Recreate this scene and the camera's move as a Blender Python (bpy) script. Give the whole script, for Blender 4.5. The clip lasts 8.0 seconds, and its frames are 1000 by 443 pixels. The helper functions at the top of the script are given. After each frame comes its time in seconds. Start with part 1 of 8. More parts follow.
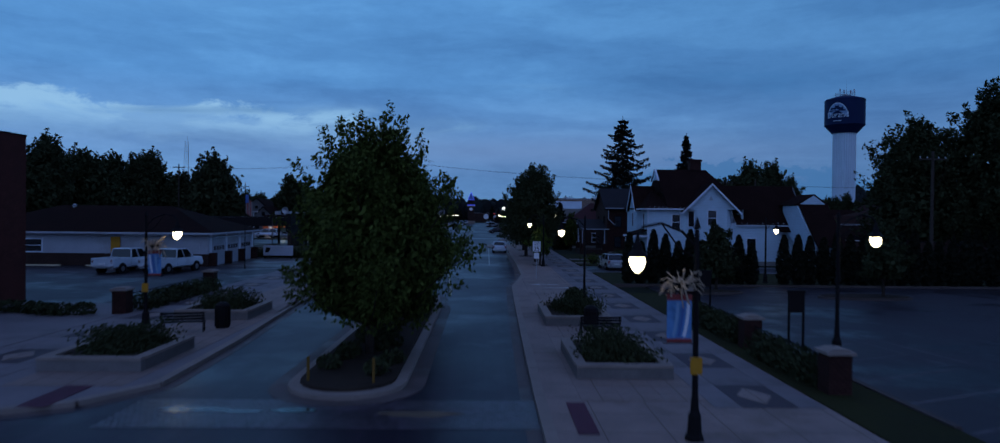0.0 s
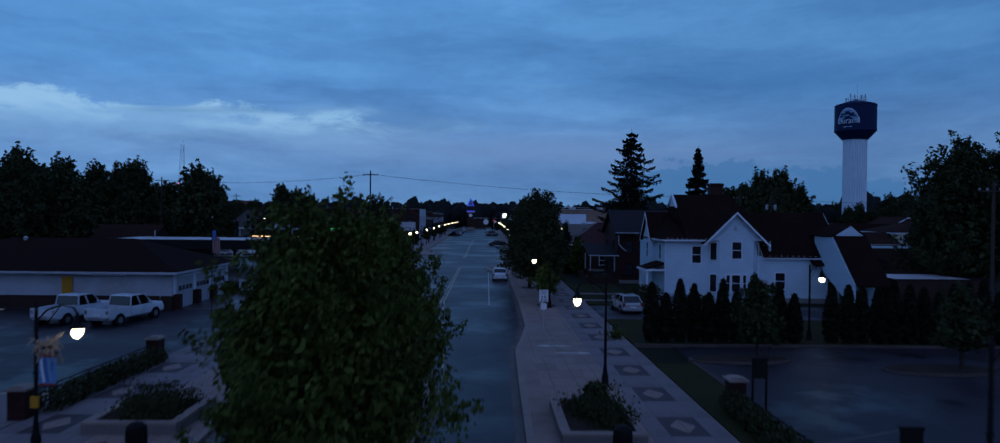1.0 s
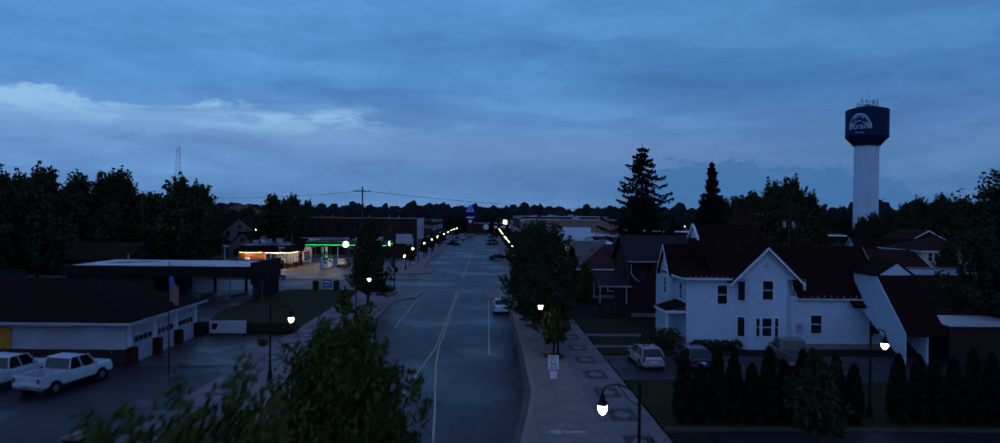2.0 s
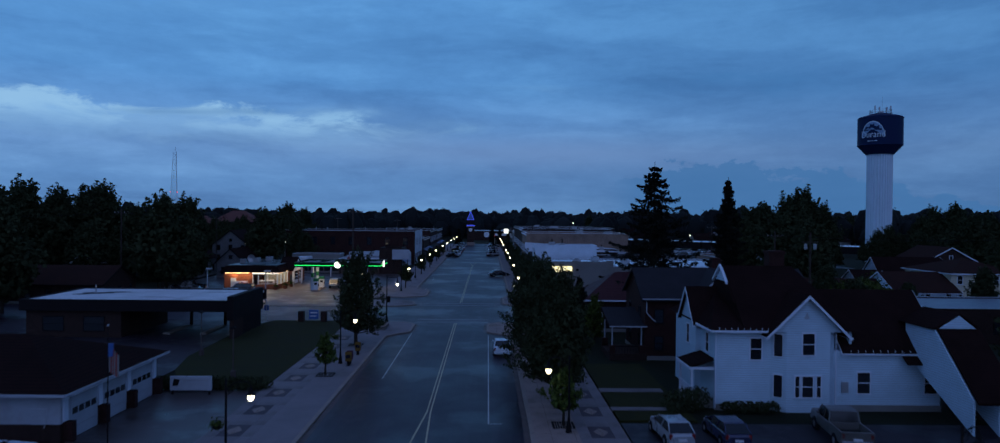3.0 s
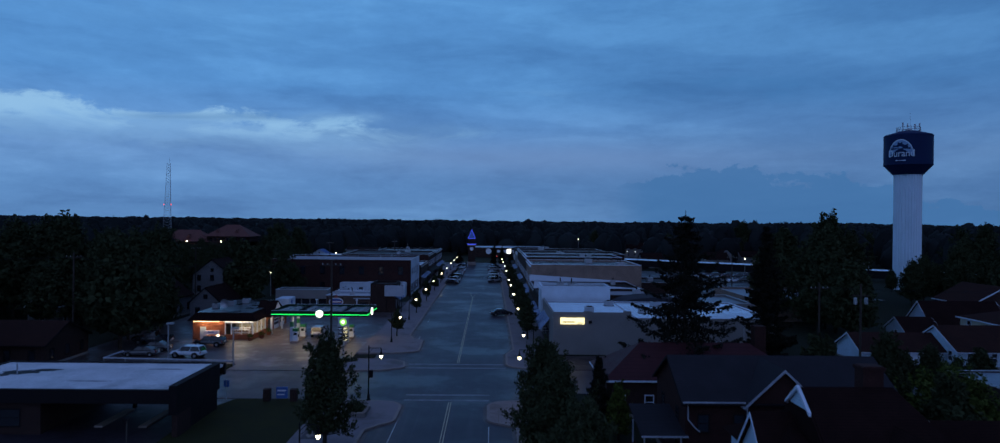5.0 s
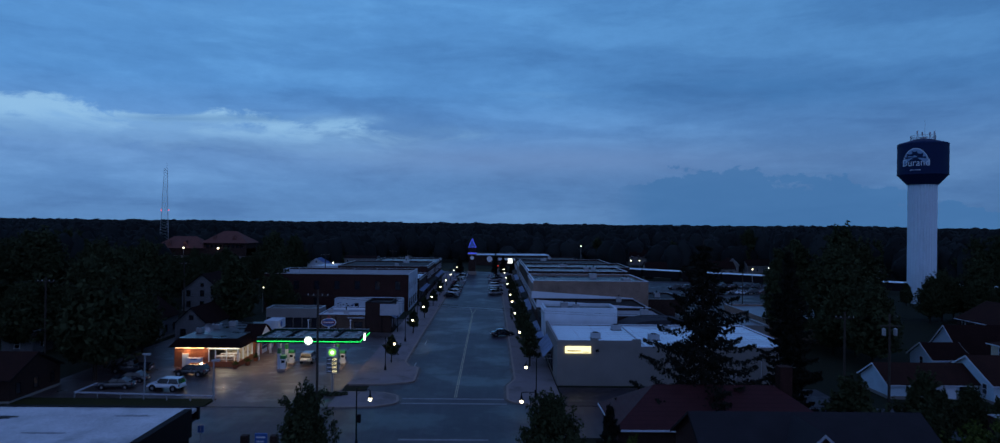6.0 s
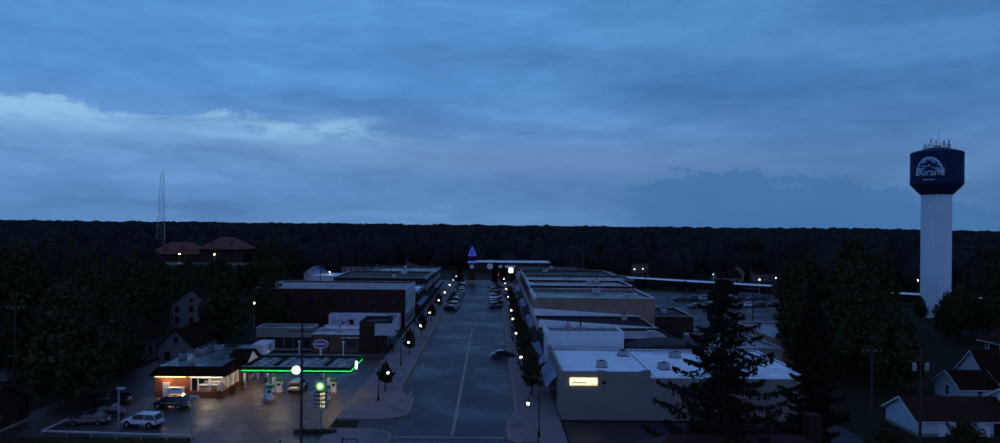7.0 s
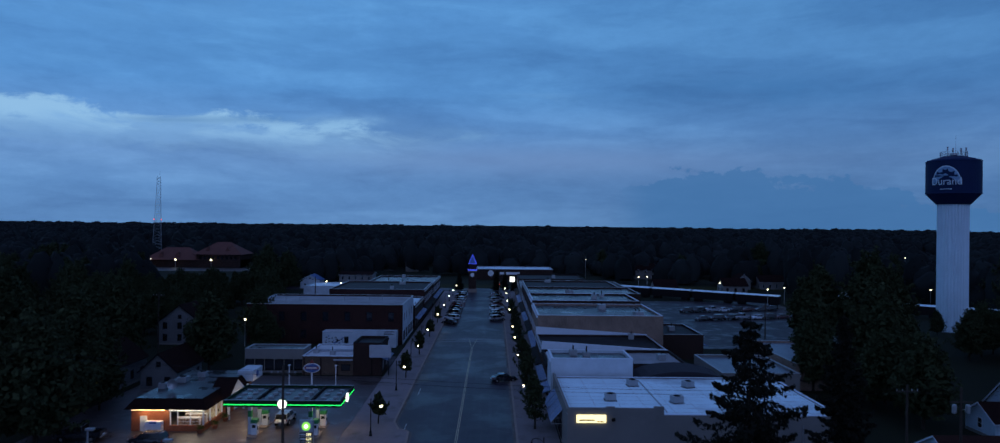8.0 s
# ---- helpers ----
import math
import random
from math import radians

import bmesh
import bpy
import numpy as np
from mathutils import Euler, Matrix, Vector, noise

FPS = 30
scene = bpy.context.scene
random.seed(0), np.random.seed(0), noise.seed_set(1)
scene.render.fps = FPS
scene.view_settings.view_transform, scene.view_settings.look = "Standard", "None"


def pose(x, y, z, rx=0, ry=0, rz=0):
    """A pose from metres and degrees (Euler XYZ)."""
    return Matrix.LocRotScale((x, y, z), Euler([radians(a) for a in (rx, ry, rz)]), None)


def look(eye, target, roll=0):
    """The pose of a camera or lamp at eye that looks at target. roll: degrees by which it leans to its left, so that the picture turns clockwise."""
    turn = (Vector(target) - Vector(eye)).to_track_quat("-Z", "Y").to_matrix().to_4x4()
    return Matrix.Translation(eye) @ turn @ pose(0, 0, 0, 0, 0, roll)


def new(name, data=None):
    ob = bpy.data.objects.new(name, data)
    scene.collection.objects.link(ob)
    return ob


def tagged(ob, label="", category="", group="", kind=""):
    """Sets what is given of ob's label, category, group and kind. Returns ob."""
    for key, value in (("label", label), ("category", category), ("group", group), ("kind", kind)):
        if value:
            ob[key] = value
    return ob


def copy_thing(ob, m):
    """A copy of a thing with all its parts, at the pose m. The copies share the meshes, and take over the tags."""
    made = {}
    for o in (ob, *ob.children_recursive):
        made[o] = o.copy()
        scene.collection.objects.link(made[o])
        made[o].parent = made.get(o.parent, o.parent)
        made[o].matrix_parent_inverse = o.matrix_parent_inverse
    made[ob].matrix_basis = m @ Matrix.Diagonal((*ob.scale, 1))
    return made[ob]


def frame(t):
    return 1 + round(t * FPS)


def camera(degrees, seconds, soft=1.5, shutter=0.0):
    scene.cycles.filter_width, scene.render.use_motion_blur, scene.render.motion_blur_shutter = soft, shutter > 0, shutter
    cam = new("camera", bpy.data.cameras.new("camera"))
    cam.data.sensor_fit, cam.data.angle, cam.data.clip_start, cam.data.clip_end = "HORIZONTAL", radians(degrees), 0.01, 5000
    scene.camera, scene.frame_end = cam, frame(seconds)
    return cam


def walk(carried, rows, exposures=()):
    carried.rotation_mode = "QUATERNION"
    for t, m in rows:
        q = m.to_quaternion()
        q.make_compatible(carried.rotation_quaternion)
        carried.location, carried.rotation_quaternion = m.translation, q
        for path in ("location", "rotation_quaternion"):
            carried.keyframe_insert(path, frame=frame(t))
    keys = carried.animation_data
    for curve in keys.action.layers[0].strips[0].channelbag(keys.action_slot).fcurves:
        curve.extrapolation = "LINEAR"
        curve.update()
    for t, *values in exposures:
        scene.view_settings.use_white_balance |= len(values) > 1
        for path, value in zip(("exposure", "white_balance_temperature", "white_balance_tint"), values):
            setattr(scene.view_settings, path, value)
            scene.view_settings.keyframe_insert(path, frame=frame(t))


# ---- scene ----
cam = camera(72.0, 8.0, soft=1.25, shutter=0.5)
PATH = [
    (0, (0.267, 0.784, 5.229), (0.305, 2.784, 5.205), 0.6),
    (0.5, (0.254, 4.51, 6.736), (0.292, 6.51, 6.712), 0.6),
    (1, (0.28, 8.08, 8.231), (0.318, 10.079, 8.207), 0.6),
    (1.5, (0.26, 11.634, 9.73), (0.298, 13.634, 9.704), 0.6),
    (3, (0.372, 22.788, 14.21), (0.407, 24.788, 14.19), 0.6),
    (3.5, (0.383, 26.259, 15.739), (0.416, 28.259, 15.723), 0.6),
    (4, (0.485, 29.728, 17.279), (0.515, 31.728, 17.267), 0.6),
    (4.5, (0.49, 33.266, 18.735), (0.519, 35.265, 18.726), 0.6),
    (6, (0.681, 43.365, 22.986), (0.705, 45.365, 22.985), 0.6),
    (6.5, (0.81, 46.434, 24.361), (0.832, 48.434, 24.362), 0.6),
    (7, (0.794, 49.571, 25.86), (0.816, 51.571, 25.862), 0.6),
    (7.5, (0.76, 52.909, 27.365), (0.78, 54.909, 27.367), 0.6),
    (8, (0.826, 56.223, 28.854), (0.845, 58.223, 28.856), 0.6),
]
walk(cam, [(t, look(eye, target, roll)) for t, eye, target, roll in PATH])

# ---- world and light ----
SKY_GAIN = 1.0


def node(nt, kind, **values):
    n = nt.nodes.new(kind)
    for key, value in values.items():
        if isinstance(value, bpy.types.NodeSocket):
            nt.links.new(value, n.inputs[int(key[1:])])
        else:
            n.inputs[int(key[1:])].default_value = value
    return n


def calc(nt, op, a, b=0.0, c=0.0):
    n = node(nt, "ShaderNodeMath", i0=a, i1=b, i2=c)
    n.operation = op
    return n.outputs[0]


def ramp(nt, fac, stops, mode="LINEAR"):
    n = node(nt, "ShaderNodeValToRGB", i0=fac)
    n.color_ramp.interpolation = mode
    while len(n.color_ramp.elements) < len(stops):
        n.color_ramp.elements.new(0.5)
    for el, (at, col) in zip(n.color_ramp.elements, stops):
        el.position, el.color = at, (*col, 1)
    return n.outputs[0]


def blend(nt, fac, a, b, mode="MIX"):
    n = nt.nodes.new("ShaderNodeMix")
    n.data_type, n.blend_type = "RGBA", mode
    for i, v in ((0, fac), (6, a), (7, b)):
        if isinstance(v, bpy.types.NodeSocket):
            nt.links.new(v, n.inputs[i])
        else:
            n.inputs[i].default_value = v if i == 0 else (*v, 1)
    return n.outputs[2]


def make_world():
    w = bpy.data.worlds.new("dusk_sky")
    scene.world = w
    w.use_nodes = True
    nt = w.node_tree
    nt.nodes.clear()
    co = nt.nodes.new("ShaderNodeTexCoord").outputs["Generated"]
    sep = node(nt, "ShaderNodeSeparateXYZ", i0=co)
    dx, dy, dz = sep.outputs
    up = calc(nt, "MAXIMUM", dz, 0.0)
    # clear dusk gradient by height
    base = ramp(nt, up, [
        (0.0, (0.088, 0.196, 0.440)), (0.045, (0.092, 0.206, 0.465)), (0.09, (0.106, 0.222, 0.490)), (0.13, (0.100, 0.236, 0.540)),
        (0.18, (0.080, 0.226, 0.540)), (0.30, (0.080, 0.236, 0.560)), (0.45, (0.076, 0.146, 0.39)), (1.0, (0.090, 0.150, 0.41))])
    # soft layered cloud
    def clouds(scale, detail, rough, stretch, move, bend=0.0):
        m = node(nt, "ShaderNodeMapping", i0=co, i1=move, i3=stretch)
        n = node(nt, "ShaderNodeTexNoise", i0=m.outputs[0], i2=scale, i3=detail, i4=rough)
        n.inputs["Distortion"].default_value = bend
        return n.outputs[0]
    def ease(v, a, b):
        n = node(nt, "ShaderNodeMapRange", i0=v, i1=a, i2=b, i3=0.0, i4=1.0)
        n.interpolation_type = "SMOOTHSTEP"
        return n.outputs[0]
    big = clouds(2.6, 4.0, 0.5, (1.0, 1.0, 4.5), (3.1, 1.7, 0.6), 0.3)
    mid = clouds(5.0, 7.0, 0.58, (1.0, 1.0, 5.0), (1.3, 4.1, 2.0), 0.5)
    rag = clouds(9.0, 9.0, 0.62, (1.0, 1.0, 3.0), (5.2, 0.4, 1.1), 0.4)
    mix = calc(nt, "ADD", calc(nt, "MULTIPLY", big, 0.6), calc(nt, "MULTIPLY", mid, 0.4))
    veil = ramp(nt, mix, [(0.38, (0.78, 0.80, 0.84)), (0.5, (0.99, 0.99, 0.99)), (0.62, (1.24, 1.19, 1.13))], "EASE")
    col = blend(nt, 1.0, base, veil, "MULTIPLY")
    thread = clouds(8.0, 9.0, 0.66, (1.0, 1.0, 5.0), (0.7, 2.2, 3.4), 0.6)
    col = blend(nt, 1.0, col, ramp(nt, thread, [(0.34, (0.955, 0.96, 0.965)), (0.5, (1.0, 1.0, 1.0)), (0.66, (1.05, 1.04, 1.03))]), "MULTIPLY")
    mottle = clouds(34.0, 6.0, 0.7, (1.0, 1.0, 2.2), (4.0, 0.2, 1.4))
    col = blend(nt, 1.0, col, ramp(nt, mottle, [(0.36, (0.962, 0.966, 0.97)), (0.64, (1.04, 1.035, 1.03))]), "MULTIPLY")
    # the cloud is thinner, and so a little lighter, towards the left
    thin = ramp(nt, ease(dx, -0.55, 0.5), [(0.0, (1.31, 1.28, 1.235)), (0.5, (1.18, 1.155, 1.13)), (1.0, (0.88, 0.89, 0.905))])
    col = blend(nt, 1.0, col, thin, "MULTIPLY")
    ahead = calc(nt, "MAXIMUM", dy, 0.05)
    az, el = calc(nt, "DIVIDE", dx, ahead), calc(nt, "DIVIDE", dz, ahead)
    def bump_at(v, middle, wide):
        q = calc(nt, "DIVIDE", calc(nt, "SUBTRACT", v, middle), wide)
        return calc(nt, "EXPONENT", calc(nt, "MULTIPLY", calc(nt, "MULTIPLY", q, q), -1.0))
    facing = calc(nt, "GREATER_THAN", dy, 0.05)
    # a long break in the clouds to the left, ragged along its upper edge
    edge = calc(nt, "ADD", calc(nt, "MULTIPLY", az, -0.062), calc(nt, "ADD", 0.126, calc(nt, "MULTIPLY", calc(nt, "SUBTRACT", rag, 0.5), 0.095)))
    over = calc(nt, "SUBTRACT", edge, el)
    gap = calc(nt, "MULTIPLY", ease(over, -0.004, 0.010), calc(nt, "SUBTRACT", 1.0, ease(over, 0.012, 0.065)))
    gap = calc(nt, "MULTIPLY", calc(nt, "MULTIPLY", gap, calc(nt, "SUBTRACT", 1.0, ease(az, -0.26, -0.02))), facing)
    wisp = ease(calc(nt, "ADD", calc(nt, "MULTIPLY", rag, 0.7), calc(nt, "MULTIPLY", mid, 0.3)), 0.43, 0.57)
    col = blend(nt, calc(nt, "MULTIPLY", gap, calc(nt, "ADD", calc(nt, "MULTIPLY", wisp, 0.58), 0.34)), col, (0.31, 0.53, 0.83))
    for a, e, wa, we, deep, tint in ((-0.22, 0.142, 0.07, 0.010, 0.95, (0.26, 0.47, 0.78)), (-0.07, 0.128, 0.07, 0.008, 0.65, (0.19, 0.37, 0.66)), (0.07, 0.182, 0.07, 0.005, 0.5, (0.14, 0.31, 0.62)), (-0.47, 0.143, 0.07, 0.007, 0.7, (0.075, 0.20, 0.47)), (-0.34, 0.146, 0.08, 0.006, 0.6, (0.080, 0.21, 0.48)), (0.39, 0.198, 0.13, 0.020, 0.85, (0.058, 0.185, 0.46)), (-0.35, 0.245, 0.35, 0.045, 0.35, (0.066, 0.20, 0.49)), (-0.45, 0.315, 0.30, 0.03, 0.35, (0.115, 0.29, 0.62))):
        spot = calc(nt, "MULTIPLY", calc(nt, "MULTIPLY", bump_at(az, a, wa), bump_at(calc(nt, "ADD", el, calc(nt, "MULTIPLY", calc(nt, "SUBTRACT", rag, 0.5), 0.02)), e, we)), facing)
        col = blend(nt, calc(nt, "MULTIPLY", spot, calc(nt, "MULTIPLY", deep, calc(nt, "ADD", calc(nt, "MULTIPLY", wisp, 0.7), 0.3))), col, tint)
    # a faint rosy band far ahead and a heaped cloud before it
    glow = calc(nt, "MULTIPLY", calc(nt, "MULTIPLY", bump_at(az, 0.08, 0.30), bump_at(el, 0.090, 0.022)), facing)
    col = blend(nt, calc(nt, "MULTIPLY", glow, 0.6), col, (0.165, 0.275, 0.555))
    crest = calc(nt, "ADD", calc(nt, "MULTIPLY", bump_at(az, 0.355, 0.085), 0.042), calc(nt, "ADD", calc(nt, "MULTIPLY", bump_at(az, 0.26, 0.06), 0.036), calc(nt, "ADD", calc(nt, "MULTIPLY", bump_at(az, 0.5, 0.09), 0.032), calc(nt, "ADD", 0.034, calc(nt, "MULTIPLY", calc(nt, "SUBTRACT", rag, 0.5), 0.06)))))
    puff = clouds(26.0, 5.0, 0.6, (1.0, 1.0, 1.2), (2.0, 0.3, 0.9), 0.2)
    crest = calc(nt, "ADD", crest, calc(nt, "MULTIPLY", calc(nt, "SUBTRACT", puff, 0.5), 0.075))
    heap = calc(nt, "MULTIPLY", calc(nt, "MULTIPLY", ease(calc(nt, "SUBTRACT", crest, el), -0.001, 0.005), ease(az, 0.16, 0.24)), facing)
    col = blend(nt, calc(nt, "MULTIPLY", heap, 0.75), col, (0.056, 0.168, 0.405))
    col = blend(nt, 1.0, col, (0.94, 1.0, 0.955), "MULTIPLY")
    # the sky behind, where the sun went down, is lighter
    back = calc(nt, "MAXIMUM", calc(nt, "MULTIPLY", dy, -1.0), 0.0)
    col = blend(nt, calc(nt, "MULTIPLY", back, 0.7), col, (0.255, 0.345, 0.78))
    bg = node(nt, "ShaderNodeBackground", i0=col, i1=SKY_GAIN)
    out = nt.nodes.new("ShaderNodeOutputWorld")
    nt.links.new(bg.outputs[0], out.inputs[0])


make_world()
# what is left of the daylight, from the bright west behind
west = new("sun", bpy.data.lights.new("sun", "SUN"))
west.data.energy, west.data.angle, west.data.color = 0.06, radians(60), (0.5, 0.75, 1.0)
west.matrix_world = look((0, 0, 60), (10, 60, 20))


# ---- materials ----
def material(name, color, rough=0.8, metal=0.0, vary=0.25, size=1.0, fine=14.0, bump=0.15, dirt=None, piece=0.0, coat=0.0, extra=None, wet=0.0, dip=0.5, spec=None):
    """Grain at a fine size, blotches at a coarse one, both in metres of the thing's own space."""
    m = bpy.data.materials.new(name)
    m.use_nodes = True
    nt = m.node_tree
    p = nt.nodes["Principled BSDF"]
    co = nt.nodes.new("ShaderNodeTexCoord").outputs["Object"]
    coarse = node(nt, "ShaderNodeTexNoise", i0=co, i2=size, i3=4.0, i4=0.6).outputs[0]
    grain = node(nt, "ShaderNodeTexNoise", i0=co, i2=fine, i3=3.0, i4=0.6).outputs[0]
    lo, hi = tuple(c * (1 - vary) for c in color), tuple(min(1, c * (1 + vary)) for c in color)
    col = ramp(nt, calc(nt, "ADD", calc(nt, "MULTIPLY", coarse, 0.65), calc(nt, "MULTIPLY", grain, 0.35)), [(0.3, lo), (0.7, hi)])
    if dirt:
        spot = ramp(nt, node(nt, "ShaderNodeTexNoise", i0=co, i2=size * 0.37, i3=6.0, i4=0.7).outputs[0], [(0.52, (0, 0, 0)), (0.68, (1, 1, 1))])
        col = blend(nt, calc(nt, "MULTIPLY", spot, 0.7), col, dirt)
    if piece:
        rnd = nt.nodes.new("ShaderNodeObjectInfo").outputs["Random"]
        f = calc(nt, "ADD", calc(nt, "MULTIPLY", rnd, 2 * piece), 1 - piece)
        col = blend(nt, 1.0, col, node(nt, "ShaderNodeCombineColor", i0=f, i1=f, i2=f).outputs[0], "MULTIPLY")
    if extra:
        col = extra(nt, co, col)
    nt.links.new(col, p.inputs["Base Color"])
    r = calc(nt, "ADD", calc(nt, "MULTIPLY", coarse, 0.3), rough - 0.15)
    if wet:
        film = ramp(nt, node(nt, "ShaderNodeTexNoise", i0=co, i2=wet, i3=6.0, i4=0.62).outputs[0], [(0.50, (0, 0, 0)), (0.60, (1, 1, 1))])
        r = calc(nt, "SUBTRACT", r, calc(nt, "MULTIPLY", film, rough * dip))
        col = blend(nt, calc(nt, "MULTIPLY", film, 0.35), col, tuple(c * 0.45 for c in color))
        nt.links.new(col, p.inputs["Base Color"])
    nt.links.new(r, p.inputs["Roughness"])
    p.inputs["Metallic"].default_value = metal
    p.inputs["Coat Weight"].default_value = coat
    p.inputs["Specular IOR Level"].default_value = spec if spec is not None else 0.5 if rough < 0.6 else 0.12
    if bump:
        b = nt.nodes.new("ShaderNodeBump")
        b.inputs["Strength"].default_value, b.inputs["Distance"].default_value = bump, 0.02
        nt.links.new(grain, b.inputs["Height"])
        nt.links.new(b.outputs[0], p.inputs["Normal"])
    return m


def lines(axis, step, width, dark):
    """Joints across one axis, as boards, courses or seams have them."""
    def add(nt, co, col):
        v = node(nt, "ShaderNodeSeparateXYZ", i0=co).outputs[axis]
        f = calc(nt, "FRACT", calc(nt, "DIVIDE", v, step))
        return blend(nt, calc(nt, "LESS_THAN", f, width), col, dark)
    return add


def grid(step, dark):
    a, b = lines(0, step, 0.014, dark), lines(1, step, 0.014, dark)
    return lambda nt, co, col: b(nt, co, a(nt, co, col))


def streaks(dark, light):
    """Wheel tracks and sealed seams that run along the street."""
    def add(nt, co, col):
        m = node(nt, "ShaderNodeMapping", i0=co, i3=(1.3, 0.035, 1.0))
        a = node(nt, "ShaderNodeTexNoise", i0=m.outputs[0], i2=1.0, i3=5.0, i4=0.65).outputs[0]
        col = blend(nt, ramp(nt, a, [(0.50, (0, 0, 0)), (0.62, (0.8, 0.8, 0.8))]), col, light)
        w = node(nt, "ShaderNodeMapping", i0=co, i3=(0.5, 0.12, 1.0))
        b = node(nt, "ShaderNodeTexVoronoi", i0=w.outputs[0], i2=1.0)
        b.feature = "DISTANCE_TO_EDGE"
        some = node(nt, "ShaderNodeTexNoise", i0=co, i2=0.09, i3=2.0, i4=0.5).outputs[0]
        crack = calc(nt, "MULTIPLY", calc(nt, "LESS_THAN", b.outputs[0], 0.005), ramp(nt, some, [(0.52, (0, 0, 0)), (0.60, (0.8, 0.8, 0.8))]))
        return blend(nt, crack, col, dark)
    return add


def each_island(spread):
    """Every loose piece of a mesh a little lighter or darker than its neighbours."""
    def lay(nt, co, col):
        rnd = nt.nodes.new("ShaderNodeNewGeometry").outputs["Random Per Island"]
        f = calc(nt, "ADD", calc(nt, "MULTIPLY", rnd, 2 * spread), 1 - spread)
        return blend(nt, 1.0, col, node(nt, "ShaderNodeCombineColor", i0=f, i1=f, i2=f).outputs[0], "MULTIPLY")
    return lay


def bricks(dark):
    def add(nt, co, col):
        s = node(nt, "ShaderNodeSeparateXYZ", i0=co).outputs
        uv = node(nt, "ShaderNodeCombineXYZ", i0=calc(nt, "ADD", s[0], s[1]), i1=s[2], i2=0.0).outputs[0]
        b = node(nt, "ShaderNodeTexBrick", i0=uv, i1=(1, 1, 1, 1), i2=(0.72, 0.72, 0.72, 1), i3=(*dark, 1), i4=2.8)
        b.inputs["Mortar Size"].default_value = 0.03
        return blend(nt, 1.0, col, b.outputs[0], "MULTIPLY")
    return add


def glowing(name, color, strength):
    m = bpy.data.materials.new(name)
    m.use_nodes = True
    p = m.node_tree.nodes["Principled BSDF"]
    p.inputs["Base Color"].default_value = (*[min(0.8, c) for c in color], 1)
    p.inputs["Emission Color"].default_value = (*color, 1)
    p.inputs["Emission Strength"].default_value = strength
    return m


def glassy(name, color=(0.02, 0.025, 0.03), rough=0.05):
    m = bpy.data.materials.new(name)
    m.use_nodes = True
    p = m.node_tree.nodes["Principled BSDF"]
    p.inputs["Base Color"].default_value = (*color, 1)
    p.inputs["Roughness"].default_value = rough
    p.inputs["Specular IOR Level"].default_value = 0.6
    return m


def leafy(name, color, vary=0.5):
    m = bpy.data.materials.new(name)
    m.use_nodes = True
    nt = m.node_tree
    p = nt.nodes["Principled BSDF"]
    isl = nt.nodes.new("ShaderNodeNewGeometry").outputs["Random Per Island"]
    a, b = tuple(c * (1 - vary) for c in color), tuple(c * (1 + vary) for c in color)
    nt.links.new(ramp(nt, isl, [(0.0, a), (1.0, b)]), p.inputs["Base Color"])
    p.inputs["Roughness"].default_value = 0.8
    p.inputs["Specular IOR Level"].default_value = 0.04
    return m


ASPHALT = material("asphalt", (0.017, 0.0112, 0.021), 0.47, vary=0.30, size=0.22, fine=30, bump=0.12, dirt=(0.027, 0.020, 0.026), extra=streaks((0.007, 0.005, 0.008), (0.030, 0.021, 0.034)), wet=0.11, dip=0.34, spec=0.24)
LOT = material("lot_asphalt", (0.019, 0.0145, 0.020), 0.57, vary=0.35, size=0.3, fine=30, bump=0.12, dirt=(0.027, 0.021, 0.025), wet=0.2, dip=0.35, spec=0.3)
PAINT_GHOST = material("worn_away_paint", (0.12, 0.11, 0.12), 0.65, vary=0.4, size=0.9, fine=9, dirt=(0.025, 0.022, 0.025))
PALE_LOT = material("worn_concrete_lot", (0.056, 0.042, 0.040), 0.48, vary=0.4, size=0.25, fine=20, bump=0.1, dirt=(0.030, 0.027, 0.026), wet=0.22, dip=0.35)
CONCRETE = material("concrete", (0.182, 0.160, 0.164), 0.7, vary=0.2, size=0.5, fine=22, bump=0.2, dirt=(0.075, 0.07, 0.065), piece=0.10)
GUTTER = material("gutter_concrete", (0.105, 0.082, 0.078), 0.6, vary=0.35, size=0.6, fine=20, bump=0.2, dirt=(0.05, 0.042, 0.04), wet=0.4, dip=0.3)
# kerb concrete with the dimness of the lots put into its colour
LOT_KERB = material("dim_kerb_concrete", (0.075, 0.06, 0.055), 0.8, vary=0.3, size=0.8, fine=25, bump=0.2)
KERB = material("kerb_concrete", (0.24, 0.20, 0.175), 0.75, vary=0.2, size=0.8, fine=25, bump=0.2)
TAN = material("tan_paving", (0.240, 0.186, 0.165), 0.7, vary=0.3, size=0.6, fine=25, bump=0.2, piece=0.1, dirt=(0.12, 0.085, 0.065), extra=grid(1.52, (0.085, 0.062, 0.05)))
DARK_PAVER = material("dark_paver", (0.062, 0.048, 0.054), 0.6, vary=0.25, size=0.8, fine=30, bump=0.2, piece=0.1)
RED_PAVER = material("red_ramp_plate", (0.085, 0.030, 0.048), 0.7, fine=40, bump=0.3)
PAINT_WHITE = material("road_paint", (0.42, 0.42, 0.40), 0.7, vary=0.35, size=1.5, fine=12, dirt=(0.12, 0.12, 0.12))
PAINT_FADED = material("faded_road_paint", (0.23, 0.215, 0.225), 0.65, vary=0.4, size=0.9, fine=9, dirt=(0.09, 0.09, 0.095))
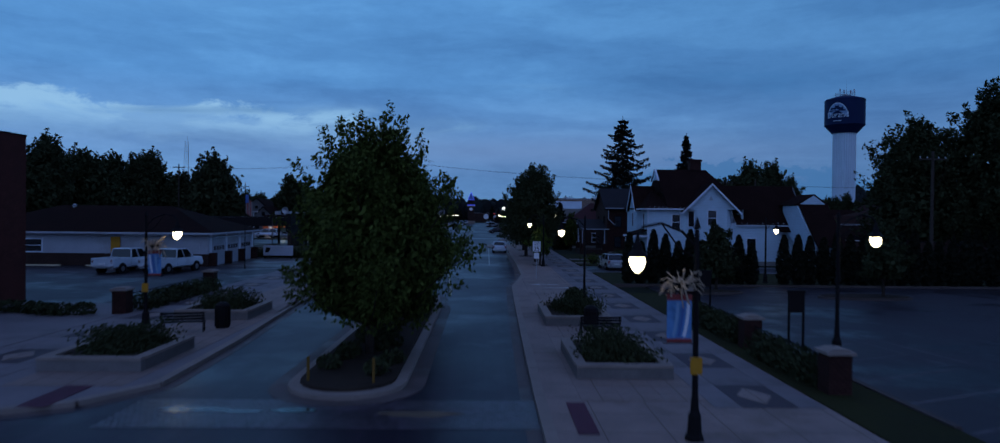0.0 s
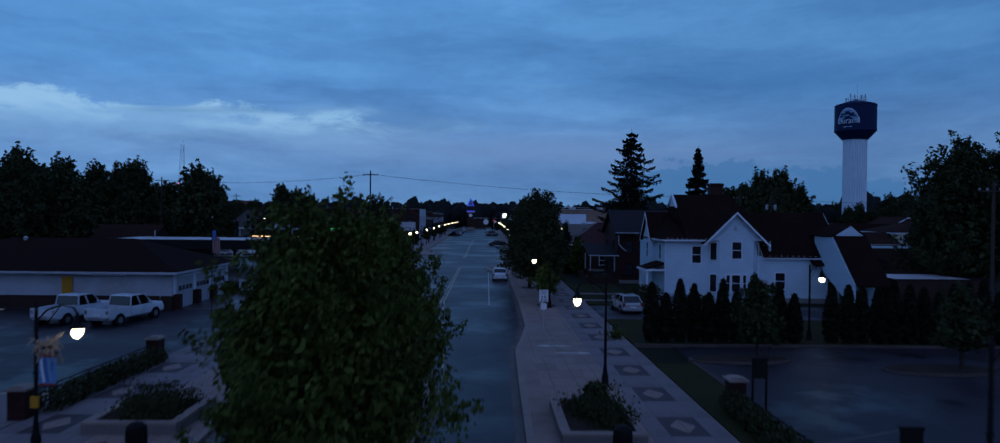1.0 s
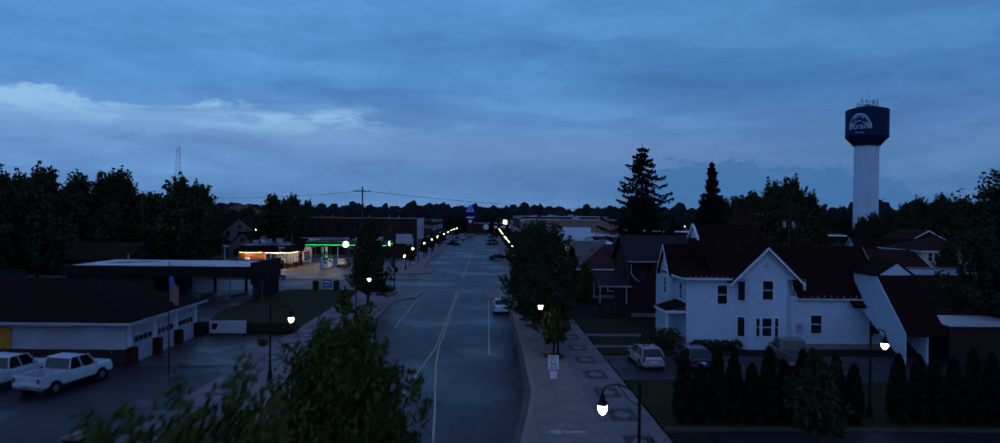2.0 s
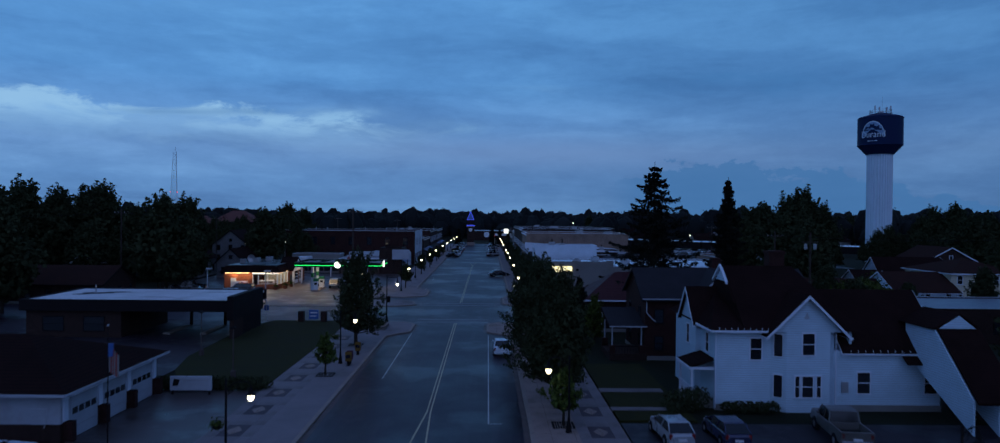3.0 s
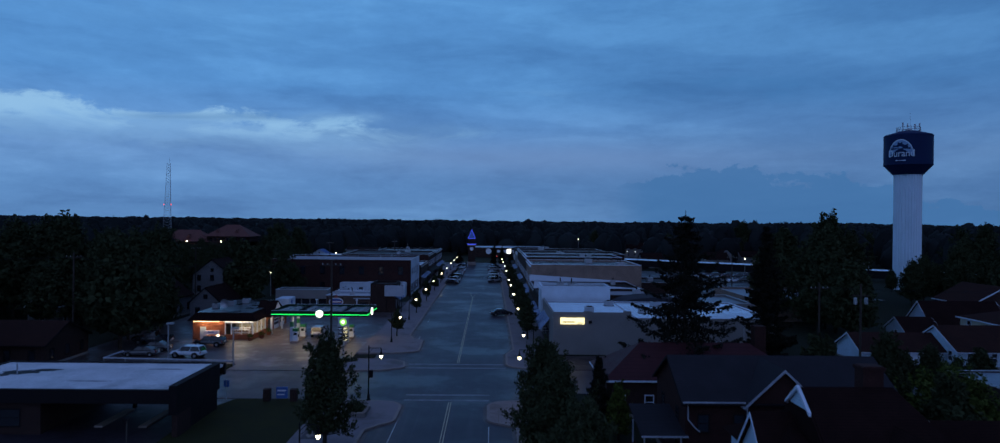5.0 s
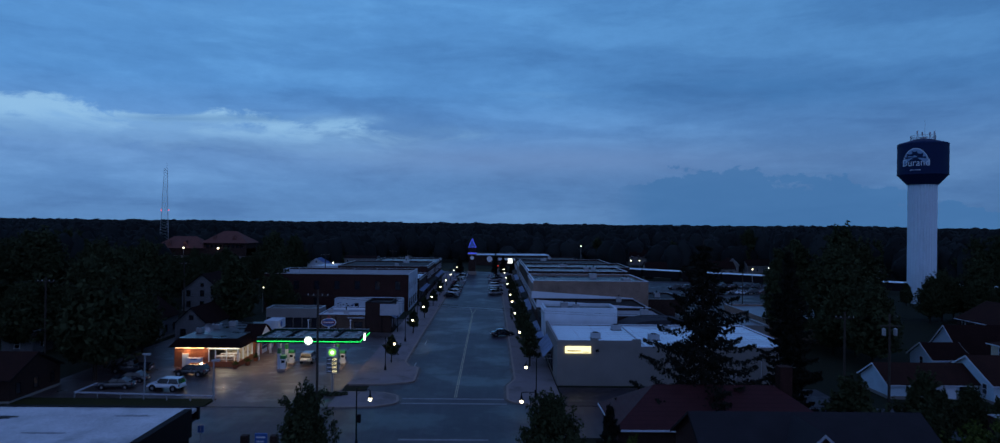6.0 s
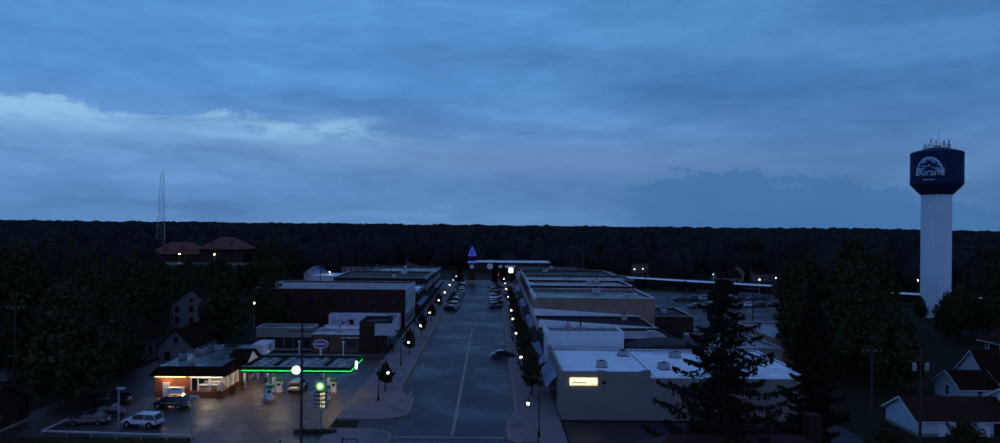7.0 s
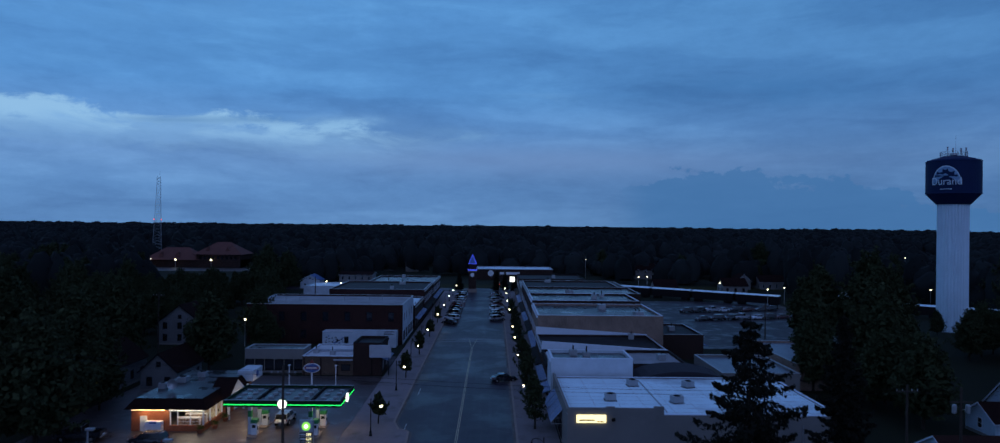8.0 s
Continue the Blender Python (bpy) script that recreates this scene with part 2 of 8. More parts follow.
PAINT_YELLOW = material("yellow_paint", (0.42, 0.37, 0.25), 0.7, vary=0.35, size=1.5, fine=12, dirt=(0.16, 0.14, 0.1))
GRASS = material("grass", (0.013, 0.016, 0.008), 0.95, vary=0.4, size=0.4, fine=9, bump=0.8)
LAWN = material("mown_grass", (0.024, 0.025, 0.007), 0.95, vary=0.4, size=0.4, fine=9, bump=0.8)
SOIL = material("bark_mulch", (0.035, 0.026, 0.02), 0.95, vary=0.4, size=2, fine=20, bump=0.8)
BRICK_DARK = material("dark_red_brick", (0.050, 0.022, 0.019), 0.85, vary=0.25, size=0.7, fine=18, extra=bricks((0.3, 0.28, 0.26)))
BRICK_CORNER = material("red_corner_brick", (0.115, 0.036, 0.030), 0.85, vary=0.25, size=0.7, fine=18, extra=bricks((0.3, 0.28, 0.26)))
BRICK_BROWN = material("brown_brick", (0.05, 0.03, 0.026), 0.85, vary=0.25, size=0.7, fine=18, extra=bricks((0.35, 0.33, 0.3)))
BRICK_RED = material("orange_red_brick", (0.30, 0.11, 0.06), 0.85, vary=0.2, size=0.7, fine=18, extra=bricks((0.5, 0.46, 0.42)))
BRICK_TAN = material("tan_brick", (0.30, 0.215, 0.175), 0.85, vary=0.2, size=0.5, fine=18, dirt=(0.18, 0.14, 0.11), extra=bricks((0.6, 0.57, 0.53)))
TAN_WALL = material("tan_painted_brick", (0.12, 0.085, 0.066), 0.85, vary=0.2, size=0.5, fine=18, dirt=(0.07, 0.05, 0.042), extra=bricks((0.6, 0.57, 0.53)))
BLOCK_GREY = material("painted_block", (0.19, 0.185, 0.178), 0.85, vary=0.12, size=0.35, fine=12, dirt=(0.15, 0.146, 0.14))
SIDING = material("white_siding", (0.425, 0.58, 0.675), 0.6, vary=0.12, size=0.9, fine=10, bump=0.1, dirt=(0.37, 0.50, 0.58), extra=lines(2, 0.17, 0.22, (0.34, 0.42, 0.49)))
CREAM = material("cream_siding", (0.50, 0.47, 0.36), 0.7, vary=0.1, size=0.5, fine=10, extra=lines(2, 0.14, 0.14, (0.36, 0.34, 0.27)))
GREY_SIDING = material("grey_siding", (0.12, 0.125, 0.13), 0.7, vary=0.1, size=0.5, fine=10, extra=lines(2, 0.16, 0.14, (0.2, 0.2, 0.21)))
DULL_WALL = material("dull_white_wall", (0.34, 0.375, 0.42), 0.75, vary=0.15, size=0.5, fine=12, dirt=(0.26, 0.25, 0.25))
FASCIA_GREEN = material("dark_green_fascia", (0.006, 0.030, 0.014), 0.7, vary=0.1)
WET_PAVER = material("wet_street_paver", (0.052, 0.041, 0.052), 0.40, vary=0.4, size=0.5, fine=30, bump=0.15, dirt=(0.070, 0.055, 0.050), extra=each_island(0.45))
WORN_TAN = material("worn_tan_pavers", (0.13, 0.095, 0.065), 0.6, vary=0.4, size=1.2, fine=20, bump=0.2, dirt=(0.06, 0.048, 0.04))
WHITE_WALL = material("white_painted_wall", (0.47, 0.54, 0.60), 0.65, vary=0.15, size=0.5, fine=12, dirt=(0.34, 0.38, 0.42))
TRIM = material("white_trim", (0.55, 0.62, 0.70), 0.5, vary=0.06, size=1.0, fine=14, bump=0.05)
SHINGLE_GREY = material("grey_black_shingles", (0.021, 0.020, 0.024), 0.8, vary=0.35, size=0.6, fine=8, bump=0.5, spec=0.12, extra=lines(2, 0.13, 0.16, (0.017, 0.016, 0.018)))
DULL_TRIM = material("dull_white_trim", (0.30, 0.33, 0.37), 0.6, vary=0.15, size=1.0, fine=14, bump=0.05)
SHINGLE = material("dark_shingles", (0.018, 0.0085, 0.0075), 0.9, vary=0.4, size=0.6, fine=8, bump=0.5, spec=0.03, extra=lines(2, 0.13, 0.16, (0.007, 0.005, 0.005)))
SHINGLE_BROWN = material("brown_shingles", (0.032, 0.015, 0.012), 0.9, vary=0.3, size=0.6, fine=8, bump=0.5, spec=0.05, extra=lines(2, 0.13, 0.16, (0.018, 0.010, 0.009)))
TILE_RED = material("dark_red_metal_tiles", (0.05, 0.016, 0.018), 0.6, vary=0.25, size=0.8, fine=6, extra=lines(2, 0.3, 0.12, (0.035, 0.012, 0.013)))
TERRACOTTA = material("weathered_red_roof_tiles", (0.12,0.05,0.042), 0.8, vary=0.25, size=0.3, fine=6, extra=lines(2, 0.4, 0.12, (0.1, 0.05, 0.04)))
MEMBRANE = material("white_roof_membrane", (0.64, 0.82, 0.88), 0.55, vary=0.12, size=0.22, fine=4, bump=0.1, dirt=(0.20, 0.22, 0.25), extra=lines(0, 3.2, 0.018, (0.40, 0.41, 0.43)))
STAINED_ROOF = material("stained_pale_roof", (0.50, 0.50, 0.52), 0.5, vary=0.35, size=0.25, fine=4, bump=0.1, dirt=(0.06, 0.06, 0.065))
GREY_ROOF = material("grey_gravel_roof", (0.26, 0.265, 0.28), 0.7, vary=0.35, size=0.3, fine=9, dirt=(0.12, 0.12, 0.125))
WATER = material("standing_water", (0.012, 0.012, 0.014), 0.16, vary=0.3, size=0.8, fine=3, bump=0.0)
DAMP = material("damp_paving", (0.036, 0.028, 0.034), 0.24, vary=0.35, size=0.9, fine=12, bump=0.1)
TAR = material("black_tar_roof", (0.012, 0.012, 0.013), 0.6, vary=0.4, size=0.4, fine=8, dirt=(0.045, 0.045, 0.05))
WET_TAR = material("wet_dark_roof", (0.022, 0.024, 0.028), 0.34, vary=0.4, size=0.4, fine=8, dirt=(0.05, 0.055, 0.06), wet=0.3, dip=0.55)
DARK_SEAMED = material("dark_seamed_metal_roof", (0.035, 0.033, 0.040), 0.8, 0.0, vary=0.3, size=0.4, fine=8, extra=lines(1, 0.9, 0.12, (0.02, 0.02, 0.024)))
METAL_GREY = material("galvanised_metal", (0.34, 0.36, 0.38), 0.45, 0.6, vary=0.15, size=1.2, fine=12, bump=0.05)
METAL_ROOF = material("seamed_metal_roof", (0.16, 0.19, 0.23), 0.4, 0.4, vary=0.15, size=0.5, fine=8, extra=lines(0, 0.6, 0.1, (0.09, 0.1, 0.12)))
BLUE_ROOF = material("blue_metal_roof", (0.05, 0.12, 0.30), 0.45, 0.2, vary=0.12, size=0.5, fine=8)
BLACK_METAL = material("black_painted_metal", (0.008, 0.007, 0.008), 0.7, 0.0, vary=0.3, size=2, fine=30, bump=0.05)
BRONZE = material("dark_fascia_metal", (0.010, 0.008, 0.009), 0.75, vary=0.3, size=0.6, fine=10, bump=0.05)
STONE = material("planter_stone", (0.15, 0.14, 0.135), 0.8, vary=0.25, size=1.5, fine=18, bump=0.4, piece=0.12)
BARK = material("bark", (0.035, 0.027, 0.022), 0.95, vary=0.4, size=3, fine=16, bump=0.8)
WOOD_POLE = material("weathered_pole_wood", (0.05, 0.04, 0.034), 0.9, vary=0.3, size=2, fine=20, bump=0.4)
TANK_BLUE = material("tank_navy_paint", (0.006, 0.018, 0.064), 0.6, vary=0.12, size=0.2, fine=3, bump=0.03)
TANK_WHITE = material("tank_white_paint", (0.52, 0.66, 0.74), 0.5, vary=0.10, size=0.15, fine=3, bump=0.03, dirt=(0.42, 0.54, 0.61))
TANK_LIGHT = material("tank_light_blue_paint", (0.16, 0.30, 0.46), 0.5, vary=0.1, size=0.3, fine=4, bump=0.0)
CANVAS_BLUE = material("blue_awning_canvas", (0.10, 0.16, 0.28), 0.8, vary=0.15, size=1.5, fine=20, extra=lines(1, 0.5, 0.4, (0.28, 0.34, 0.44)))
RUBBER = material("tyre_rubber", (0.012, 0.012, 0.013), 0.85, fine=40)
RIM = material("alloy_rim", (0.35, 0.36, 0.38), 0.35, 0.8, vary=0.1, fine=20, bump=0.0)
CAR_WHITE = material("white_car_paint", (0.50, 0.57, 0.63), 0.3, vary=0.04, size=1, fine=6, bump=0.0, coat=0.5)
CAR_SILVER = material("silver_car_paint", (0.34, 0.37, 0.40), 0.3, 0.3, vary=0.04, size=1, fine=6, bump=0.0, coat=0.5)
CAR_GREY = material("grey_car_paint", (0.12, 0.115, 0.11), 0.35, 0.2, vary=0.06, size=1, fine=6, bump=0.0, coat=0.4)
CAR_DARK = material("dark_car_paint", (0.014, 0.016, 0.022), 0.25, vary=0.1, size=1, fine=6, bump=0.0, coat=0.6)
CAR_NAVY = material("navy_car_paint", (0.016, 0.020, 0.060), 0.3, vary=0.1, size=1, fine=6, bump=0.0, coat=0.6)
CAR_RED = material("dark_red_car_paint", (0.07, 0.012, 0.014), 0.3, vary=0.1, size=1, fine=6, bump=0.0, coat=0.6)
CAR_GLASS = glassy("car_glass", (0.004, 0.005, 0.006), 0.12)
PANE = glassy("window_glass", (0.012, 0.015, 0.02), 0.08)
TAIL = material("red_tail_lens", (0.18, 0.01, 0.01), 0.3, fine=30, bump=0.0)
SIGN_WHITE = material("white_sign_face", (0.66, 0.68, 0.70), 0.5, vary=0.06, size=1.5, fine=10, bump=0.0)
SIGN_BLUE = material("blue_sign_face", (0.03, 0.10, 0.30), 0.5, vary=0.08, size=1.5, fine=10, bump=0.0)
SIGN_BLACK = material("black_lettering", (0.015, 0.015, 0.016), 0.6, vary=0.1, bump=0.0)
SIGN_GREEN = material("green_panel", (0.02, 0.20, 0.06), 0.45, vary=0.06, bump=0.0)
AMBER = material("amber_panel", (0.42, 0.20, 0.02), 0.6, vary=0.15, size=2, fine=20)
MARKER = material("dull_marker_paint", (0.15, 0.085, 0.02), 0.7, vary=0.2, size=2, fine=20)
RED_PAINT = material("red_paint", (0.22, 0.025, 0.022), 0.55, vary=0.15, size=1.5, fine=14)
BANNER = material("printed_blue_banner", (0.10, 0.24, 0.46), 0.8, vary=0.5, size=1.6, fine=6, bump=0.05)
STRAW = material("dried_vines", (0.36, 0.28, 0.20), 0.9, vary=0.3, size=4, fine=20)
LAMP_GLOW = glowing("lit_lamp_globe", (1.0, 0.82, 0.50), 7.0)
WARM_GLOW = glowing("warm_lamp", (1.0, 0.62, 0.30), 5.0)
COOL_GLOW = glowing("cool_tube_lamp", (1.0, 0.86, 0.70), 3.0)
GREEN_GLOW = glowing("green_light_strip", (0.02, 1.0, 0.14), 1.4)
SIGN_GLOW = glowing("lit_yellow_sign", (1.0, 0.86, 0.44), 1.5)
DISC_GLOW = glowing("lit_round_sign", (1.0, 1.0, 0.86), 1.6)
LIME_GLOW = glowing("lit_green_sign", (0.30, 0.85, 0.10), 0.9)
BLUE_GLOW = glowing("blue_flood_lamp", (0.08, 0.12, 1.0), 0.6)
RED_GLOW = glowing("red_lamp", (1.0, 0.06, 0.04), 2.0)
LEAF = leafy("maple_leaves", (0.054, 0.072, 0.016))
LEAF_DARK = leafy("dark_leaves", (0.036, 0.044, 0.021), 0.35)
LEAF_LIGHT = leafy("young_leaves", (0.06,0.085,0.02))
NEEDLE = leafy("spruce_needles", (0.016, 0.017, 0.013))
HEDGE_LEAF = leafy("cedar_scales", (0.013, 0.015, 0.010))
# the bluish cast of the far leaf colour stands in for distance haze
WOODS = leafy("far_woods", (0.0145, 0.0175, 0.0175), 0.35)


def clear_glass(name):
    m = bpy.data.materials.new(name)
    m.use_nodes = True
    nt = m.node_tree
    nt.nodes.remove(nt.nodes["Principled BSDF"])
    a, b, mix = nt.nodes.new("ShaderNodeBsdfTransparent"), nt.nodes.new("ShaderNodeBsdfGlossy"), nt.nodes.new("ShaderNodeMixShader")
    b.inputs["Roughness"].default_value = 0.03
    mix.inputs[0].default_value = 0.06
    nt.links.new(a.outputs[0], mix.inputs[1])
    nt.links.new(b.outputs[0], mix.inputs[2])
    nt.links.new(mix.outputs[0], nt.nodes["Material Output"].inputs[0])
    return m


CLEAR = clear_glass("clear_shop_glass")
GOODS = leafy("mixed_goods", (0.30, 0.22, 0.16), 0.8)


# ---- shaping ----
class Shape:
    """Vertices and faces of one mesh, gathered in metres."""

    def __init__(self):
        self.v, self.f = [], []

    def add(self, v, f):
        n = len(self.v)
        self.v += [tuple(p) for p in v]
        self.f += [tuple(i + n for i in face) for face in f]
        return self

    def box(self, x0, y0, z0, x1, y1, z1):
        v = [(x, y, z) for z in (z0, z1) for x, y in ((x0, y0), (x1, y0), (x1, y1), (x0, y1))]
        return self.add(v, [(3, 2, 1, 0), (4, 5, 6, 7), (0, 1, 5, 4), (1, 2, 6, 5), (2, 3, 7, 6), (3, 0, 4, 7)])

    def prism(self, pts, axis, a, b):
        """A polygon given in the two other axes, drawn out along axis from a to b."""
        put = {"x": lambda p, s: (s, p[0], p[1]), "y": lambda p, s: (p[0], s, p[1]), "z": lambda p, s: (p[0], p[1], s)}[axis]
        n = len(pts)
        v = [put(p, a) for p in pts] + [put(p, b) for p in pts]
        return self.add(v, [tuple(range(n))[::-1], tuple(range(n, 2 * n))] + [(i, (i + 1) % n, n + (i + 1) % n, n + i) for i in range(n)])

    def rod(self, p, q, r, s=None, n=8):
        p, q, s = Vector(p), Vector(q), r if s is None else s
        d = (q - p).normalized()
        a = d.orthogonal().normalized()
        b = d.cross(a)
        ring = [a * math.cos(2 * math.pi * i / n) + b * math.sin(2 * math.pi * i / n) for i in range(n)]
        v = [p + e * r for e in ring] + [q + e * s for e in ring]
        return self.add(v, [tuple(range(n))[::-1], tuple(range(n, 2 * n))] + [(i, (i + 1) % n, n + (i + 1) % n, n + i) for i in range(n)])

    def lathe(self, profile, n=16, x=0.0, y=0.0):
        """Turns (radius, height) pairs round a standing axis."""
        v, f = [], []
        for r, z in profile:
            v += [(x + r * math.cos(2 * math.pi * i / n), y + r * math.sin(2 * math.pi * i / n), z) for i in range(n)]
        for k in range(len(profile) - 1):
            f += [(k * n + i, k * n + (i + 1) % n, (k + 1) * n + (i + 1) % n, (k + 1) * n + i) for i in range(n)]
        f += [tuple(range(n))[::-1], tuple(range((len(profile) - 1) * n, len(profile) * n))]
        return self.add(v, f)

    def path(self, pts, r, n=6):
        for p, q in zip(pts, pts[1:]):
            self.rod(p, q, r, n=n)
        return self

    def slab(self, corners, thick):
        """A flat plate under the corners given, that deep straight down."""
        n = len(corners)
        v = [tuple(c) for c in corners] + [(x, y, z - thick) for x, y, z in corners]
        return self.add(v, [tuple(range(n)), tuple(range(n, 2 * n))[::-1]] + [(i, n + i, n + (i + 1) % n, (i + 1) % n) for i in range(n)])


def mesh_of(name, shape, mat, bevel=0.0, smooth=False):
    me = bpy.data.meshes.new(name)
    me.from_pydata(shape.v, [], shape.f)
    if shape.f:
        bm = bmesh.new()
        bm.from_mesh(me)
        bmesh.ops.recalc_face_normals(bm, faces=bm.faces)
        if bevel:
            bmesh.ops.bevel(bm, geom=[e for e in bm.edges if e.calc_face_angle(0) > 0.5], offset=bevel, segments=1, affect="EDGES")
        bm.to_mesh(me)
        bm.free()
    if smooth:
        for p in me.polygons:
            p.use_smooth = True
    me.materials.append(mat)
    return me


def part(name, shape, mat, parent=None, label="", bevel=0.0, smooth=False):
    ob = new(name, mesh_of(name, shape, mat, bevel, smooth))
    if parent:
        ob.parent = parent
    return tagged(ob, label)


def thing(name, label, category, x=0.0, y=0.0, z=0.0, turn=0.0, group="", kind=""):
    ob = new(name)
    ob.matrix_basis = pose(x, y, z, 0, 0, turn)
    return tagged(ob, label, category, group, kind)


def setting(name, shape, mat, label, category, bevel=0.0):
    return tagged(part(name, shape, mat, None, bevel=bevel), label, category, "", "structure")


# ---- the ground and the streets ----
def land():
    """One sheet to the horizon: flat under the town, low wooded hills far out."""
    s, n = Shape(), 96
    rings = [0, 150, 300, 500, 700, 900, 1100, 1400, 1800, 2200, 2700, 3400, 4600]
    for r in rings:
        for i in range(n):
            a = 2 * math.pi * i / n
            x, y = r * math.cos(a), 120 + r * math.sin(a)
            rise = max(0.0, r - 800) / 1400
            z = -0.06 + min(1.0, rise) * (2 + 6 * noise.noise((x / 700, y / 700, 3.0)))
            s.v.append((x, y, z))
    s.f = [(k * n + i, k * n + (i + 1) % n, (k + 1) * n + (i + 1) % n, (k + 1) * n + i) for k in range(len(rings) - 1) for i in range(n)]
    setting("ground", s, GRASS, "dark grassy ground running out to low hills", "ground")


land()
road = Shape()
road.box(-16, -70, -0.3, 8, 345, 0)
for x0, x1, y0, y1 in ((-110, -16, 3, 17), (8, 90, -6, 8), (-150, -16, 113.5, 127.5), (8, 150, 116.5, 129), (-90, 90, 345, 356)):
    road.box(x0, y0, -0.3, x1, y1, 0)
setting("road", road, ASPHALT, "grey asphalt street with worn damp patches", "road")


def lot(name, mat, label, *rects):
    s = Shape()
    for x0, y0, x1, y1 in rects:
        s.box(x0, y0, -0.3, x1, y1, 0.03)
    setting(name, s, mat, label, "parking lot")


lot("lot_east", LOT, "dark damp asphalt parking lot", (11.9, 8.4, 52, 50.6))
setting("plaza", Shape().box(-25.1, 17.3, -0.2, -17.5, 38.4, 0.13), CONCRETE, "grey concrete plaza beside the brick building", "pavement")
lot("lot_west", LOT, "dark asphalt parking lot beside the fire hall", (-60, 38.6, -17.42, 64.8))
lot("apron", PALE_LOT, "pale concrete apron before the garage doors", (-25.3, 65, -17.42, 78))
lot("driveway", LOT, "asphalt driveway beside the white house", (9.6, 61.5, 40, 69.5))
lot("lot_bank", LOT, "dark asphalt drive under the flat canopy", (-75, 78.2, -27.5, 113.2))
lot("forecourt", PALE_LOT, "stained wet concrete forecourt of the petrol station", (-60, 131.2, -19.3, 184), (-34, 127.6, -19.3, 131.2))
lot("lot_north", LOT, "asphalt yard beside the low shops", (10.2, 129.2, 46, 138.6), (-48, 193, -19.5, 203))
lot("lot_far", LOT, "dark asphalt parking lot behind the shops", (50, 215, 104, 312))
lawn = Shape()
for x0, y0, x1, y1 in ((-60, 127.6, -34.2, 131), (9.6, 70, 15.0, 88), (-150, 356, 150, 372)):
    lawn.box(x0, y0, -0.3, x1, y1, 0.1)
lawn.prism([(-27.2, 84), (-25.5, 80.8), (-17.42, 79.0), (-17.42, 112.8), (-27.2, 112.8), (-29, 108), (-28.6, 90)], "z", -0.3, 0.16)
lawn.box(9.5, 8.4, -0.3, 11.7, 45.5, 0.12)
lawn.box(9.6, 51.0, -0.3, 40, 61.3, 0.1)
setting("lawn", lawn, LAWN, "short dark green mown grass", "lawn")


def pavement(name, kerb_line, outer, mat, label):
    """A raised walk between a kerb line (x, y pairs going away) and a straight outer edge, with a kerb stone along the road."""
    s = Shape().prism([*kerb_line, (outer, kerb_line[-1][1]), (outer, kerb_line[0][1])], "z", -0.2, 0.14)
    base = setting(name, s, mat, label, "pavement")
    side = 1 if outer > kerb_line[0][0] else -1
    pan = Shape()
    for (xa, ya), (xb, yb) in zip(kerb_line, kerb_line[1:]):
        d = Vector((xb - xa, yb - ya, 0)).normalized()
        o = Vector((d.y, -d.x, 0)) * side
        pan.prism([(xa - o.x * 0.55, ya - o.y * 0.55), (xb - o.x * 0.55, yb - o.y * 0.55), (xb, yb), (xa, ya)], "z", -0.1, 0.008)
    setting("gutter", pan, GUTTER, "worn concrete gutter along the kerb", "gutter")
    for (xa, ya), (xb, yb) in zip(kerb_line, kerb_line[1:]):
        k = max(1, round(math.hypot(xb - xa, yb - ya) / 3.0))
        for i in range(k):
            p = [xa + (xb - xa) * i / k, ya + (yb - ya) * i / k + 0.012]
            q = [xa + (xb - xa) * (i + 1) / k, ya + (yb - ya) * (i + 1) / k - 0.012]
            d = Vector((q[0] - p[0], q[1] - p[1], 0)).normalized()
            o = Vector((d.y, -d.x, 0)) * side
            a, b = 0.16, -0.14
            stone = Shape().prism([(p[0] - o.x * a, p[1] - o.y * a), (q[0] - o.x * a, q[1] - o.y * a), (q[0] - o.x * b, q[1] - o.y * b), (p[0] - o.x * b, p[1] - o.y * b)], "z", -0.1, 0.152)
            part("kerb_stone", stone, KERB, base)
    return base


def arc(cx, cy, r, a0, a1, n=6):
    return [(cx + r * math.cos(radians(a0 + (a1 - a0) * i / n)), cy + r * math.sin(radians(a0 + (a1 - a0) * i / n))) for i in range(n + 1)]


walk_east = pavement("pavement_east", [(6.5, 8.3), *arc(4.0, 10.6, 2.2, 250, 180), (1.8, 20), (1.9, 30), (2.05, 41), (2.2, 49), (2.7, 52.5), (3.3, 58), (3.4, 70), (3.3, 103.2), *arc(2.2, 106, 1.7, 250, 180), *arc(2.5, 110.5, 2.0, 180, 100), (6.5, 113.2)], 9.4, TAN, "tan and grey paved sidewalk with planters")
walk_west = pavement("pavement_west", [(-16, 17.3), (-13.0, 17.9), (-10.6, 19.2), (-9.4, 21.2), (-9.6, 28), (-10.2, 37), (-11.2, 49), (-11.4, 56), (-11.35, 102), *arc(-10.6, 105.6, 1.7, 290, 360), *arc(-11.2, 110.0, 2.3, 0, 70), (-16, 113.2)], -17.4, CONCRETE, "grey concrete sidewalk with tan edging")
walk_ne = pavement("pavement_north_east", [(7, 129.2), *arc(5.2, 132.2, 2.2, 250, 180), (3.1, 139), (4.3, 143), (4.3, 342)], 9.9, CONCRETE, "grey concrete sidewalk before the shops")
walk_nw = pavement("pavement_north_west", [(-19.0, 139.4), (-13.5, 139.6), *arc(-11.8, 142.0, 1.6, 270, 360), (-10.3, 146), *arc(-12.4, 149.5, 2.0, 20, 80), (-13.1, 155), (-13.1, 342)], -19.2, CONCRETE, "grey concrete sidewalk before the shops")
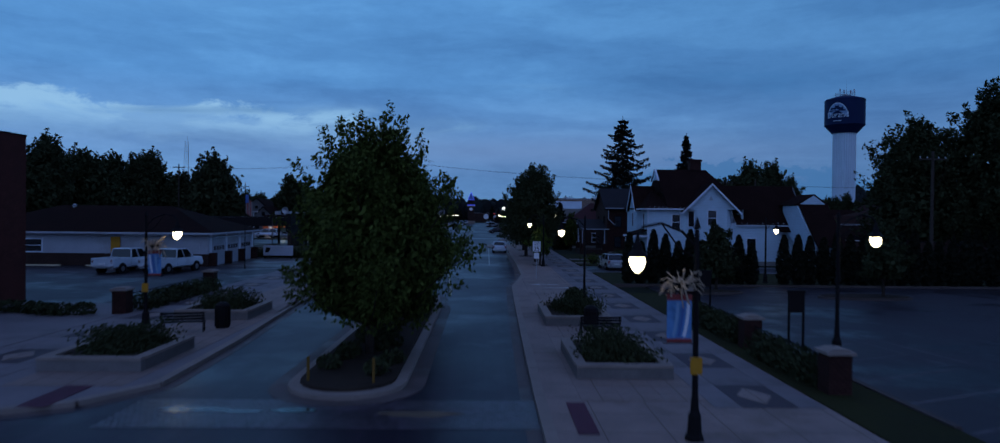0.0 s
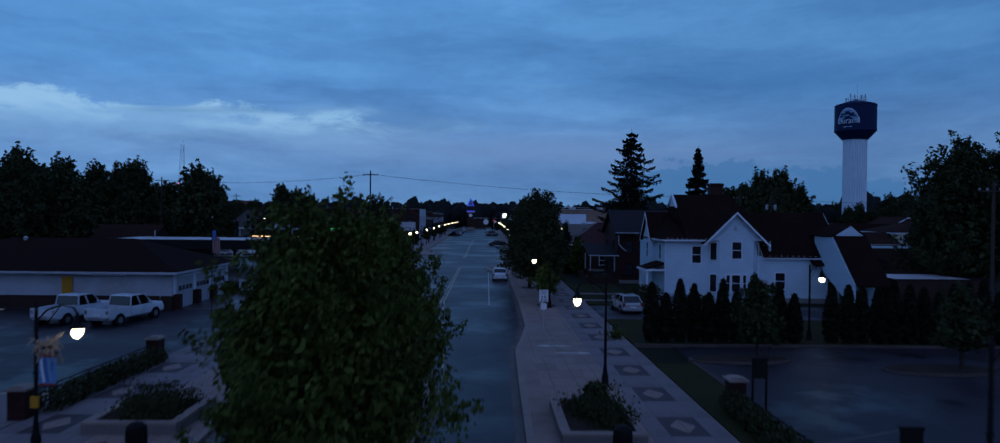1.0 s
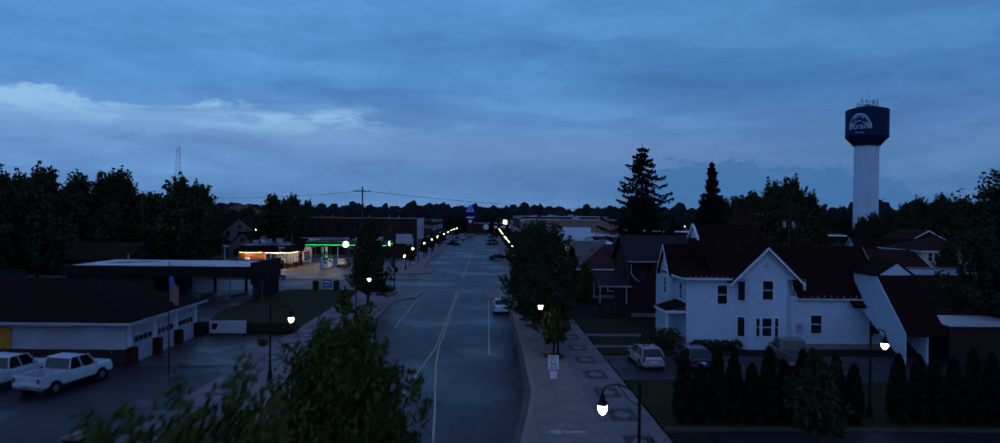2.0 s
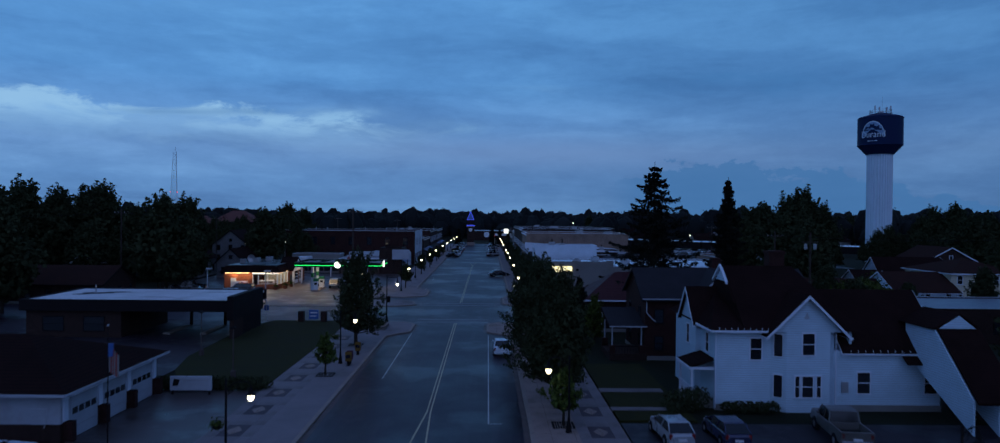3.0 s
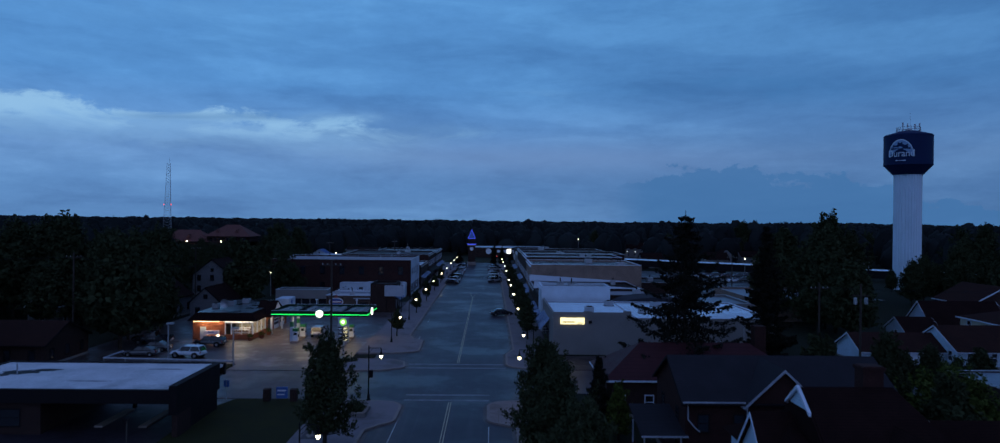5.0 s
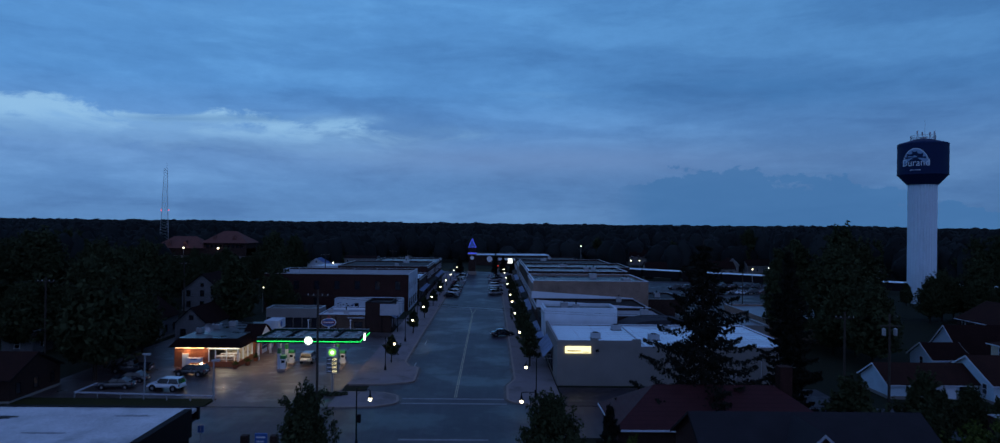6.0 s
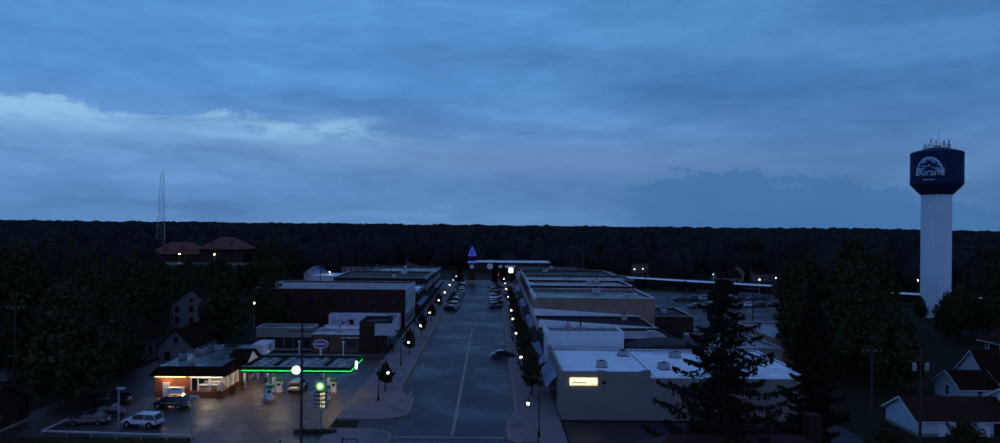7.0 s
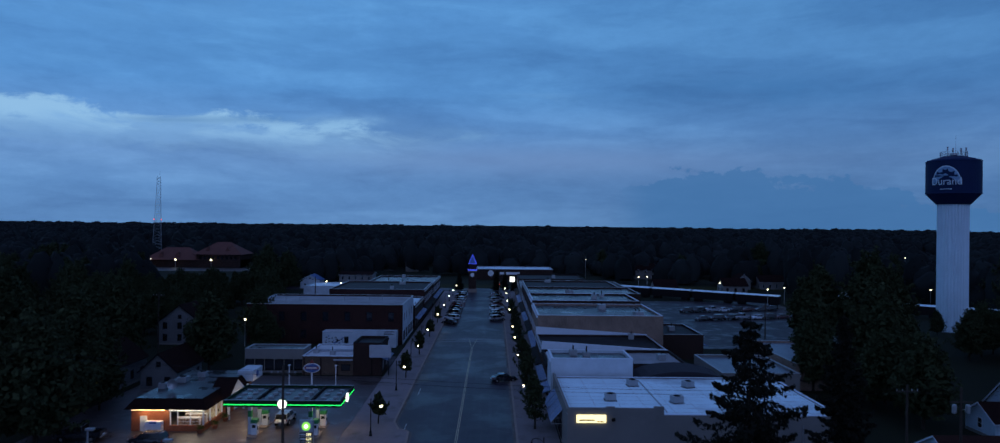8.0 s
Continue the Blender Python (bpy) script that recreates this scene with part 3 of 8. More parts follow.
walk_nc = pavement("pavement_corner", [(-19.0, 127.6), (-13.8, 127.9), *arc(-12.6, 130.4, 1.6, 280, 360), (-11.4, 133.2), (-13.4, 134.8), (-19.0, 135)], -19.2, CONCRETE, "concrete corner of the petrol station lot")


def piece_set(base, mats, cells, z, name):
    """Paving pieces of the same size share one mesh."""
    store = {}
    for m, x, y, w, d in cells:
        key = (m, round(w, 3), round(d, 3))
        if key not in store:
            store[key] = mesh_of(name, Shape().prism([(-w / 2 + 0.008, -d / 2 + 0.008), (w / 2 - 0.008, -d / 2 + 0.008), (w / 2 - 0.008, d / 2 - 0.008), (-w / 2 + 0.008, d / 2 - 0.008)], "z", -0.02, 0.012), mats[m])
        ob = new(name, store[key])
        ob.parent, ob.location = base, (x, y, z)


# the painted lines
def stripes(name, mat, label, rects, z=0.004):
    s = Shape()
    for x0, y0, x1, y1 in rects:
        s.add([(x0, y0, z), (x1, y0, z), (x1, y1, z), (x0, y1, z)], [(0, 1, 2, 3)])
    setting(name, s, mat, label, "road marking")


def slanted(name, mat, label, segs, w=0.1, z=0.034):
    s = Shape()
    for xa, ya, xb, yb in segs:
        d = Vector((xb - xa, yb - ya, 0)).normalized() * w / 2
        s.add([(xa + d.y, ya - d.x, z), (xb + d.y, yb - d.x, z), (xb - d.y, yb + d.x, z), (xa - d.y, ya + d.x, z)], [(0, 1, 2, 3)])
    setting(name, s, mat, label, "road marking")


stripes("centre_line", PAINT_YELLOW, "worn double yellow centre line", [(-3.92, 72, -3.81, 112.4), (-3.66, 72, -3.55, 112.4), (-3.98, 133, -3.87, 214), (-3.75, 133, -3.64, 214)])
stripes("lane_line", PAINT_WHITE, "worn white parking lane line", [(0.50, 69.4, 0.60, 103.5), (0.45, 69.3, 1.5, 69.42), (-8.62, 82, -8.52, 108), (-11.3, 149.5, -11.18, 154.5), (-11.5, 170.5, -11.38, 175.5)])
slanted("taper_line", PAINT_YELLOW, "yellow line tapering from the island nose", [(-1.95, 44, -2.55, 54), (-2.55, 54, -3.35, 65.5), (-3.35, 65.5, -3.6, 72), (-5.6, 44, -4.75, 58), (-4.75, 58, -4.3, 65.7), (-4.3, 65.7, -3.87, 72), (-3.9, 214, -4.9, 226), (-3.7, 214, -2.9, 226)], 0.12, 0.004)
slanted("stall_line", PAINT_GHOST, "white slanted parking stall lines", [(-13.0 + 0.1, y, -9.0, y + 2.4) for y in range(186, 334, 6)] + [(4.1, y, 0.6, y + 2.4) for y in range(150, 334, 6)], 0.1, 0.004)
stripes("crosswalk", PAINT_FADED, "faded worn crosswalk bands", [(-8.9, 113.0, 0.6, 113.5), (-8.9, 115.3, 0.6, 115.8), (-11.0, 129.6, 2.8, 130.1), (-11.0, 131.9, 2.8, 132.4), (-12.8, 222, 4.0, 222.5), (-12.8, 225, 4.0, 225.5)])
paved = Shape()
for i in range(70):
    for j in range(14):
        x = -9.2 + i * 0.157 + (0.078 if j % 2 else 0)
        if x < 1.75:
            paved.box(x, 17.35 + j * 0.18, -0.02, x + 0.145, 17.515 + j * 0.18, 0.012)
tagged(setting("brick_crosswalk", paved, WET_PAVER, "damp grey paver crosswalk with worn tan patches", "crosswalk"), kind="stuff")
slanted("lot_stall_line", PAINT_GHOST, "faded slanted stall lines in the lot", [(12.0, 14.5 + 2.55 * i, 16.4, 16.4 + 2.55 * i) for i in range(8)] + [(16.6, 24.6, 15.2, 32.6), (17.6, 24.8, 16.3, 32.4)])


def puddle(label, cx, cy, wx, wy, mat, z, seed):
    """A shallow film of water with an uneven rim."""
    rim = [(cx + wx * math.cos(a) * (1 + 0.45 * noise.noise((math.cos(a) * 1.4, math.sin(a) * 1.4, seed))), cy + wy * math.sin(a) * (1 + 0.45 * noise.noise((math.cos(a) * 1.4, math.sin(a) * 1.4, seed + 5)))) for a in (2 * math.pi * i / 36 for i in range(36))]
    setting("puddle", Shape().prism(rim, "z", z - 0.01, z), mat, label, "puddle")


puddle("still rain puddle before the island kerb", -4.75, 18.85, 0.62, 0.2, WATER, 0.021, 1.3)
puddle("thin film of rain water on the crosswalk", -7.5, 18.9, 0.85, 0.3, DAMP, 0.0185, 4.1)
puddle("thin film of rain water on the crosswalk", -6.0, 18.75, 0.5, 0.16, DAMP, 0.0165, 2.2)
rim = [(-1.4 + (1.05 + 0.2 * math.sin(3 * q)) * math.cos(q), 18.55 + (0.26 + 0.06 * math.cos(5 * q)) * math.sin(q)) for q in np.linspace(0, 2 * math.pi, 25)[:-1]]
setting("worn_patch", Shape().prism(rim, "z", 0.0, 0.0175), WORN_TAN, "worn tan patch in the paver crosswalk", "pavement")

arrows = Shape()
for y, turn in ((47.9, 1), (50.0, -1)):
    x0, x1 = (4.3, 5.7) if turn > 0 else (5.5, 4.1)
    arrows.add([(x0, y - 0.12, 0.158), (x1, y - 0.12, 0.158), (x1, y + 0.12, 0.158), (x0, y + 0.12, 0.158)], [(0, 1, 2, 3) if turn > 0 else (3, 2, 1, 0)])
    arrows.add([(x1, y - 0.4, 0.158), (x1 + 0.75 * turn, y, 0.158), (x1, y + 0.4, 0.158)], [(0, 1, 2) if turn > 0 else (2, 1, 0)])
setting("drive_arrows", arrows, PAINT_WHITE, "two white painted arrows on the drive", "road marking")


# ---- plants ----
def leaf_mesh(name, points, size, mat, rng, flat=0.35):
    """A quad leaf, folded at random, at every point."""
    n = len(points)
    a = rng.normal(size=(n, 3))
    a /= np.linalg.norm(a, axis=1)[:, None]
    b = rng.normal(size=(n, 3))
    b[:, 2] *= flat
    b -= (a * b).sum(1)[:, None] * a
    b /= np.linalg.norm(b, axis=1)[:, None]
    s = size * rng.uniform(0.6, 1.3, size=(n, 1))
    v = np.stack([points - a * s, points + b * s * 0.55, points + a * s, points - b * s * 0.55], 1).reshape(-1, 3)
    me = bpy.data.meshes.new(name)
    me.from_pydata(v.tolist(), [], np.arange(4 * n).reshape(-1, 4).tolist())
    me.materials.append(mat)
    return me


def make_tree(label, height, radius, clear, leaves, leaf, mat, seed, x, y, lumps=26, category="tree", group="", z=0.0):
    """A tapered trunk with rising limbs; the crown ends all round in tapering leafy shoots, with gaps between, over a close dark heart."""
    rng = np.random.default_rng(seed)
    t = thing("tree", label, category, x, y, z, 0, group)
    trunk = Shape()
    r0 = 0.05 + height * 0.016
    pts = [(rng.normal(0, 0.02) * k, rng.normal(0, 0.02) * k, height * 0.8 * k / 5 - (0.1 if k == 0 else 0)) for k in range(6)]
    for k in range(5):
        trunk.rod(pts[k], pts[k + 1], r0 * (1 - 0.17 * k), r0 * (1 - 0.17 * (k + 1)), 8)
    span = height - clear
    steps, wide = (0, 0.08, 0.25, 0.45, 0.65, 0.82, 1), (0.50, 0.80, 1.0, 0.97, 0.76, 0.46, 0.12)
    # every limb carries a lobe of the crown, some of them reaching far out
    limbs = [(((j + 0.5) / lumps) ** 0.85, j * 2.399963 + rng.normal(0, 0.3), rng.uniform(0.74, 1.2)) for j in range(lumps)]

    def reach(h, a):
        lobe = noise.noise((math.cos(a) * 1.1, math.sin(a) * 1.1, h * 1.7 + seed)) * 0.42
        return radius * float(np.interp(h, steps, wide)) * (0.96 + lobe)
    each = 6
    per = max(6, int(leaves * 0.66 / (lumps * each)))
    cloud, sizes = [], []
    for lh, la, out in limbs:
        rl = reach(lh, la) * out
        end = np.array([rl * math.cos(la), rl * math.sin(la), clear + span * lh * (0.93 + 0.1 * out)])
        foot = np.array([0, 0, min(0.7 * height, max(clear * 0.85, end[2] - 1.1 * rl - 0.05 * height))])
        trunk.rod(foot, (foot + end) / 2 - (0, 0, 0.05 * rl), r0 * 0.32, r0 * 0.2, 5).rod((foot + end) / 2 - (0, 0, 0.05 * rl), end, r0 * 0.2, r0 * 0.05, 4)
        way = (end - foot) / np.linalg.norm(end - foot)
        for i in range(each):
            d = way * 0.75 + np.array([0, 0, 0.35 + 0.4 * lh]) + rng.normal(0, 0.42, 3)
            d /= np.linalg.norm(d)
            long = radius * rng.uniform(0.22, 0.46) * (1.1 - 0.35 * lh)
            root = foot + (end - foot) * rng.uniform(0.55, 1.0) + rng.normal(0, 0.05, 3) * radius
            u = rng.uniform(0, 1, per)
            p = rng.normal(size=(per, 3)) * (radius * 0.055 * (1.25 - 0.9 * u))[:, None]
            cloud.append(root + d * (long * u)[:, None] + p)
            sizes.append(np.full(per, leaf))
    n = int(leaves * 0.34)
    hh, aa = rng.uniform(0.03, 0.93, n), rng.uniform(0, 2 * math.pi, n)
    rr = np.array([reach(h, a) for h, a in zip(hh, aa)]) * np.sqrt(rng.uniform(0.02, 0.56, n))
    cloud.append(np.stack([rr * np.cos(aa), rr * np.sin(aa), clear + span * hh], 1))
    sizes.append(np.full(n, leaf * 1.7))
    part("trunk", trunk, BARK, t)
    crown = new("crown", leaf_mesh("crown", np.concatenate(cloud), np.concatenate(sizes)[:, None], mat, rng))
    crown.parent = t
    return t


def make_spruce(label, height, spread, seed, x, y, bare=1.0):
    """Uneven whorls of long boughs that sag and lift again at the tip, hung with twigs."""
    rng = np.random.default_rng(seed)
    t = thing("spruce_tree", label, "conifer tree", x, y)
    trunk = Shape().rod((0, 0, -0.05), (0, 0, height), 0.016 * height, 0.03, 8)
    pts = []
    z = bare
    while z < height - 0.25:
        f = (z - bare) / (height - bare)
        reach = spread * min(1.0, 1.12 * (1 - f)) ** 0.74 + 0.08
        k = max(5, int(9 - 3 * f))
        turn = rng.uniform(0, 6)
        for i in range(k):
            a = turn + i * 2 * math.pi / k + rng.normal(0, 0.28)
            l = reach * rng.uniform(0.55, 1.2)
            sag = l * rng.uniform(0.24, 0.46)
            z0 = z + rng.normal(0, 0.12)
            def at(q):
                return z0 - sag * math.sin(min(1.0, q * 1.15) * math.pi * 0.55) + (0.10 * l * max(0.0, q - 0.7) / 0.3)
            knots = [(q * l * math.cos(a), q * l * math.sin(a), at(q)) for q in (0, 0.35, 0.7, 1.0)]
            for p, q in zip(knots, knots[1:]):
                trunk.rod(p, q, 0.045 * (1.2 - f), 0.02, 4)
            m = int(40 + 340 * l / spread)
            s = rng.uniform(0.05, 1.0, m) ** 0.8
            side = rng.normal(size=m) * (0.15 * l * (1.12 - s) + 0.09) * 0.75
            drop = abs(rng.normal(size=m)) * (0.14 + 0.06 * l * (1.1 - s))
            pts.append(np.stack([s * l * math.cos(a) - math.sin(a) * side, s * l * math.sin(a) + math.cos(a) * side, np.array([at(q) for q in s]) - drop], 1))
        z += rng.uniform(0.7, 1.1) * (1.3 - 0.75 * f) * height / 20
    part("trunk", trunk, BARK, t)
    crown = new("crown", leaf_mesh("crown", np.concatenate(pts), 0.19 * min(1.0, height / 14), NEEDLE, rng, 0.2))
    crown.parent = t
    return t


def make_column(label, height, radius, seed, group):
    """A clipped upright cedar."""
    rng = np.random.default_rng(seed)
    t = thing("cedar_shrub", label, "shrub", 0, 0, 0, 0, group)
    n = 1500
    h = rng.uniform(0.02, 1, n)
    r = radius * np.minimum(1.0, 1.5 * (1 - h) ** 0.62 + 0.03) * np.minimum(1, 0.55 + h * 3) * rng.uniform(0.45, 1.06, n)
    a = rng.uniform(0, 2 * math.pi, n)
    pts = np.stack([r * np.cos(a), r * np.sin(a), h * height], 1)
    crown = new("foliage", leaf_mesh("foliage", pts, 0.15, HEDGE_LEAF, rng, 1.5))
    crown.parent = t
    part("stem", Shape().rod((0, 0, -0.05), (0, 0, height * 0.7), 0.06, 0.02, 6), BARK, t)
    return t


def make_shrub(label, radius, height, seed, mat, x, y, z=0.0, n=500, leaf=0.09, group=""):
    rng = np.random.default_rng(seed)
    t = thing("shrub", label, "shrub", x, y, z, rng.uniform(0, 360), group)
    p = rng.normal(size=(n, 3))
    p /= np.linalg.norm(p, axis=1)[:, None]
    p *= rng.uniform(0.3, 1.05, (n, 1)) ** 0.5
    p = p * np.array([radius, radius, height * 0.55]) + np.array([0, 0, height * 0.48])
    p[:, 2] = np.maximum(p[:, 2], 0.02)
    f = new("foliage", leaf_mesh("foliage", p, leaf, mat, rng, 1.0))
    f.parent = t
    s = Shape()
    for i in range(5):
        a = i * 1.26 + seed
        s.rod((0, 0, -0.02), (radius * 0.5 * math.cos(a), radius * 0.5 * math.sin(a), height * 0.6), 0.012, 0.006, 4)
    part("stem", s, BARK, t)
    return t


# ---- street furniture ----
def make_lamp(x, y, side, banner=False, arm=1.35, label="", z=0.14):
    """A black post whose curved arm hangs a lit globe under a bell-shaped hood."""
    t = thing("street_lamp", label or "black street lamp with a lit globe on a curved arm", "street lamp", x, y, z, 0 if side > 0 else 180, "street lamps")
    part("base", Shape().lathe([(0.22, 0), (0.22, 0.08), (0.17, 0.14), (0.15, 0.55), (0.10, 0.66), (0.085, 0.95), (0.075, 1.0)], 10), BLACK_METAL, t)
    part("pole", Shape().rod((0, 0, 0.95), (0, 0, 4.75), 0.07, 0.055, 10).lathe([(0.09, 2.6), (0.09, 2.68)], 10).lathe([(0.02, 4.75), (0.09, 4.8), (0.05, 4.92), (0.01, 5.05)], 8), BLACK_METAL, t)
    curve = [(0, 0, 4.35), (arm * 0.25, 0, 4.72), (arm * 0.6, 0, 4.9), (arm * 0.9, 0, 4.82), (arm, 0, 4.62)]
    part("arm", Shape().path(curve, 0.03).path([(0, 0, 4.1), (arm * 0.3, 0, 4.35), (arm * 0.6, 0, 4.9)], 0.018), BLACK_METAL, t)
    head = part("hood", Shape().lathe([(0.03, 4.66), (0.06, 4.5), (0.10, 4.42), (0.12, 4.3), (0.22, 4.2), (0.24, 4.14)], 12, arm), BLACK_METAL, t)
    part("globe", Shape().lathe([(0.17, 4.14), (0.19, 4.05), (0.17, 3.94), (0.11, 3.84), (0.03, 3.78)], 12, arm), LAMP_GLOW, head, "lit frosted globe", smooth=True)
    if banner:
        for h in (2.2, 3.32):
            part("banner_rod", Shape().rod((0, 0, h), (0.75, 0, h), 0.016), BLACK_METAL, t)
        cloth = part("banner", Shape().box(0.1, -0.008, 2.22, 0.66, 0.008, 3.30), BANNER, t, "printed blue cloth banner")
        part("banner_edge", Shape().box(0.1, -0.012, 3.16, 0.66, 0.012, 3.30), RED_PAINT, cloth, "dark red banner edge")
        part("banner_edge", Shape().box(0.1, -0.012, 2.22, 0.66, 0.012, 2.30), RED_PAINT, cloth, "dark red banner edge")
        for k, (mat, tone) in enumerate(((SIGN_WHITE, "white curved printed stroke"), (SIGN_BLUE, "blue curved printed stroke"), (TANK_LIGHT, "pale blue curved printed stroke"))):
            q = [(0.14 + 0.12 * k + 0.10 * u * u, 3.12 - 0.78 * u) for u in np.linspace(0, 1, 7)]
            part("banner_wave", Shape().prism(q + [(x2 + 0.07, z2) for x2, z2 in reversed(q)], "y", -0.014, 0.014), mat, cloth, tone)
        rng = np.random.default_rng(int(abs(x * 10 + y)))
        vines = Shape()
        for i in range(46):
            a = rng.uniform(0, 2 * math.pi)
            r = rng.uniform(0.16, 0.42)
            p = (0.35, 0, 3.5)
            q = (0.35 + r * math.cos(a), r * math.sin(a), 3.62 + rng.normal(0, 0.14))
            e = (0.35 + 1.35 * r * math.cos(a + 0.3), 1.35 * r * math.sin(a + 0.3), q[2] - rng.uniform(-0.15, 0.5))
            vines.path([p, q, e], 0.016, 4)
        basket = part("basket", Shape().lathe([(0.05, 3.36), (0.16, 3.42), (0.22, 3.56)], 10, 0.35), BLACK_METAL, t)
        part("vines", vines, STRAW, basket, "dried pale trailing vines")
        part("panel", Shape().box(-0.13, -0.03 - 0.07 * side, 1.5, 0.13, 0.03 - 0.07 * side, 1.88), AMBER, t, "small amber sign panel")
    return t


def make_double_lamp(x, y, side, z=0.14):
    t = thing("street_lamp", "black corner post with arms, lit globe and signal head", "street lamp", x, y, z, 0 if side > 0 else 180, "street lamps")
    part("base", Shape().lathe([(0.24, 0), (0.24, 0.1), (0.16, 0.16), (0.14, 0.6), (0.09, 0.72)], 10), BLACK_METAL, t)
    part("pole", Shape().rod((0, 0, 0.7), (0, 0, 6.0), 0.08, 0.06, 10), BLACK_METAL, t)
    part("arm", Shape().rod((0, 0, 5.75), (1.35, 0, 5.75), 0.035).path([(0, 0, 5.2), (0.5, 0, 5.75)], 0.02), BLACK_METAL, t)
    head = part("hood", Shape().lathe([(0.03, 5.75), (0.06, 5.4), (0.12, 5.15), (0.24, 4.98)], 12, 1.35), BLACK_METAL, t)
    part("globe", Shape().lathe([(0.17, 4.98), (0.19, 4.89), (0.17, 4.78), (0.11, 4.68), (0.03, 4.62)], 12, 1.35), LAMP_GLOW, head, "lit frosted globe", smooth=True)
    part("signal_head", Shape().box(0.1, -0.15, 2.5, 0.45, 0.15, 3.3), BLACK_METAL, t, bevel=0.02)
    return t


def make_planter(x0, y0, x1, y1, seed, label):
    """A low stone box with a coping, soil and shaggy plants."""
    cx, cy = (x0 + x1) / 2, (y0 + y1) / 2
    w, d = (x1 - x0) / 2, (y1 - y0) / 2
    t = thing("planter", label, "planter", cx, cy, 0.14)
    for i, (a, b, c, e) in enumerate(((-w, -d, w, -d + 0.3), (-w, d - 0.3, w, d), (-w, -d + 0.3, -w + 0.3, d - 0.3), (w - 0.3, -d + 0.3, w, d - 0.3))):
        side = part("wall", Shape().box(a, b, -0.05, c, e, 0.36), STONE, t, bevel=0.01)
        n = max(2, round(max(c - a, e - b) / 0.8))
        for k in range(n):
            if c - a > e - b:
                st = Shape().box(a + (c - a) * k / n + 0.006, b - 0.03, 0.36, a + (c - a) * (k + 1) / n - 0.006, e + 0.03, 0.45)
            else:
                st = Shape().box(a - 0.03, b + (e - b) * k / n + 0.006, 0.36, c + 0.03, b + (e - b) * (k + 1) / n - 0.006, 0.45)
            part("coping_stone", st, KERB, side)
    part("soil", Shape().box(-w + 0.29, -d + 0.29, 0.0, w - 0.29, d - 0.29, 0.34), SOIL, t)
    rng = np.random.default_rng(seed)
    n = 6000
    c = rng.uniform(-1, 1, (14, 2)) * [w - 0.7, d - 0.7]
    k = rng.integers(0, 14, n)
    h = np.linspace(0.4, 1.0, 14)[k]
    p = np.stack([c[k, 0] + rng.normal(0, 0.34, n), c[k, 1] + rng.normal(0, 0.34, n), 0.34 + h * rng.uniform(0, 1, n) ** 1.7], 1)
    p[:, 0] = np.clip(p[:, 0], -w + 0.1, w - 0.1)
    p[:, 1] = np.clip(p[:, 1], -d + 0.1, d - 0.1)
    ob = new("foliage", leaf_mesh("foliage", p, 0.06, LEAF_DARK, rng, 2.4))
    ob.parent = t
    return t


def make_bench(x, y, turn):
    t = thing("bench", "black metal street bench with slatted seat", "bench", x, y, 0.14, turn)
    for k in range(4):
        part("seat_slat", Shape().box(-0.85, -0.2 + 0.11 * k, 0.43, 0.85, -0.12 + 0.11 * k, 0.46), BLACK_METAL, t)
    for k in range(3):
        part("back_slat", Shape().box(-0.85, 0.24 + 0.03 * k, 0.55 + 0.12 * k, 0.85, 0.27 + 0.03 * k, 0.63 + 0.12 * k), BLACK_METAL, t)
    for sx in (-0.78, 0.78):
        part("leg", Shape().path([(sx, -0.22, -0.02), (sx, -0.2, 0.43), (sx, 0.2, 0.43), (sx, 0.33, 0.9)], 0.025).rod((sx, 0.2, 0.43), (sx, 0.26, -0.02), 0.025), BLACK_METAL, t)
    return t


def make_bin(x, y):
    t = thing("litter_bin", "tall black litter bin with slatted sides", "litter bin", x, y, 0.14)
    part("body", Shape().lathe([(0.27, 0), (0.3, 0.1), (0.3, 0.85), (0.28, 0.9)], 14), BLACK_METAL, t)
    part("lid", Shape().lathe([(0.32, 0.9), (0.3, 1.0), (0.18, 1.1), (0.05, 1.13)], 14), BLACK_METAL, t)
    for i in range(12):
        a = i * math.pi / 6
        part("slat", Shape().rod((0.31 * math.cos(a), 0.31 * math.sin(a), 0.08), (0.31 * math.cos(a), 0.31 * math.sin(a), 0.86), 0.018, n=4), BLACK_METAL, t)
    return t


def make_pillar(x, y):
    t = thing("brick_pillar", "short dark brick pillar with a stone cap", "pillar", x, y, 0.1, 0, "pillars along the lot")
    part("shaft", Shape().box(-0.34, -0.34, -0.1, 0.34, 0.34, 1.15), BRICK_DARK, t, bevel=0.01)
    part("cap", Shape().box(-0.42, -0.42, 1.15, 0.42, 0.42, 1.25).prism([(-0.36, 1.25), (0.36, 1.25), (0.2, 1.33), (-0.2, 1.33)], "y", -0.3, 0.3), KERB, t, bevel=0.01)
    return t


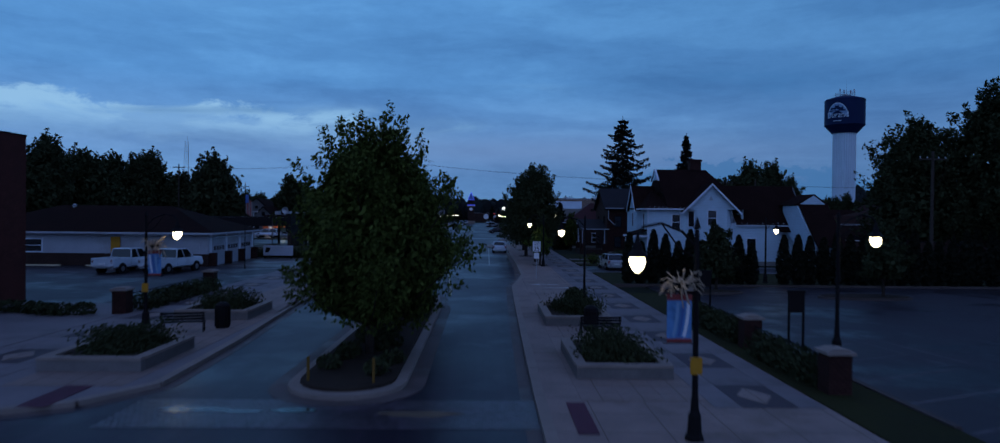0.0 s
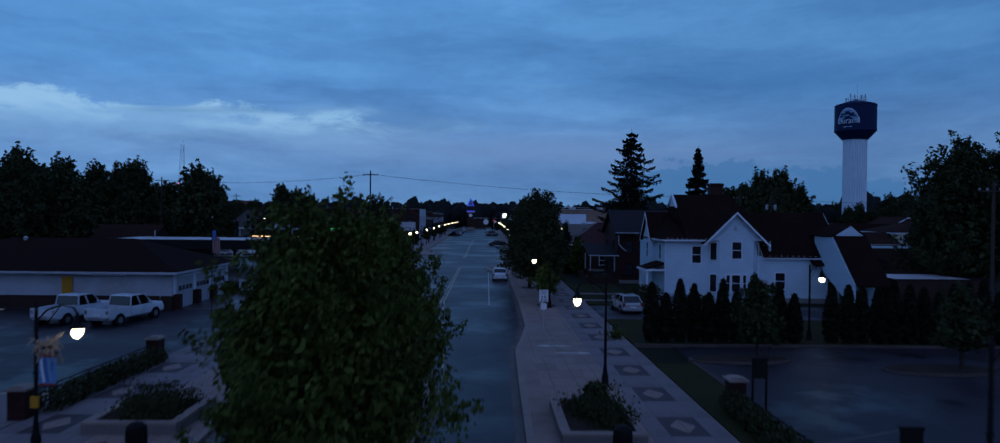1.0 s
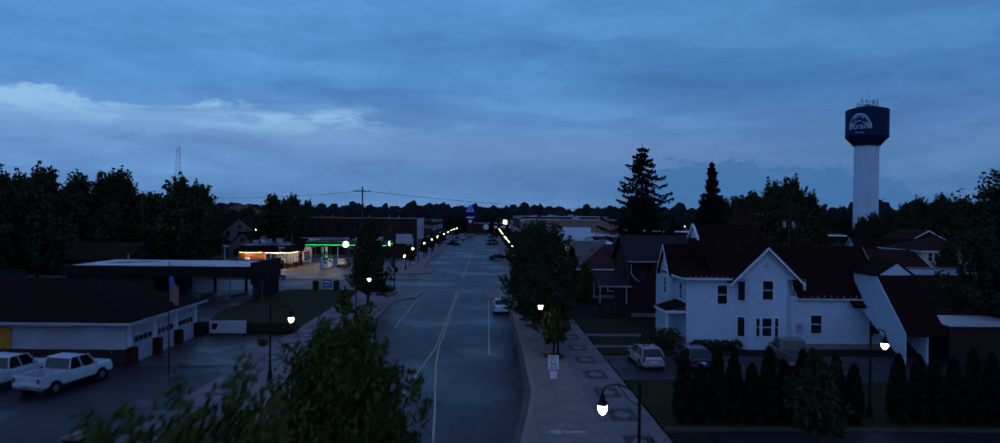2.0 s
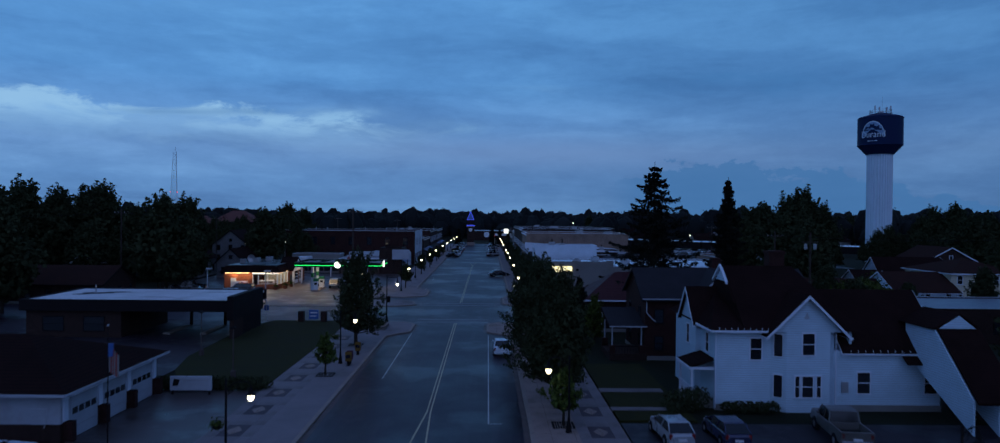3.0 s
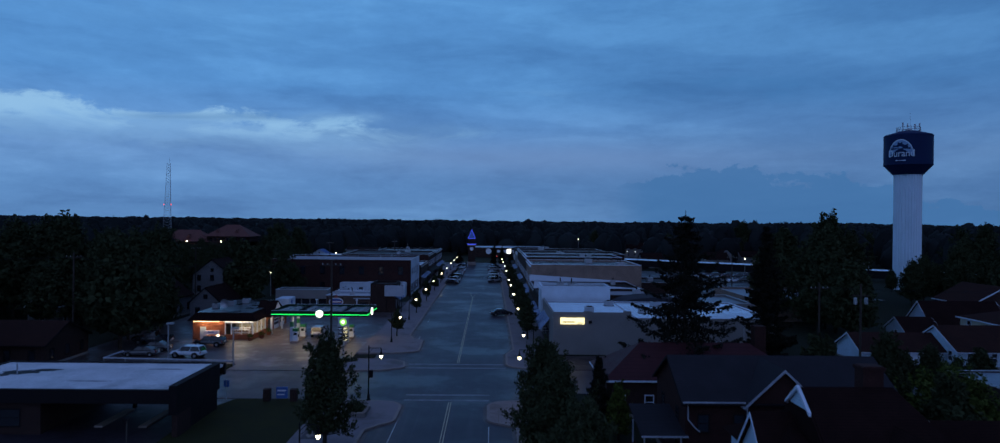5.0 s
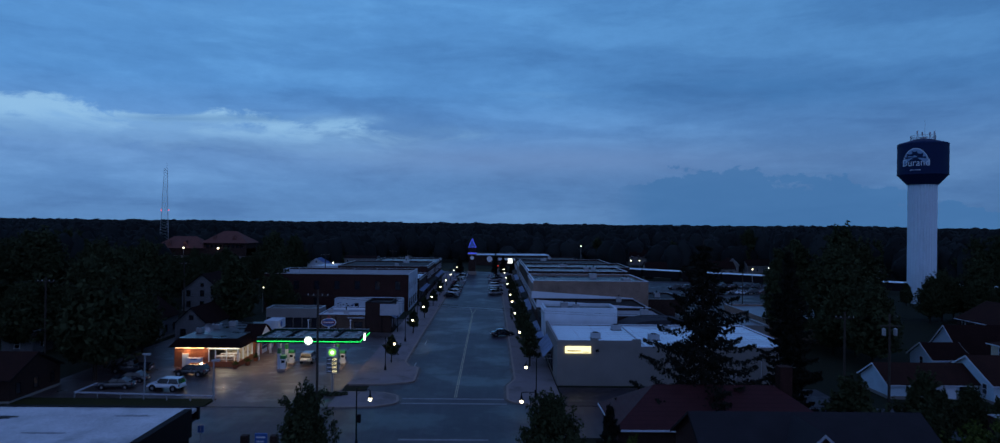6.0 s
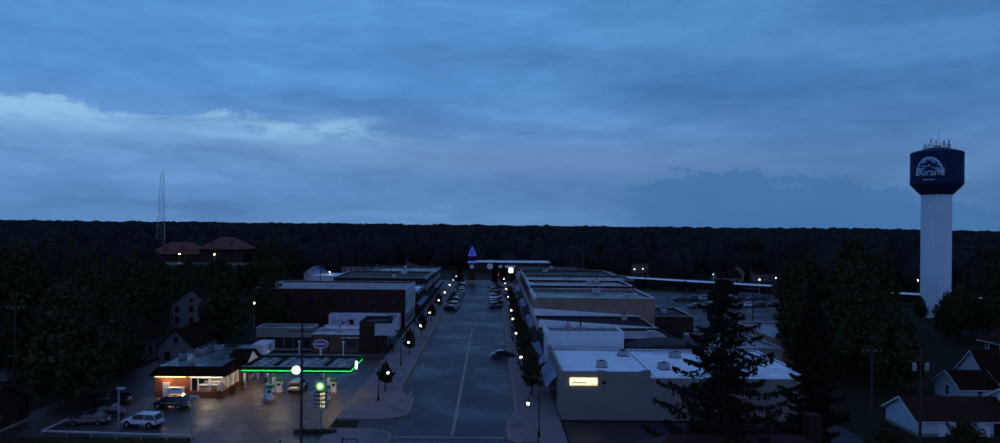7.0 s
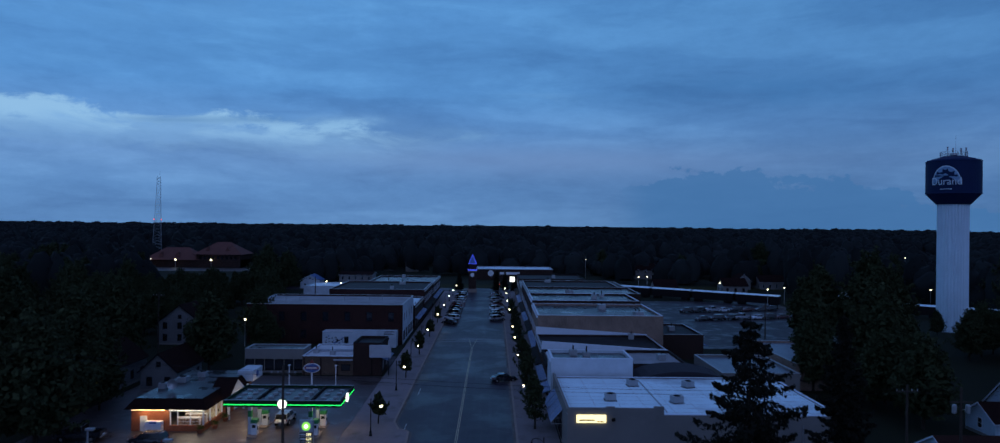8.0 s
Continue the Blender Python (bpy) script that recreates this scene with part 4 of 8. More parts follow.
# ---- cars ----
def loft(shape, stations):
    """Rounded sections along y: (y, low, high, half width low, half width high)."""
    rings = []
    for y, lo, hi, wl, wh in stations:
        c = min(0.12, (hi - lo) * 0.3)
        rings.append([(-wl + c, y, lo), (wl - c, y, lo), (wl, y, lo + c), ((wl + wh) / 2 + 0.02, y, (lo + hi) / 2), (wh, y, hi - c), (wh - c, y, hi), (-wh + c, y, hi), (-wh, y, hi - c), (-(wl + wh) / 2 - 0.02, y, (lo + hi) / 2), (-wl, y, lo + c)])
    n = len(rings[0])
    v = [p for r in rings for p in r]
    f = [(k * n + i, k * n + (i + 1) % n, (k + 1) * n + (i + 1) % n, (k + 1) * n + i) for k in range(len(rings) - 1) for i in range(n)]
    return shape.add(v, f + [tuple(range(n))[::-1], tuple(range((len(rings) - 1) * n, len(rings) * n))])


BODIES = {
    # length, half width, belt, roof, cabin foot back and front, cabin top back and front, nose height
    "sedan": (4.75, 0.90, 0.98, 1.45, -1.75, 1.15, -1.05, 0.30, 0.78),
    "hatchback": (4.45, 0.87, 1.02, 1.50, -2.10, 1.35, -1.45, 0.20, 0.80),
    "suv": (4.70, 0.95, 1.10, 1.75, -2.25, 1.15, -1.95, 0.55, 1.0),
    "pickup": (5.85, 1.00, 1.28, 2.0, -0.70, 1.55, -0.55, 0.80, 1.22),
}
MADE_CARS = {}


def make_car(kind, paint, label, x, y, turn, group="", z=0.0):
    at = pose(x, y, z, 0, 0, turn)
    if (kind, paint.name) in MADE_CARS:
        ob = copy_thing(MADE_CARS[kind, paint.name], at)
        return tagged(ob, label, "", group)
    L, w, belt, top, c0, c1, r0, r1, nose = BODIES[kind]
    t = thing({"pickup": "pickup_truck", "suv": "sport_utility_car"}.get(kind, kind + "_car"), label, "pickup truck" if kind == "pickup" else "car", x, y, z, turn, group)
    h = L / 2
    ride = 0.48 if kind in ("pickup", "suv") else 0.24
    body = Shape()
    if kind == "pickup":
        loft(body, [(-h + 0.12, ride, 0.82, w - 0.02, w - 0.04), (c0 - 0.02, ride, 0.82, w - 0.02, w - 0.04)])
        loft(body, [(c0, ride, belt, w, w - 0.04), (c1 - 0.1, ride, belt, w, w - 0.04), (c1 + 0.25, ride, belt - 0.02, w, w - 0.08), (h - 0.15, ride, nose, w - 0.02, w - 0.10), (h, ride + 0.12, nose - 0.12, w - 0.1, w - 0.18)])
    else:
        loft(body, [(-h, ride + 0.15, belt - 0.2, w - 0.14, w - 0.2), (-h + 0.12, ride, belt - 0.06, w - 0.04, w - 0.12), (-h + 0.7, ride, belt, w, w - 0.08), (c1 - 0.1, ride, belt, w, w - 0.08), (c1 + 0.3, ride, belt - 0.06, w, w - 0.12), (h - 0.3, ride, nose, w - 0.04, w - 0.2), (h, ride + 0.12, nose - 0.2, w - 0.18, w - 0.3)])
    shell = part("body", body, paint, t, smooth=False)
    cab = Shape()
    wt = w - (0.22 if kind != "pickup" else 0.16)
    bw = w - 0.08
    cab.add([(-bw, c0, belt - 0.03), (bw, c0, belt - 0.03), (bw, c1, belt - 0.03), (-bw, c1, belt - 0.03), (-wt, r0, top - 0.05), (wt, r0, top - 0.05), (wt, r1, top - 0.05), (-wt, r1, top - 0.05)], [(3, 2, 1, 0), (4, 5, 6, 7), (0, 1, 5, 4), (1, 2, 6, 5), (2, 3, 7, 6), (3, 0, 4, 7)])
    part("cabin_glass", cab, CAR_GLASS, t, "dark glass", bevel=0.02)
    part("roof", Shape().prism([(r0 - 0.06, top - 0.06), (r0 + 0.15, top), (r1 - 0.2, top), (r1 + 0.06, top - 0.06)], "x", -wt - 0.02, wt + 0.02), paint, t, bevel=0.03)
    for s in (-1, 1):
        for a, b in ((c1, r1), (c0, r0), ((c0 + c1) / 2 - 0.1, (r0 + r1) / 2 - 0.1)):
            part("pillar", Shape().rod((s * (bw - 0.005), a, belt - 0.05), (s * (wt + 0.005), b, top - 0.03), 0.05, 0.045, 5), paint, t)
        part("mirror", Shape().box(s * (w + 0.02) - 0.1, c1 - 0.45, belt + 0.02, s * (w + 0.02) + 0.1, c1 - 0.33, belt + 0.17), paint, t, bevel=0.03)
        part("headlight", Shape().box(s * (w - 0.35) - 0.17, h - 0.16, nose - 0.22, s * (w - 0.35) + 0.17, h - 0.03, nose - 0.06), RIM, t, bevel=0.02)
        part("tail_light", Shape().box(s * (w - 0.17) - 0.1, -h + (0.02 if kind == "pickup" else 0.03), belt - 0.38, s * (w - 0.17) + 0.1, -h + 0.16, belt - 0.08), TAIL, t, "red lens", bevel=0.02)
    r = 0.42 if kind in ("pickup", "suv") else 0.33
    for s in (-1, 1):
        for yy in (-h * 0.62, h * 0.63):
            xw = s * (w - 0.12)
            part("wheel_arch", Shape().rod((s * (w - 0.25), yy, r), (s * (w + 0.012), yy, r), r + 0.07, n=14), RUBBER, t)
            wheel = part("wheel", Shape().rod((xw - 0.12, yy, r), (xw + 0.15 * s + 0.0, yy, r), r, n=18), RUBBER, t, "black tyre")
            part("rim", Shape().rod((s * (w - 0.1), yy, r), (s * (w + 0.045), yy, r), r * 0.6, r * 0.5, n=12), RIM, wheel)
    part("bumper", Shape().box(-w + 0.1, -h - 0.05, ride + 0.08, w - 0.1, -h + 0.1, ride + 0.26), RIM if kind == "pickup" else paint, t, bevel=0.03)
    part("bumper", Shape().box(-w + 0.12, h - 0.12, ride + 0.05, w - 0.12, h + 0.04, ride + 0.25), RIM if kind == "pickup" else paint, t, bevel=0.03)
    part("number_plate", Shape().box(-0.26, -h - 0.065, ride + 0.3, 0.26, -h + 0.12, ride + 0.44), SIGN_WHITE, t, "plain plate")
    if kind == "pickup":
        part("bed_floor", Shape().box(-w + 0.12, -h + 0.16, 0.80, w - 0.12, c0 - 0.02, 0.84), RUBBER, t, "dark load bed")
        for s in (-1, 1):
            part("bed_side", Shape().box(s * (w - 0.07) - 0.06, -h + 0.08, 0.70, s * (w - 0.07) + 0.06, c0 - 0.01, belt + 0.02), paint, t, bevel=0.02)
        part("bed_front", Shape().box(-w + 0.14, c0 - 0.10, 0.80, w - 0.14, c0 - 0.02, belt), paint, t)
        part("tailgate", Shape().box(-w + 0.02, -h + 0.02, ride + 0.2, w - 0.02, -h + 0.12, belt + 0.02), paint, t, bevel=0.02)
        part("grille", Shape().box(-0.55, h - 0.03, nose - 0.5, 0.55, h + 0.02, nose - 0.15), RUBBER, t)
    MADE_CARS[kind, paint.name] = t
    return t


# ---- buildings ----
def window(parent, axis, at, out, u, z, w, h, trim=TRIM, bars=True, glass=None):
    """A framed window on a wall: axis 'y' faces along y at that place, out is the way that it faces."""
    def plate(u0, u1, z0, z1, a, b):
        lo, hi = sorted((at + out * a, at + out * b))
        return Shape().box(u0, lo, z0, u1, hi, z1) if axis == "y" else Shape().box(lo, u0, z0, hi, u1, z1)
    t = 0.09
    fr = Shape()
    for a in (plate(u - w / 2 - t, u + w / 2 + t, z + h, z + h + t * 1.2, -0.02, 0.06), plate(u - w / 2 - t * 1.3, u + w / 2 + t * 1.3, z - t, z, -0.02, 0.09), plate(u - w / 2 - t, u - w / 2, z, z + h, -0.02, 0.05), plate(u + w / 2, u + w / 2 + t, z, z + h, -0.02, 0.05)):
        fr.add(a.v, a.f)
    if bars:
        a = plate(u - w / 2, u + w / 2, z + h / 2 - 0.03, z + h / 2 + 0.03, -0.02, 0.035)
        fr.add(a.v, a.f)
    win = part("window", fr, trim, parent)
    part("pane", plate(u - w / 2, u + w / 2, z, z + h, -0.02, 0.012), glass or PANE, win)
    return win


def door(parent, axis, at, out, u, z, w, h, mat):
    lo, hi = sorted((at - out * 0.02, at + out * 0.05))
    s = Shape().box(u - w / 2, lo, z, u + w / 2, hi, z + h) if axis == "y" else Shape().box(lo, u - w / 2, z, hi, u + w / 2, z + h)
    d = part("door", s, mat, parent, bevel=0.01)
    lo, hi = sorted((at + out * 0.05, at + out * 0.09))
    k = Shape().box(u + w / 2 - 0.14, lo, z + 0.95, u + w / 2 - 0.08, hi, z + 1.1) if axis == "y" else Shape().box(lo, u + w / 2 - 0.14, z + 0.95, hi, u + w / 2 - 0.08, z + 1.1)
    part("handle", k, METAL_GREY, d)
    return d


def make_block(name, label, x0, y0, x1, y1, h, wall, roof, parapet=0.5, coping=METAL_GREY, front=None, category="building"):
    """A flat-roofed block: four walls with parapets, coping and a sunken roof."""
    cx, cy = (x0 + x1) / 2, (y0 + y1) / 2
    w, d = (x1 - x0) / 2, (y1 - y0) / 2
    t = thing(name, label, category, cx, cy)
    e = 0.3
    for s in (Shape().box(-w, -d, -0.2, w, -d + e, h), Shape().box(-w, d - e, -0.2, w, d, h)):
        part("wall", s, wall, t)
    for s in (Shape().box(w - e, -d + e, -0.2, w, d - e, h), Shape().box(-w, -d + e, -0.2, -w + e, d - e, h)):
        part("wall", s, front or wall, t)
    part("roof", Shape().box(-w + e, -d + e, h - parapet - 0.2, w - e, d - e, h - parapet), roof, t)
    c = Shape()
    for a in ((-w - 0.04, -d - 0.04, w + 0.04, -d + e + 0.04), (-w - 0.04, d - e - 0.04, w + 0.04, d + 0.04), (-w - 0.04, -d + e + 0.04, -w + e + 0.04, d - e - 0.04), (w - e - 0.04, -d + e + 0.04, w + 0.04, d - e - 0.04)):
        c.box(a[0], a[1], h, a[2], a[3], h + 0.07)
    part("coping", c, coping, t)
    return t, w, d


def gable_roof(t, x0, y0, x1, y1, eave, ridge, axis, mat, over=0.4, trim=TRIM, thick=0.14, walls=None):
    """Two sloping plates with white barge boards and gutters, and, where walls is given, the gable walls."""
    if axis == "x":
        m, half = (y0 + y1) / 2, (y1 - y0) / 2
        ends = ((x0, -1), (x1, 1))
    else:
        m, half = (x0 + x1) / 2, (x1 - x0) / 2
        ends = ((y0, -1), (y1, 1))
    k = (ridge - eave) / half
    a, b = ends[0][0] - over, ends[1][0] + over
    for s in (-1, 1):
        pts = [(m, ridge), (m + s * (half + over), eave - k * over), (m + s * (half + over), eave - k * over + thick), (m, ridge + thick)]
        part("roof", Shape().prism(pts, axis, a, b), mat, t)
        g = [(m + s * (half + over), eave - k * over - 0.03), (m + s * (half + over + 0.10), eave - k * over - 0.03), (m + s * (half + over + 0.12), eave - k * over + 0.09), (m + s * (half + over), eave - k * over + 0.09)]
        part("gutter", Shape().prism(g, axis, a, b), trim, t)
        for e, o in ends:
            z = e + o * over
            board = [(m, ridge - 0.12), (m + s * (half + over), eave - k * over - 0.12), (m + s * (half + over), eave - k * over + thick - 0.02), (m, ridge + thick - 0.02)]
            part("barge_board", Shape().prism(board, axis, min(z, z + o * 0.04), max(z, z + o * 0.04)), trim, t)
    if walls:
        for e, o in ends:
            part("gable_wall", Shape().prism([(m - half, eave - 0.02), (m + half, eave - 0.02), (m, ridge - 0.02)], axis, min(e, e - o * 0.2), max(e, e - o * 0.2)), walls, t)


def hip_roof(t, x0, y0, x1, y1, eave, ridge, mat, over=0.5, trim=TRIM):
    x0, y0, x1, y1 = x0 - over, y0 - over, x1 + over, y1 + over
    if x1 - x0 > y1 - y0:
        d = (y1 - y0) / 2
        top = [(x0 + d, (y0 + y1) / 2, ridge), (x1 - d, (y0 + y1) / 2, ridge)]
        v = [(x0, y0, eave), (x1, y0, eave), (x1, y1, eave), (x0, y1, eave), *top]
        f = [(0, 1, 5, 4), (1, 2, 5), (2, 3, 4, 5), (3, 0, 4), (3, 2, 1, 0)]
    else:
        d = (x1 - x0) / 2
        top = [((x0 + x1) / 2, y0 + d, ridge), ((x0 + x1) / 2, y1 - d, ridge)]
        v = [(x0, y0, eave), (x1, y0, eave), (x1, y1, eave), (x0, y1, eave), *top]
        f = [(0, 1, 4), (1, 2, 5, 4), (2, 3, 5), (3, 0, 4, 5), (3, 2, 1, 0)]
    part("roof", Shape().add(v, f), mat, t)
    part("fascia", Shape().box(x0 - 0.05, y0 - 0.05, eave - 0.18, x1 + 0.05, y1 + 0.05, eave + 0.0), trim, t)


def make_house(label, x0, y0, x1, y1, eave, ridge, axis, wall, roof, storeys=2, hip=False, trim=TRIM, group=""):
    t = thing("house", label, "house", (x0 + x1) / 2, (y0 + y1) / 2, 0, 0, group)
    w, d = (x1 - x0) / 2, (y1 - y0) / 2
    part("wall", Shape().box(-w, -d, -0.2, w, -d + 0.2, eave), wall, t)
    part("wall", Shape().box(-w, d - 0.2, -0.2, w, d, eave), wall, t)
    part("wall", Shape().box(-w, -d + 0.2, -0.2, -w + 0.2, d - 0.2, eave), wall, t)
    part("wall", Shape().box(w - 0.2, -d + 0.2, -0.2, w, d - 0.2, eave), wall, t)
    part("foundation", Shape().box(-w - 0.04, -d - 0.04, -0.2, w + 0.04, d + 0.04, 0.35), BLOCK_GREY, t)
    if hip:
        hip_roof(t, -w, -d, w, d, eave, ridge, roof, 0.45, trim)
    else:
        gable_roof(t, -w, -d, w, d, eave, ridge, axis, roof, 0.35, trim, walls=wall)
    n = max(1, int(2 * w / 2.8))
    for k in range(n):
        for s in range(storeys):
            u = -w + 2 * w * (k + 0.5) / n
            window(t, "y", -d, -1, u, 0.95 + 2.7 * s, 0.8, 1.3, trim)
    n = max(1, int(2 * d / 3.2))
    for k in range(n):
        for s in range(storeys):
            u = -d + 2 * d * (k + 0.5) / n
            window(t, "x", -w if (x0 + x1) > 0 else w, -1 if (x0 + x1) > 0 else 1, u, 0.95 + 2.7 * s, 0.8, 1.3, trim)
    if not hip and axis == "y":
        window(t, "y", -d, -1, 0, eave + (ridge - eave) * 0.25, 0.6, 0.7, trim, False)
    return t


# ---- the near block ----
def island():
    t = tagged(new("traffic_island"), "kerbed planted island with mulch and young trees", "traffic island", "", "structure")
    s = Shape().prism([*arc(-3.85, 21.5, 1.75, 180, 360, 10), (-2.15, 38), *arc(-3.75, 42.5, 1.2, 0, 180, 8), (-5.55, 34)], "z", -0.1, 0.15)
    part("kerb_ring", s, KERB, t)
    part("gutter", Shape().prism([*arc(-3.85, 21.5, 2.3, 180, 360, 10), (-1.65, 38), *arc(-3.75, 42.5, 1.7, 0, 180, 8), (-6.05, 34)], "z", -0.1, 0.017), GUTTER, t, "worn concrete gutter")
    part("mulch", Shape().prism([*arc(-3.85, 21.6, 1.42, 180, 360, 10), (-2.5, 38), *arc(-3.75, 42.2, 0.8, 0, 180, 8), (-5.2, 34)], "z", 0.1, 0.24), SOIL, t)
    for x, y in ((-4.95, 21.1), (-3.0, 20.9)):
        b = thing("marker_post", "short amber marker post in the island bed", "bollard", x, y, 0.2)
        part("post", Shape().rod((0, 0, -0.05), (0, 0, 0.75), 0.045), MARKER, b)
    for k in range(26):
        rr = random.Random(k)
        make_shrub("low dark bedding plant in mulch", 0.42, 0.5, 900 + k, LEAF_DARK, -3.8 + rr.uniform(-1.2, 1.1), 22 + k * 0.75, 0.2, 220, 0.09, "island plants")


island()
make_tree("leafy maple on the street island", 7.9, 3.3, 1.4, 46000, 0.085, LEAF, 11, -3.85, 25.2, 60, group="street trees")
make_tree("leafy maple on the street island", 7.7, 2.9, 1.5, 32000, 0.085, LEAF, 12, -3.9, 34.8, 48, group="street trees")
make_tree("leafy maple on the street island", 7.2, 2.0, 1.8, 13000, 0.09, LEAF, 13, -4.3, 39.6, 28, group="street trees")

for i, (x0, y0, x1, y1, lab) in enumerate(((3.08, 21.87, 6.08, 26.5, "stone planter box full of grassy plants"), (2.97, 31.85, 5.98, 36.7, "stone planter box full of grassy plants"), (-13.75, 22.45, -10.5, 26.4, "long stone planter box full of low plants"), (-14.2, 32.9, -10.8, 36.6, "long stone planter box full of low plants"))):
    make_planter(x0, y0, x1, y1, 40 + i, lab)
make_shrub("spiky shrub in a stone planter", 0.5, 1.0, 61, LEAF_DARK, 4.7, 35.5, 0.5, 500, 0.13)
make_bench(-12.3, 29.6, 195)
make_bin(-11.15, 30.8)
make_bench(5.0, 29.3, 180)
make_bin(4.85, 30.7)

lamps = [(5.02, 16.25, -1, True), (5.9, 40.2, -1, False), (5.75, 67.2, -1, False), (7.0, 160.5, -1, False), (7.0, 184.7, -1, False), (7.0, 204.4, -1, False), (7.0, 219.9, -1, False), (7.0, 251, -1, False), (6.9, 273.4, -1, False), (6.9, 295, -1, False), (6.8, 313.4, -1, False),
         (-14.6, 31.1, 1, True), (-13.75, 60.3, 1, False), (-13.3, 87.3, 1, False), (-15.3, 148.4, 1, False), (-15.4, 173.3, 1, False), (-15.3, 193.3, 1, False), (-15.3, 213.6, 1, False), (-15.1, 239.8, 1, False), (-15.0, 261, 1, False), (-15.0, 286, 1, False), (-14.8, 305, 1, False), (-14.6, 323, 1, False)]
for x, y, side, banner in lamps:
    make_lamp(x, y, side, banner, label="black street lamp with lit globe and blue banner" if banner else "")
make_lamp(21.6, 53.0, 1, False, 0.8, z=0.08)
for x, y, side in ((5.9, 40.2, -1), (5.75, 67.2, -1), (-13.75, 60.3, 1), (-13.3, 87.3, 1)):
    rng = np.random.default_rng(int(y))
    t = thing("hanging_basket", "round hanging basket of trailing plants on a lamp post", "plant basket", x - 0.5 * side, y, 2.55, 0, "hanging baskets")
    part("bowl", Shape().lathe([(0.04, -0.18), (0.2, -0.1), (0.28, 0.08), (0.26, 0.08)], 12), BLACK_METAL, t)
    part("bracket", Shape().rod((0.5 * side, 0, 0.5), (0, 0, 0.5), 0.015, n=5).rod((0, 0, 0.5), (0, 0, 0.05), 0.01, n=5), BLACK_METAL, t)
    ob = new("plant", leaf_mesh("plant", rng.normal(size=(420, 3)) * [0.2, 0.2, 0.12] + [0, 0, 0.1], 0.06, LEAF, rng))
    ob.parent = t
make_lamp(12.4, 24.3, 1, False, 1.3, z=0.4)
ft = thing('lamp_footing', 'round concrete footing under a lot lamp', 'footing', 12.4, 24.3)
part('drum', Shape().lathe([(0.26, -0.1), (0.26, 0.4)], 12), KERB, ft)
make_double_lamp(-12.7, 112.6, 1)
make_lamp(6.65, 132.2, -1)
make_double_lamp(5.2, 112.2, -1)

for x, y in ((10.45, 20.6), (10.5, 27.2), (10.9, 37.0), (-17.6, 34.9), (-17.55, 45.5)):
    make_pillar(x, y)


def make_railing(x, y0, y1, label):
    t = thing("railing", label, "railing", x, y0, 0.1, 0, "railings along the lots")
    n = max(2, int((y1 - y0) / 0.28))
    part("rail", Shape().rod((0, 0, 0.9), (0, y1 - y0, 0.9), 0.022).rod((0, 0, 0.15), (0, y1 - y0, 0.15), 0.018), BLACK_METAL, t)
    for k in range(n + 1):
        yy = (y1 - y0) * k / n
        part("baluster", Shape().rod((0, yy, 0.0), (0, yy, 0.98), 0.011, n=4), BLACK_METAL, t)


for x, y0, y1 in ((10.5, 21.1, 26.7), (10.7, 27.7, 36.5), (-17.58, 35.4, 45.0)):
    make_railing(x, y0, y1, "low black iron railing between brick pillars")
    for k in range(int((y1 - y0) / 0.8)):
        make_shrub("dark flowering shrub along the railing", 0.6, 0.95, 300 + int(x) * 7 + k, LEAF_DARK, x + (0.5 if x < 0 else -0.2), y0 + 0.5 + k * 0.8, 0.08, 260, 0.1, "shrubs along the railings")
for k in range(7):
    make_shrub("dark low shrub in a bed", 0.6, 0.6, 500 + k, LEAF_DARK, -24 + k * 0.8, 34.5 + 0.5 * math.sin(k), 0.12, 260, 0.1, "corner bed")

for x, y in ((12.2, 27.0), (11.6, 36.2)):
    t = thing("sign_stand", "black two-legged sign stand with dark panel", "sign", x, y, 0.03)
    for dx in (-0.28, 0.28):
        part("post", Shape().rod((dx, 0, -0.05), (dx, 0, 2.3), 0.05, n=6), BLACK_METAL, t)
    part("panel", Shape().box(-0.25, -0.03, 1.5, 0.25, 0.03, 2.25), BLACK_METAL, t)
    part("top_bar", Shape().box(-0.34, -0.05, 2.25, 0.34, 0.05, 2.36), BLACK_METAL, t)

# speed limit sign
t = thing("speed_sign", "white speed limit sign on a steel post", "road sign", 4.2, 54.9, 0.14)
part("post", Shape().box(-0.03, -0.02, -0.05, 0.03, 0.02, 2.9), METAL_GREY, t)
plate = part("plate", Shape().box(-0.31, -0.045, 2.1, 0.31, -0.03, 2.9), SIGN_WHITE, t)
part("small_plate", Shape().box(-0.2, -0.045, 1.55, 0.2, -0.03, 2.0), SIGN_WHITE, t)


def lettering(word, size, mat, parent, name="lettering"):
    c = bpy.data.curves.new(name, "FONT")
    c.body, c.size, c.align_x, c.extrude = word, size, "CENTER", 0.004
    src = bpy.data.objects.new(name, c)
    me = bpy.data.meshes.new_from_object(src)
    bpy.data.objects.remove(src)
    me.materials.append(mat)
    ob = new(name, me)
    ob.parent = parent
    return ob


for word, size, z in (("SPEED", 0.15, 2.74), ("LIMIT", 0.15, 2.58), ("25", 0.46, 2.16)):
    lettering(word, size, SIGN_BLACK, plate).matrix_basis = pose(0, -0.052, z, 90, 0, 0)

